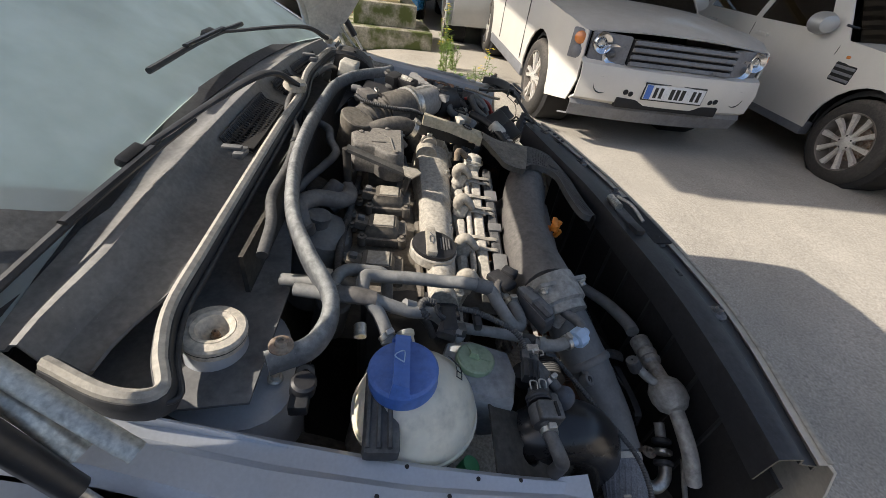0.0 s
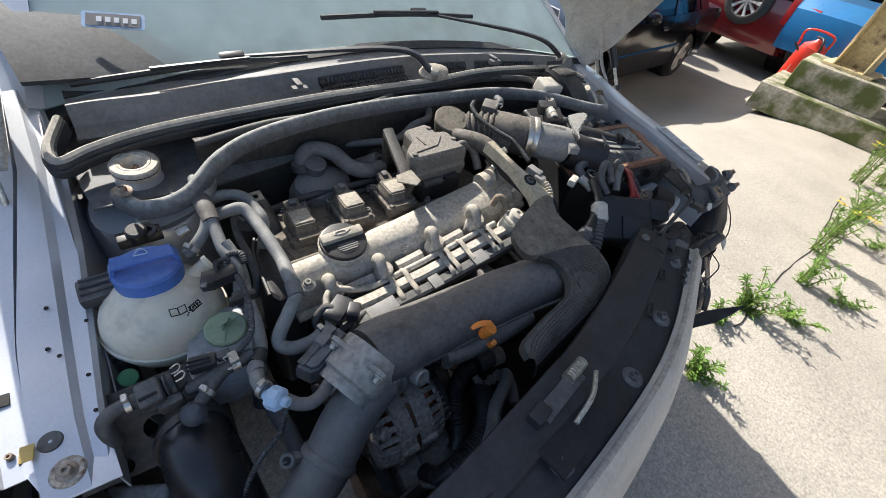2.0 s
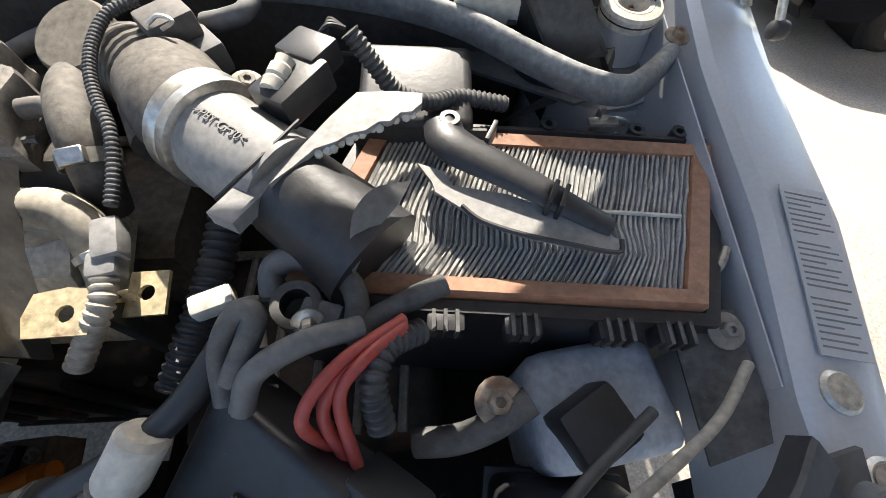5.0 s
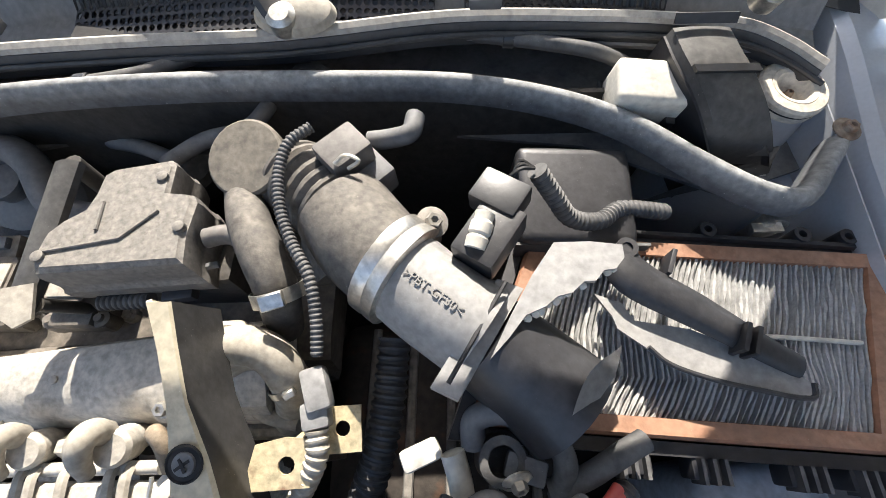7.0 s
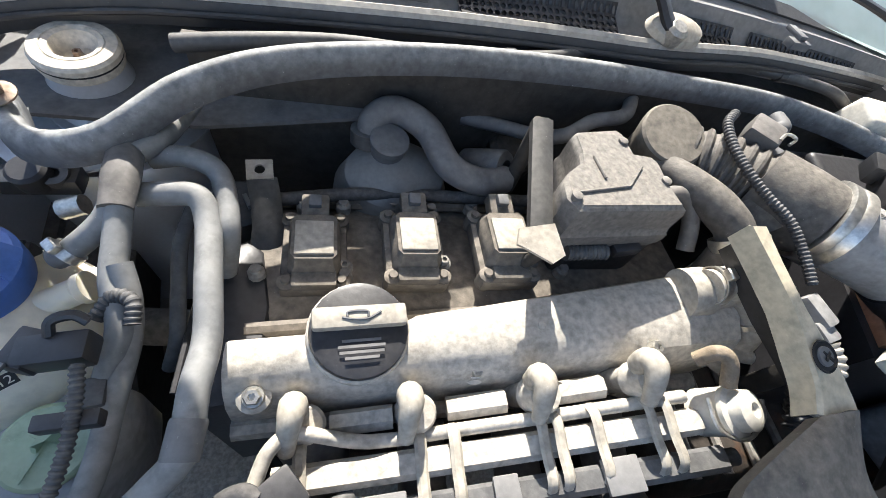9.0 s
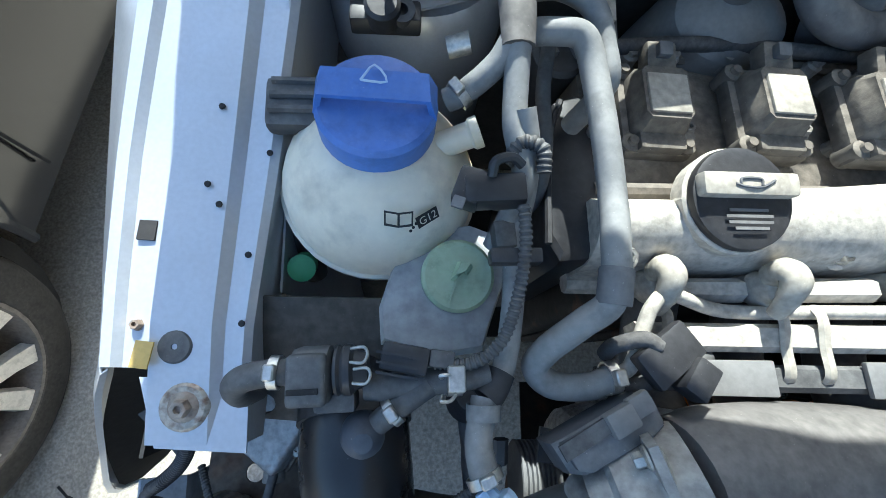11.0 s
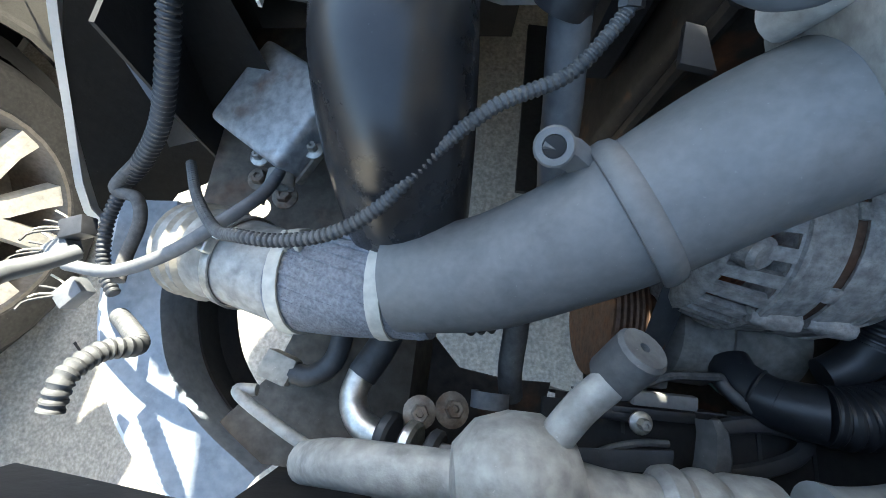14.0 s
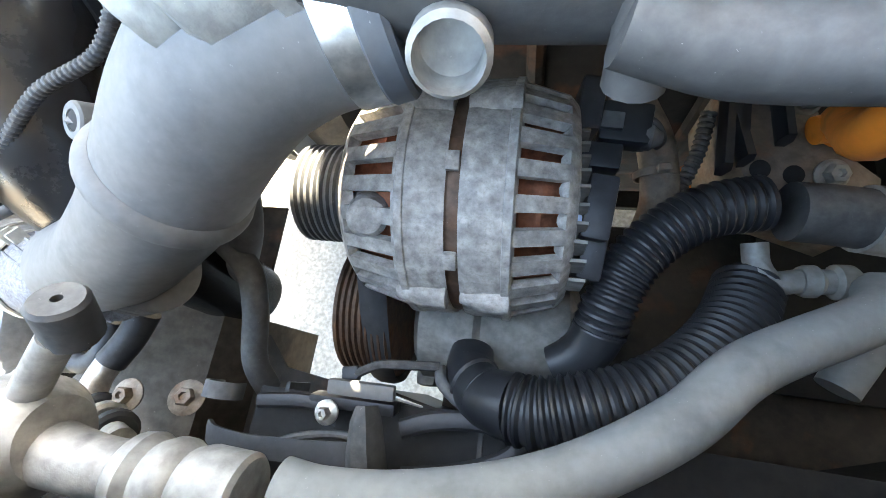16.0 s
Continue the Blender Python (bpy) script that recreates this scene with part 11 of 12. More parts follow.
    # face: bumper, grille, lamps
    s.across("bumper", [(0.08 * k, 0.77 * k), (0.0, 0.74 * k), (-0.03 * k, 0.64 * k), (-0.01 * k, 0.48 * k), (0.06 * k, 0.44 * k)], crown=0, bow=0.10 * k, label="white bumper, scuffed")
    s.across("lower_bumper", [(0.05 * k, 0.45 * k), (0.02 * k, 0.40 * k), (0.06 * k, 0.30 * k), (0.2 * k, 0.26 * k)], M_TRIM, 0, "dark lower bumper lip", bow=0.08 * k)
    s.box("air_intake", -0.085 * k, 0, 0.475 * k, (0.05, 1.0 * k, 0.085 * k), M_DARK)
    g = s.box("grille", -0.01 * k, 0, 0.865 * k, (0.05, 0.98 * k, 0.21 * k), M_DARK, bevel=0.01, label="grey four-slat grille")
    for j in range(4):
        box("grille_slat", (0.05, 0.96 * k, 0.034 * k), s.m @ pose(-0.045 * k, 0, (0.785 + 0.054 * j) * k, 0, 18, 0), M_TRIM, g, bevel=0.006)
    s.turned("badge", [(0, 0.004), (0.02 * k, 0.004), (0.026 * k, 0)], -0.085 * k, -0.32 * k, 0.80 * k, (-1, 0, 0), M_TRIM, g, squash=0.55)
    for sg in (-1, 1):
        yaw = -sg * 14
        unit = s.box("headlamp", 0.035 * k, sg * 0.655 * k, 0.865 * k, (0.07 * k, 0.33 * k, 0.235 * k), M_TRIM, bevel=0.012, label="square headlamp with round projectors", yaw=yaw)
        for dv, dz, rad in ((-0.07, 0.035, 0.075), (0.035, -0.035, 0.080)):
            c = (-0.015 * k, sg * (0.665 + dv * -1) * k, (0.87 + dz) * k)
            s.turned("reflector", [(0.0, -0.012), (rad * 0.45 * k, -0.010), (rad * 0.80 * k, 0.006), (rad * k, 0.012), (rad * 1.08 * k, 0.004), (rad * 1.1 * k, -0.03)], c[0] + 0.008, c[1], c[2], (-1, 0, 0), M_CHROME, unit, caps=False)
            s.turned("projector", [(0.0, 0.014), (rad * 0.25 * k, 0.011), (rad * 0.42 * k, 0.0), (rad * 0.45 * k, -0.03)], c[0] + 0.005, c[1], c[2], (-1, 0, 0), M_LENS, unit)
        ind = s.box("indicator", 0.135 * k, sg * 0.885 * k, 0.865 * k, (0.05 * k, 0.15 * k, 0.235 * k), M_TRIM, bevel=0.012, yaw=-sg * 42)
        for dz, mm in ((0.05, M_LAMPAMB if not vent else M_LAMPRED), (-0.055, M_TRIM)):
            s.turned("lamp", [(0.0, 0.02), (0.035 * k, 0.016), (0.05 * k, 0.006), (0.052 * k, -0.01)], 0.110 * k, sg * 0.90 * k, (0.865 + dz) * k, (-0.75, sg * 0.66, 0), mm, ind)
        fog = s.turned("fog_lamp", [(0.0, -0.02), (0.045 * k, -0.016), (0.052 * k, 0.004), (0.072 * k, 0.012), (0.076 * k, 0.0), (0.078 * k, -0.03)], -0.062 * k, sg * 0.66 * k, 0.60 * k, (-1, sg * 0.12, 0), M_BLACKC, label="round black fog lamp")
        s.turned("fog_glass", [(0.0, 0.006), (0.03 * k, 0.003), (0.045 * k, -0.008)], -0.062 * k, sg * 0.66 * k, 0.60 * k, (-1, sg * 0.12, 0), M_LENS, fog)
        for dv, dz in ((0.40, 0.63), (0.44, 0.57), (0.39, 0.56)):
            s.turned("bumper_hole", [(0, 0.004), (0.022 * k, 0.002), (0.024 * k, -0.004)], -0.115 * k, sg * dv * k, dz * k, (-1, 0, 0), M_DARK, segs=12)
    for j in range(10):
        if j != 5:
            s.box("badge_bar", 0.045 * k, (0.38 - 0.084 * j) * k, 1.016 * k, (0.018 * k, 0.04 * k, 0.006), M_GREYCAR, bevel=0.001)
    s.plate_sign(-0.138 * k, 0.0, 0.60 * k)
    s.wheels((u1, u2), r, style, 0.24 * k)
    return s


suv("off_road_car", "white off-road estate car, dusty, with four-slat grille and round lamps", (2.15, -1.42, gz(2.5, -1.4)), 2.5, 0.81, "twin", False)
suv("off_road_car", "white off-road estate car with a dark side gill vent", (1.25, -3.72, gz(2.5, -3.5)), 1.0, 0.84, "many", True)


def saloon(name, label, nose, turn, k, paint, style, lamps, group="", tail=False, hatch=False, category="car"):
    """A three-box saloon, or a hatchback."""
    L, W, r = (4.75 if not hatch else 4.15) * k, 1.78 * k, 0.315 * k
    s = Shell(name, label, category, nose, turn, L, W, paint, 0.88 * k, group)
    u1, u2 = 0.86 * k, (3.66 if not hatch else 3.42) * k
    sill = 0.25 * k
    e = L - 4.75 * k
    if hatch:
        back = [(3.55 * k, 1.38 * k), (3.98 * k, 0.98 * k), (4.12 * k, 0.78 * k), (4.14 * k, 0.50 * k)]
    else:
        back = [(3.15 * k, 1.37 * k), (3.82 * k, 0.98 * k), (4.60 * k, 0.94 * k), (4.74 * k, 0.78 * k), (4.75 * k, 0.50 * k)]
    roof = [(2.02 * k, 1.34 * k), (2.4 * k, 1.41 * k), (2.9 * k, 1.41 * k)]
    top = [(0.03 * k, 0.70 * k), (0.3 * k, 0.80 * k), (0.8 * k, 0.87 * k), (1.35 * k, 0.92 * k)] + roof + back
    low = [(L - 0.08 * k, 0.30 * k)] + arc(u2, r, 0.37 * k, sill)[::-1] + arc(u1, r, 0.37 * k, sill)[::-1] + [(0.12 * k, 0.26 * k), (0.0, 0.45 * k)]
    wins = [[(1.62 * k, 0.95 * k), (2.10 * k, 1.29 * k), (2.52 * k, 1.34 * k), (2.56 * k, 0.94 * k)], [(2.63 * k, 0.94 * k), (2.59 * k, 1.34 * k), (3.05 * k, 1.33 * k), (3.50 * k, 0.97 * k)]]
    for sg in (-1, 1):
        s.side(sg, top + low, wins)
        for w in wins:
            s.side(sg, w, (), "side_window", M_CARGLASS, 0.008)
        for u in (1.40 * k, 2.60 * k, 3.45 * k):
            tube("door_gap", [s.p(u, sg * (s.half(u, z) + 0.001), z) for z in (0.30 * k, 0.6 * k, 0.84 * k, 0.92 * k)], 0.004, M_DARK, s.ob, sides=5, n=3)
        for u in (2.42 * k, 3.28 * k):
            s.box("door_handle", u, sg * (s.half(u, 0.80 * k) + 0.012), 0.80 * k, (0.19 * k, 0.025, 0.03), s.paint, bevel=0.008)
        tube("rub_strip", [s.p(u, sg * (s.half(u, 0.55 * k) + 0.006), 0.55 * k) for u in (1.30 * k, 2.2 * k, 3.22 * k)], 0.016, s.paint, s.ob, sides=6)
        tube("rub_strip", [s.p(u, sg * (s.half(u, 0.49 * k) + 0.004), 0.50 * k) for u in (0.06 * k, 0.25 * k, 0.46 * k)], 0.018, s.paint, s.ob, sides=6)
        tube("arch_lip", [s.p(u, sg * (s.half(u, z) + 0.002), z) for u, z in arc(u1, r, 0.375 * k, sill)], 0.012, s.paint, s.ob, n=2, sides=6)
        mirror = s.turned("door_mirror", [(0, -0.09 * k), (0.07 * k, -0.07 * k), (0.10 * k, 0), (0.095 * k, 0.05 * k), (0, 0.055 * k)], 1.66 * k, sg * (W / 2 + 0.07 * k), 0.98 * k, (1, 0, 0), s.paint, squash=0.7)
        s.box("mirror_arm", 1.67 * k, sg * (W / 2 - 0.02 * k), 0.95 * k, (0.05 * k, 0.12 * k, 0.04 * k), M_BLACKC, mirror)
    s.across("bonnet", [(0.03 * k, 0.70 * k), (0.3 * k, 0.80 * k), (0.8 * k, 0.87 * k), (1.38 * k, 0.92 * k)], crown=0.05, bow=0.06)
    s.across("windscreen", [(1.36 * k, 0.925 * k), (1.7 * k, 1.14 * k), (2.05 * k, 1.35 * k)], M_CARGLASS, 0.03, shrink=0.04, bow=0.05)
    s.across("roof", [(2.02 * k, 1.345 * k), (2.4 * k, 1.41 * k), (2.9 * k, 1.41 * k), back[0]], crown=0.025)
    s.across("rear_window", [back[0], back[1]], M_CARGLASS, 0.03, shrink=0.03, bow=-0.04)
    s.across("boot", back[1:] + [(L - 0.08 * k, 0.30 * k)], crown=0.03, bow=-0.06)
    s.across("underbody", [(0.15 * k, 0.28 * k), (L / 2, 0.24 * k), (L - 0.1 * k, 0.30 * k)], M_DARK, 0, shrink=0.06)
    s.across("bulkhead", [(1.36 * k, 0.88 * k), (1.3 * k, 0.3 * k)], M_DARK, 0, shrink=0.05)
    s.across("bumper", [(0.03 * k, 0.70 * k), (0.0, 0.56 * k), (-0.04 * k, 0.50 * k), (-0.02 * k, 0.34 * k), (0.08 * k, 0.24 * k)], crown=0, bow=0.11 * k)
    g = s.box("grille", -0.07 * k, 0, 0.64 * k, (0.06, 0.66 * k, 0.12 * k), M_DARK, bevel=0.02)
    for j in range(4):
        s.box("grille_slat", -0.105 * k, 0, (0.60 + 0.028 * j) * k, (0.02, 0.62 * k, 0.010), M_CHROME, g, 0.002)
    s.plate_sign(-0.165 * k, 0, 0.44 * k)
    for sg in (-1, 1):
        if lamps == "round":
            for u, v, z, rad in ((0.035, 0.655, 0.665, 0.150), (-0.055, 0.42, 0.625, 0.105)):
                lamp = s.turned("headlamp", [(0.0, 0.03 * k), (rad * 0.5 * k, 0.026 * k), (rad * 0.85 * k, 0.012 * k), (rad * k, -0.004), (rad * 1.03 * k, -0.05)], u * k, sg * v * k, z * k, (-0.88, sg * 0.26, 0.38), M_LAMPWH, label="round milky headlamp", segs=32)
                s.turned("lamp_ring", [(rad * 1.0 * k, 0.004), (rad * 1.07 * k, 0.004), (rad * 1.09 * k, -0.04)], u * k, sg * v * k, z * k, (-0.88, sg * 0.26, 0.38), s.paint, lamp, segs=32, caps=False)
        else:
            s.box("headlamp", 0.07 * k, sg * 0.60 * k, 0.64 * k, (0.10 * k, 0.34 * k, 0.13 * k), M_LAMPWH, bevel=0.02, yaw=-sg * 18)
        s.box("tail_lamp", L - 0.06 * k, sg * 0.66 * k, 0.75 * k, (0.10 * k, 0.32 * k, 0.15 * k), M_LAMPRED, bevel=0.02, label="red tail lamp", yaw=sg * 14)
        s.box("fog_lamp", -0.075 * k, sg * 0.55 * k, 0.36 * k, (0.04, 0.16 * k, 0.07 * k), M_LENS, bevel=0.015)
    if tail:
        s.plate_sign(L + 0.045 * k, 0, 0.62 * k, face=1)
    for v in (-0.36, 0.36):
        seat = s.box("seat", 2.35 * k, v * k, 0.80 * k, (0.14 * k, 0.46 * k, 0.6 * k), M_HEAD, bevel=0.05)
        s.box("head_rest", 2.38 * k, v * k, 1.17 * k, (0.08 * k, 0.26 * k, 0.16 * k), M_HEAD, seat, 0.03)
    s.wheels((u1, u2), r, style, 0.2 * k)
    return s


saloon("saloon_car", "glossy black saloon with round twin headlamps and dusty alloy wheels", (2.24, 2.83, gz(3.0, 2.2) - 0.01), 8.0, 0.83, M_BLACKCAR, "broad", "round")
saloon("saloon_car", "bright blue saloon seen from its tail, red lamps", (10.9, 0.9, gz(7, 1)), 176.0, 0.95, M_BLUECAR, "double", "plain", tail=True)
saloon("small_car", "grey hatchback seen from its tail with red lamps", (9.0, -0.72, gz(7, -0.5)), 181.0, 0.92, M_GREYCAR, "double", "plain", tail=True, hatch=True)
saloon("small_car", "white hatchback parked against the timber wall", (8.7, -3.3, gz(7, -1)), -6.0, 0.95, M_WHITE, "double", "plain", hatch=True)
saloon("saloon_car", "dark blue saloon parked behind the black one", (1.6, 5.1, gz(2.7, 2.0) - 0.02), 2.0, 0.96, mat("navy_paint", (0.02, 0.03, 0.08), 0.15, 0, 0.1, TAN, 3, 0.2, 0.01, coat=0.8), "broad", "round")
# the near dark car whose flank stands beside the open bay
saloon("saloon_car", "dusty dark saloon with double-spoke alloy wheels, close beside the silver car", (-2.26, -0.57, gz(-1.5, 0.2) - 0.005), 86.0, 0.94, M_BROWNCAR, "double", "plain")


def red_suv():
    k = 0.86
    s = suv("off_road_car", "dark red off-road car with a spare wheel on its tailgate", (11.4, 2.75, gz(7, 2.4)), 178.0, k, "many", False, M_REDCAR)
    wheel(s.p(5.06 * k, 0.12 * k, 1.0 * k), s.m.to_3x3() @ V(1, 0, 0), 0.36 * k, "many", s.ob, 0.2)
    for sg in (-1, 1):
        s.box("tail_lamp", 4.90 * k, sg * 0.80 * k, 1.05 * k, (0.08 * k, 0.16 * k, 0.45 * k), M_LAMPRED, bevel=0.02, label="red tail lamp")
    s.across("rear_window", [(4.69 * k, 1.68 * k), (4.89 * k, 1.14 * k)], M_CARGLASS, 0, shrink=0.12, bow=-0.06)


red_suv()

for wx, wy in ((-0.745, 0.66), (0.745, 0.66), (-0.745, 2.62), (0.745, 2.62)):
    wheel((wx, wy, 0.262), (1 if wx > 0 else -1, 0, 0), 0.292, "double", car, 0.19)
tube("mount_arm", [(-0.40, 0.47, 0.50), (-0.52, 0.49, 0.49), (-0.63, 0.50, 0.48)], 0.022, M_ALUD, engine, "cast engine mount arm")
tube("mount_arm", [(0.05, 0.45, 0.45), (0.35, 0.48, 0.45), (0.585, 0.50, 0.45)], 0.022, M_ALUD, engine)
tube("mount_peg", [(-0.46, 0.0, 0.30), (-0.56, 0.0, 0.30)], 0.012, M_BLACK, fan)

# ---- column, canopy, walls ----
M_MOSS = mat("mossy_concrete", (0.36, 0.33, 0.26), 0.9, 0, 0.0, TAN, 5, 0.25, 0.7, 40)


def mossy(m):
    nt = m.node_tree
    N, L = nt.nodes, nt.links
    b = N["Principled BSDF"]
    src = b.inputs["Base Color"].links[0].from_socket
    tc, n, r, mx = (N.new("ShaderNode" + k) for k in ("TexCoord", "TexNoise", "MapRange", "Mix"))
    mx.data_type = "RGBA"
    n.inputs["Scale"].default_value, n.inputs["Detail"].default_value = 6, 8
    r.inputs[1].default_value, r.inputs[2].default_value = 0.44, 0.62
    L.new(tc.outputs["Object"], n.inputs["Vector"])
    L.new(n.outputs[0], r.inputs[0])
    L.new(r.outputs[0], mx.inputs[0])
    L.new(src, mx.inputs[6])
    mx.inputs[7].default_value = (0.10, 0.12, 0.035, 1)
    L.new(mx.outputs[2], b.inputs["Base Color"])


mossy(M_MOSS)
M_YSTEEL = mat("faded_yellow_steel", (0.62, 0.50, 0.27), 0.55, 0, 0.15, TAN, 4, 0.15, 0.1, 80, rust=0.15)
M_TIMBER = mat("weathered_timber", (0.34, 0.25, 0.16), 0.8, 0, 0.2, TAN, 3, 0.3, 0.4, 60)
M_WALL = mat("stained_render", (0.40, 0.36, 0.30), 0.9, 0, 0.1, TAN, 1.2, 0.25, 0.5, 30)
gc = gz(5.2, 0.9)
pl = thing("column_base", (5.25, 0.85, gc), "two-step concrete plinth green with moss", "plinth")
box("lower_step", (0.95, 1.15, 0.26), pose(5.25, 0.85, gc + 0.11, 0, 0, 8), M_MOSS, pl, bevel=0.02)
box("upper_step", (0.66, 0.78, 0.26), pose(5.27, 0.87, gc + 0.368, 0, 0, 8), M_MOSS, pl, bevel=0.02)
column = thing("canopy_column", (5.28, 0.88, gc + 0.5), "faded yellow steel column with gusset plates", "column")
bm = bmesh.new()
for dy in (-0.13, 0.13):
    box_into(bm, (0.26, 0.022, 3.8), pose(5.28, 0.88 + dy, gc + 2.40), 0.003)
box_into(bm, (0.022, 0.24, 3.8), pose(5.28, 0.88, gc + 2.40), 0.003)
part("shaft", bm, M_YSTEEL, column)
box("foot_plate", (0.44, 0.44, 0.025), pose(5.28, 0.88, gc + 0.513), M_YSTEEL, column, bevel=0.004)
for sx in (-1, 1):
    for dy in (-0.13, 0.13):
        plate("gusset", [(0, 0), (0.09, 0), (0.0, 0.22)], axes((5.28 + sx * 0.132, 0.88 + dy, gc + 0.526), (sx, 0, 0), (0, -sx, 0)), M_YSTEEL, column, thick=0.012)
        bolt((5.28 + sx * 0.19, 0.88 + dy * 0.5, gc + 0.525), (0, 0, 1), 0.012, M_RUSTY, column)
canopy = thing("canopy", (5.0, -1.5, 4.1), "corrugated sheet canopy on yellow steel beams", "canopy")
bm = bmesh.new()
pts = [(1.15 + 0.06 * k, 0.022 * (k % 2)) for k in range(190)]
rows = [[bm.verts.new((x, y, 4.14 + z - 0.03 * (y + 1.5))) for x, z in pts] for y in (-8.0, 3.75)]
for a, b, c, d in zip(rows[0], rows[0][1:], rows[1][1:], rows[1]):
    bm.faces.new((a, b, c, d))
part("roof_sheet", bm, M_GREYCAR, canopy, smooth=0)
for y in (-6.5, -3.0, 0.88, 3.6):
    box("beam", (11.2, 0.10, 0.18), pose(6.8, y, 4.03 - 0.03 * (y + 1.5)), M_YSTEEL, canopy, bevel=0.004)
for x in (1.3, 5.28, 9.3, 12.2):
    box("cross_beam", (0.10, 11.2, 0.14), pose(x, -2.1, 3.92, -1.7), M_YSTEEL, canopy, bevel=0.004)
for x, y in ((12.2, 0.88), (12.2, -6.5), (5.28, -6.5), (9.3, 3.6)):
    box("post", (0.16, 0.16, 4.0), pose(x, y, 1.95), M_YSTEEL, canopy, bevel=0.004)

ext = thing("fire_extinguisher", (5.75, 1.42, gz(5.7, 1.4)), "large red wheeled fire extinguisher with a white label", "extinguisher")
ge = gz(5.75, 1.42)
M_REDP = mat("fire_red_paint", (0.62, 0.035, 0.02), 0.3, 0, 0.12, TAN, 6, 0.12, 0.02, coat=0.5)
lathe("cylinder", [(0.0, 0.0), (0.12, 0.0), (0.14, 0.03), (0.14, 0.50), (0.12, 0.58), (0.05, 0.63), (0.035, 0.66), (0.0, 0.66)], (5.75, 1.42, ge + 0.06), (-0.12, -0.1, 1), M_REDP, ext)
box("label_sheet", (0.004, 0.13, 0.2), axes((5.598, 1.385, ge + 0.32), (1, 0.15, 0.12), (-0.12, -0.1, 1)), M_PLATEW, ext, bevel=0)
tube("handle", [(5.69, 1.26, ge + 0.60), (5.66, 1.26, ge + 0.76), (5.66, 1.52, ge + 0.76), (5.69, 1.53, ge + 0.60)], 0.012, M_REDP, ext)
tube("hose", [(5.70, 1.41, ge + 0.72), (5.58, 1.30, ge + 0.70), (5.58, 1.28, ge + 0.45), (5.60, 1.45, ge + 0.55), (5.62, 1.55, ge + 0.62)], 0.012, M_BLACKC, ext)
for dy in (-0.16, 0.16):
    lathe("wheel", [(0.0, 0.02), (0.07, 0.02), (0.09, 0.01), (0.09, -0.02), (0.0, -0.02)], (5.78, 1.42 + dy, ge + 0.085), (0, 1, 0), M_TYRE, ext)

# walls that close the yard
wall = thing("timber_wall", (13.2, -1.5, 0), "weathered timber and steel retaining wall", "wall", kind="structure")
for k in range(11):
    box("plank", (0.10, 15.0, 0.26), pose(13.2 + 0.02 * (k % 2), -1.5, -0.2 + 0.29 * k, 0.3 * ((k * 7) % 5 - 2) * 0.2), M_TIMBER, wall, bevel=0.01)
for k in range(8):
    box("post", (0.16, 0.16, 3.3), pose(13.05, -8.6 + 2.0 * k, 1.4), M_YSTEEL, wall, bevel=0.01)
box("backing", (0.1, 15, 3.2), pose(13.4, -1.5, 1.3), M_WALL, wall, bevel=0)
for nm, size, at in (("wall_south", (26, 0.2, 3.0), (0, -9.5, 1.2)), ("wall_west", (0.2, 26, 3.0), (-9.0, 2, 1.2)), ("wall_north", (26, 0.2, 2.4), (0, 13.5, 0.9))):
    w = box(nm, size, pose(*at), M_WALL, bevel=0.01)
    tagged(w, "plain stained yard wall that closes the place", "wall", kind="structure")

# barrels and scrap by the far corner
M_BARREL = mat("blue_drum", (0.02, 0.16, 0.42), 0.4, 0, 0.25, TAN, 6, 0.15, 0.05)
for k, (x, y) in enumerate(((6.6, 3.9), (7.2, 4.3), (6.1, 4.5))):
    b = thing("drum", (x, y, gz(x, y)), "blue plastic drum standing among the scrap", "drum", "blue drums")
    lathe("shell", [(0.0, 0.0), (0.26, 0.0), (0.28, 0.03), (0.28, 0.28), (0.295, 0.30), (0.28, 0.32), (0.28, 0.58), (0.295, 0.60), (0.28, 0.62), (0.28, 0.86), (0.25, 0.90), (0.0, 0.90)], (x, y, gz(x, y)), (0, 0, 1), M_BARREL, b)


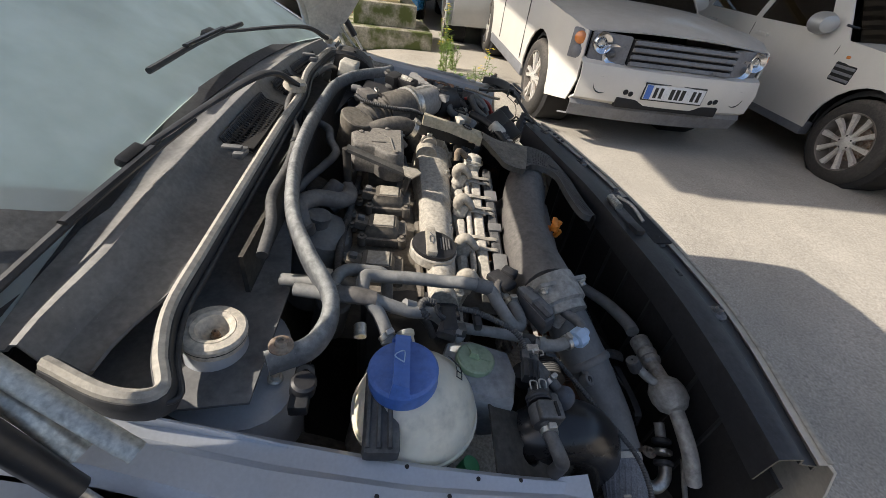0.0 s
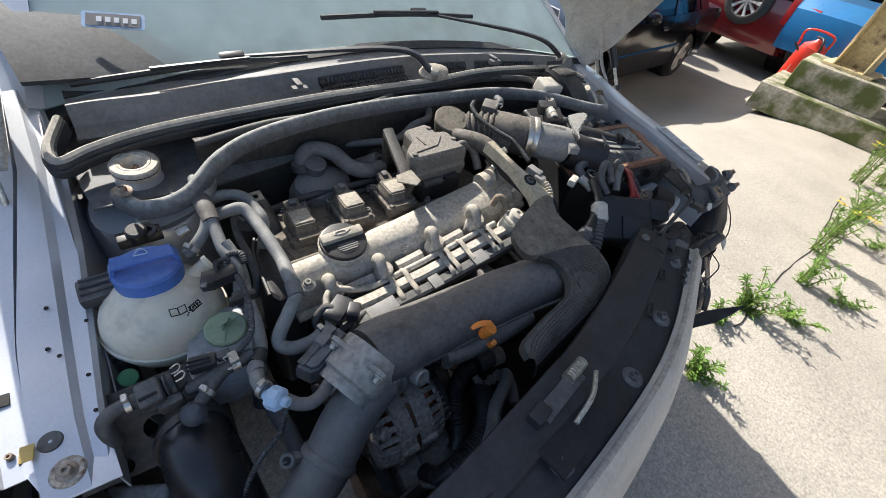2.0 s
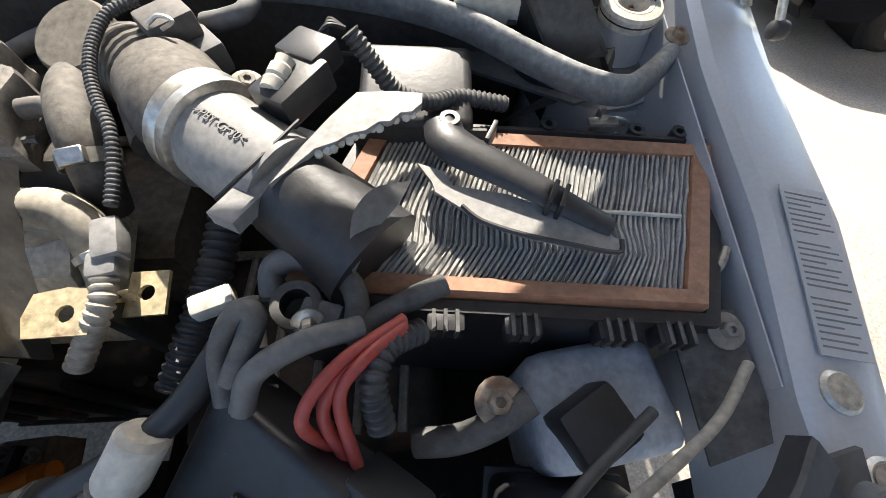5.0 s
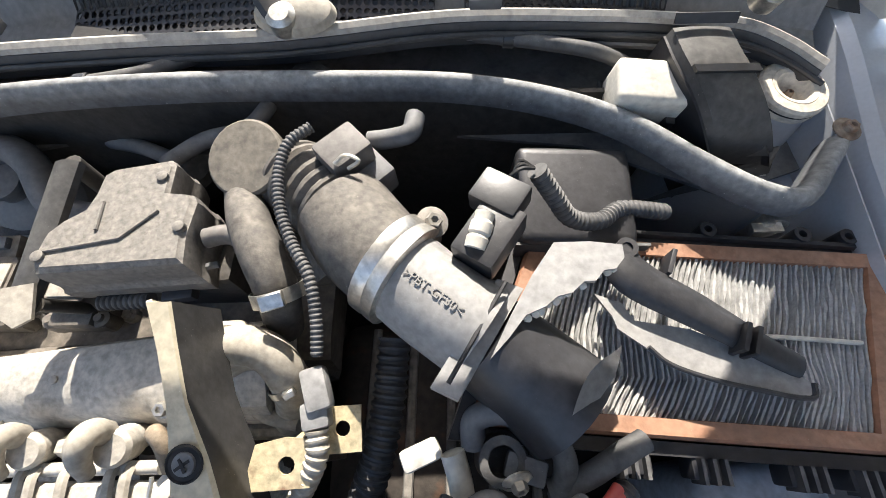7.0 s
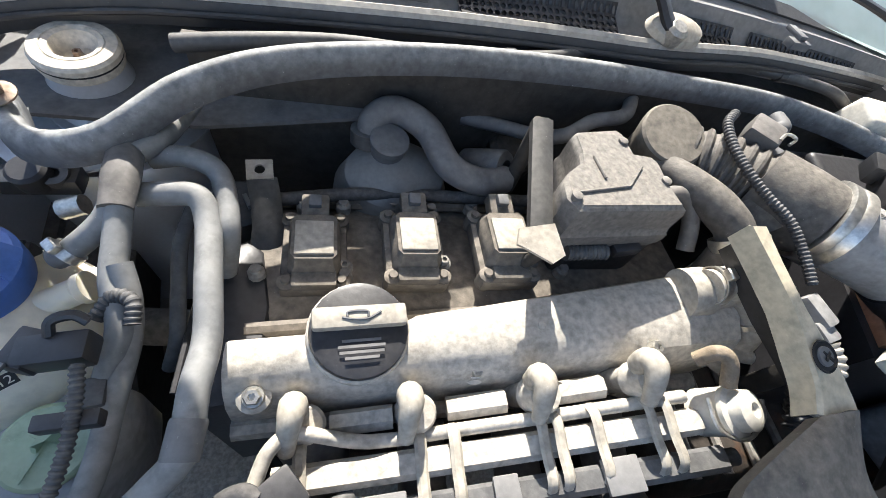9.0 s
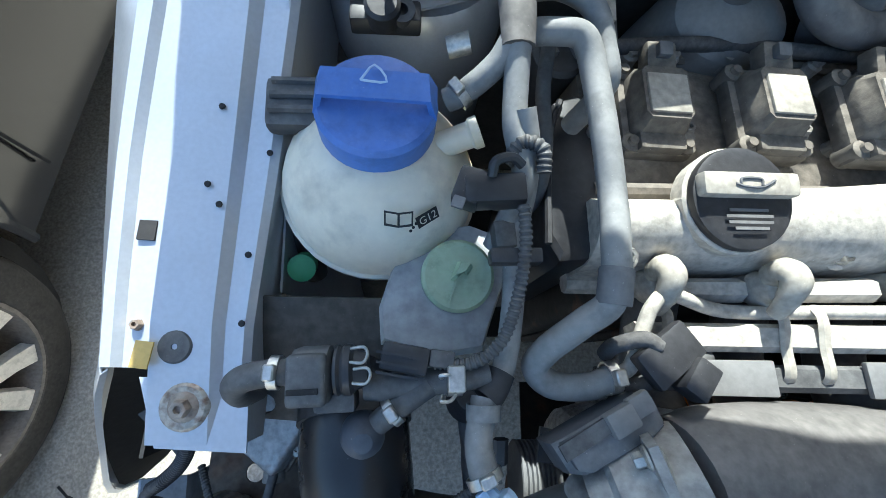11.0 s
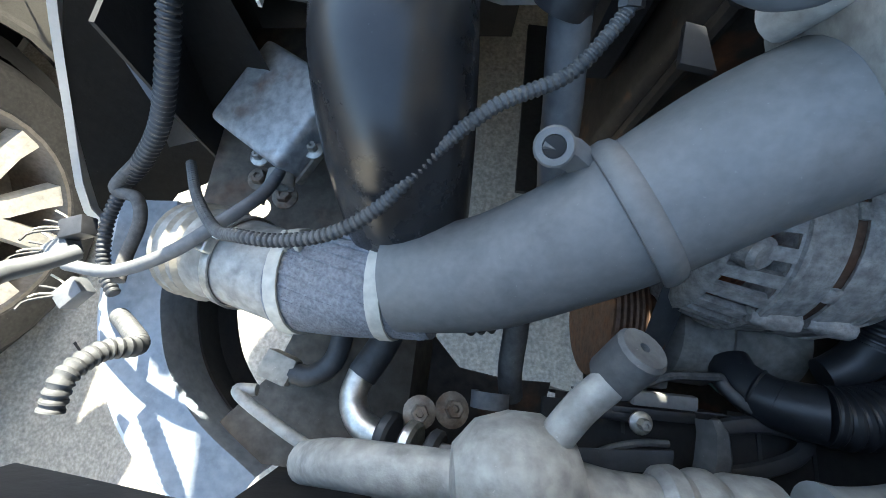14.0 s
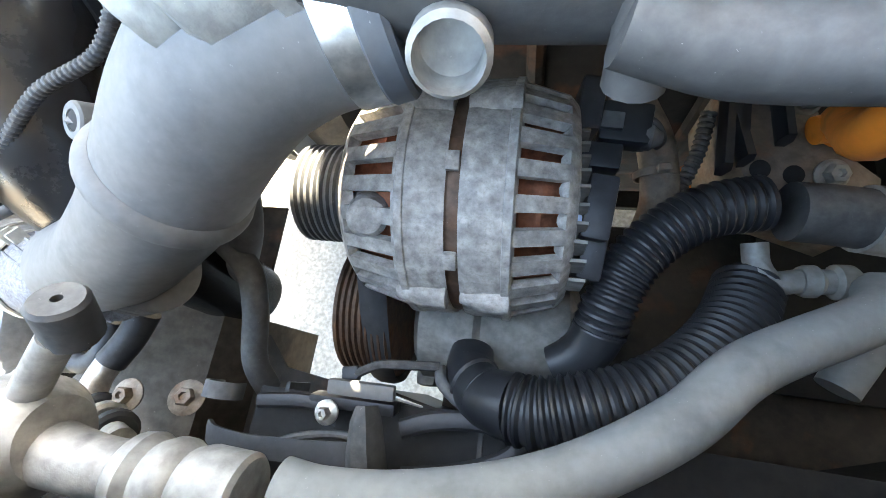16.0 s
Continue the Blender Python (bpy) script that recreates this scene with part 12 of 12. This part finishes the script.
# ---- weeds in the joint of the concrete ----
def weed(x, y, h, seed, flowers=0, spread=0.10, stems=9):
    rnd = random.Random(seed)
    g = gz(x, y)
    w = thing("weed", (x, y, g), "bright green weed" + (" with yellow flowers" if flowers else "") + " in a concrete joint", "weed", "weeds in the joint")
    bs, bl, bf = bmesh.new(), bmesh.new(), bmesh.new()
    for i in range(stems):
        a = rnd.uniform(0, 6.283)
        lean = rnd.uniform(0.2, 1.0) * spread
        hh = h * rnd.uniform(0.45, 1.0)
        base = V(x + rnd.uniform(-1, 1) * spread * 0.35, y + rnd.uniform(-1, 1) * spread * 0.35, g - 0.01)
        tip = base + V(math.cos(a) * lean, math.sin(a) * lean, hh)
        mid = base.lerp(tip, 0.5) + V(-math.cos(a) * lean * 0.2, -math.sin(a) * lean * 0.2, 0)
        path = spline([base, mid, tip], 8)
        sweep(bs, path, [0.0035 - 0.0022 * j / len(path) for j in range(len(path))], 5)
        for j, p in enumerate(path[1:]):
            for q in range(3):
                b = rnd.uniform(0, 6.283)
                ln = rnd.uniform(0.02, 0.055) * (0.6 + 0.7 * h)
                d = V(math.cos(b), math.sin(b), rnd.uniform(-0.1, 0.9)).normalized()
                n = d.cross(V(0, 0, 1)).normalized() * ln * rnd.uniform(0.10, 0.2)
                up = V(0, 0, ln * 0.15)
                v = [bl.verts.new(c) for c in (p, p + d * ln * 0.5 + n, p + d * ln - up, p + d * ln * 0.5 - n)]
                bl.faces.new(v)
        if i < flowers:
            for q in range(5):
                c = tip + V(rnd.uniform(-1, 1), rnd.uniform(-1, 1), rnd.uniform(-0.5, 1)) * 0.03
                for aa in range(5):
                    t = 2 * math.pi * aa / 5
                    e = V(math.cos(t), math.sin(t), 0.3) * 0.012
                    f = V(-math.sin(t), math.cos(t), 0) * 0.005
                    bf.faces.new([bf.verts.new(z) for z in (c, c + e + f, c + e * 1.25, c + e - f)])
    part("stems", bs, M_WSTEM, w)
    part("leaves", bl, M_WLEAF, w, smooth=0)
    if flowers:
        part("flowers", bf, M_WFLOWER, w, "small yellow flowers", smooth=0)


def leaf_mat(name, col):
    m = mat(name, col, 0.55, 0, 0, TAN, 20, 0.35, 0.0)
    b = m.node_tree.nodes["Principled BSDF"]
    b.inputs["Transmission Weight"].default_value = 0.0
    b.inputs["Subsurface Weight"].default_value = 0.3
    b.inputs["Subsurface Radius"].default_value = (0.005, 0.008, 0.002)
    return m


M_WLEAF = leaf_mat("weed_leaf", (0.13, 0.24, 0.035))
M_WSTEM = leaf_mat("weed_stem", (0.20, 0.24, 0.07))
M_WFLOWER = leaf_mat("yellow_flower", (0.75, 0.55, 0.03))
for i, (x, y, h, f, sp, n) in enumerate(((1.42, -0.05, 0.20, 0, 0.12, 12), (1.23, -0.01, 0.10, 0, 0.08, 8), (0.86, -0.10, 0.14, 0, 0.09, 9), (1.57, -0.18, 0.10, 0, 0.09, 7), (1.95, -0.12, 0.24, 0, 0.10, 8), (2.35, -0.06, 0.55, 4, 0.12, 8), (2.75, -0.04, 0.36, 2, 0.10, 7), (3.2, -0.07, 0.22, 0, 0.14, 10), (3.9, 0.1, 0.70, 6, 0.14, 9), (4.1, 0.0, 0.35, 0, 0.14, 10), (2.0, -0.3, 0.06, 0, 0.12, 7), (2.9, -0.25, 0.06, 0, 0.14, 7))):
    weed(x, y, h, i + 3, f, sp, n)
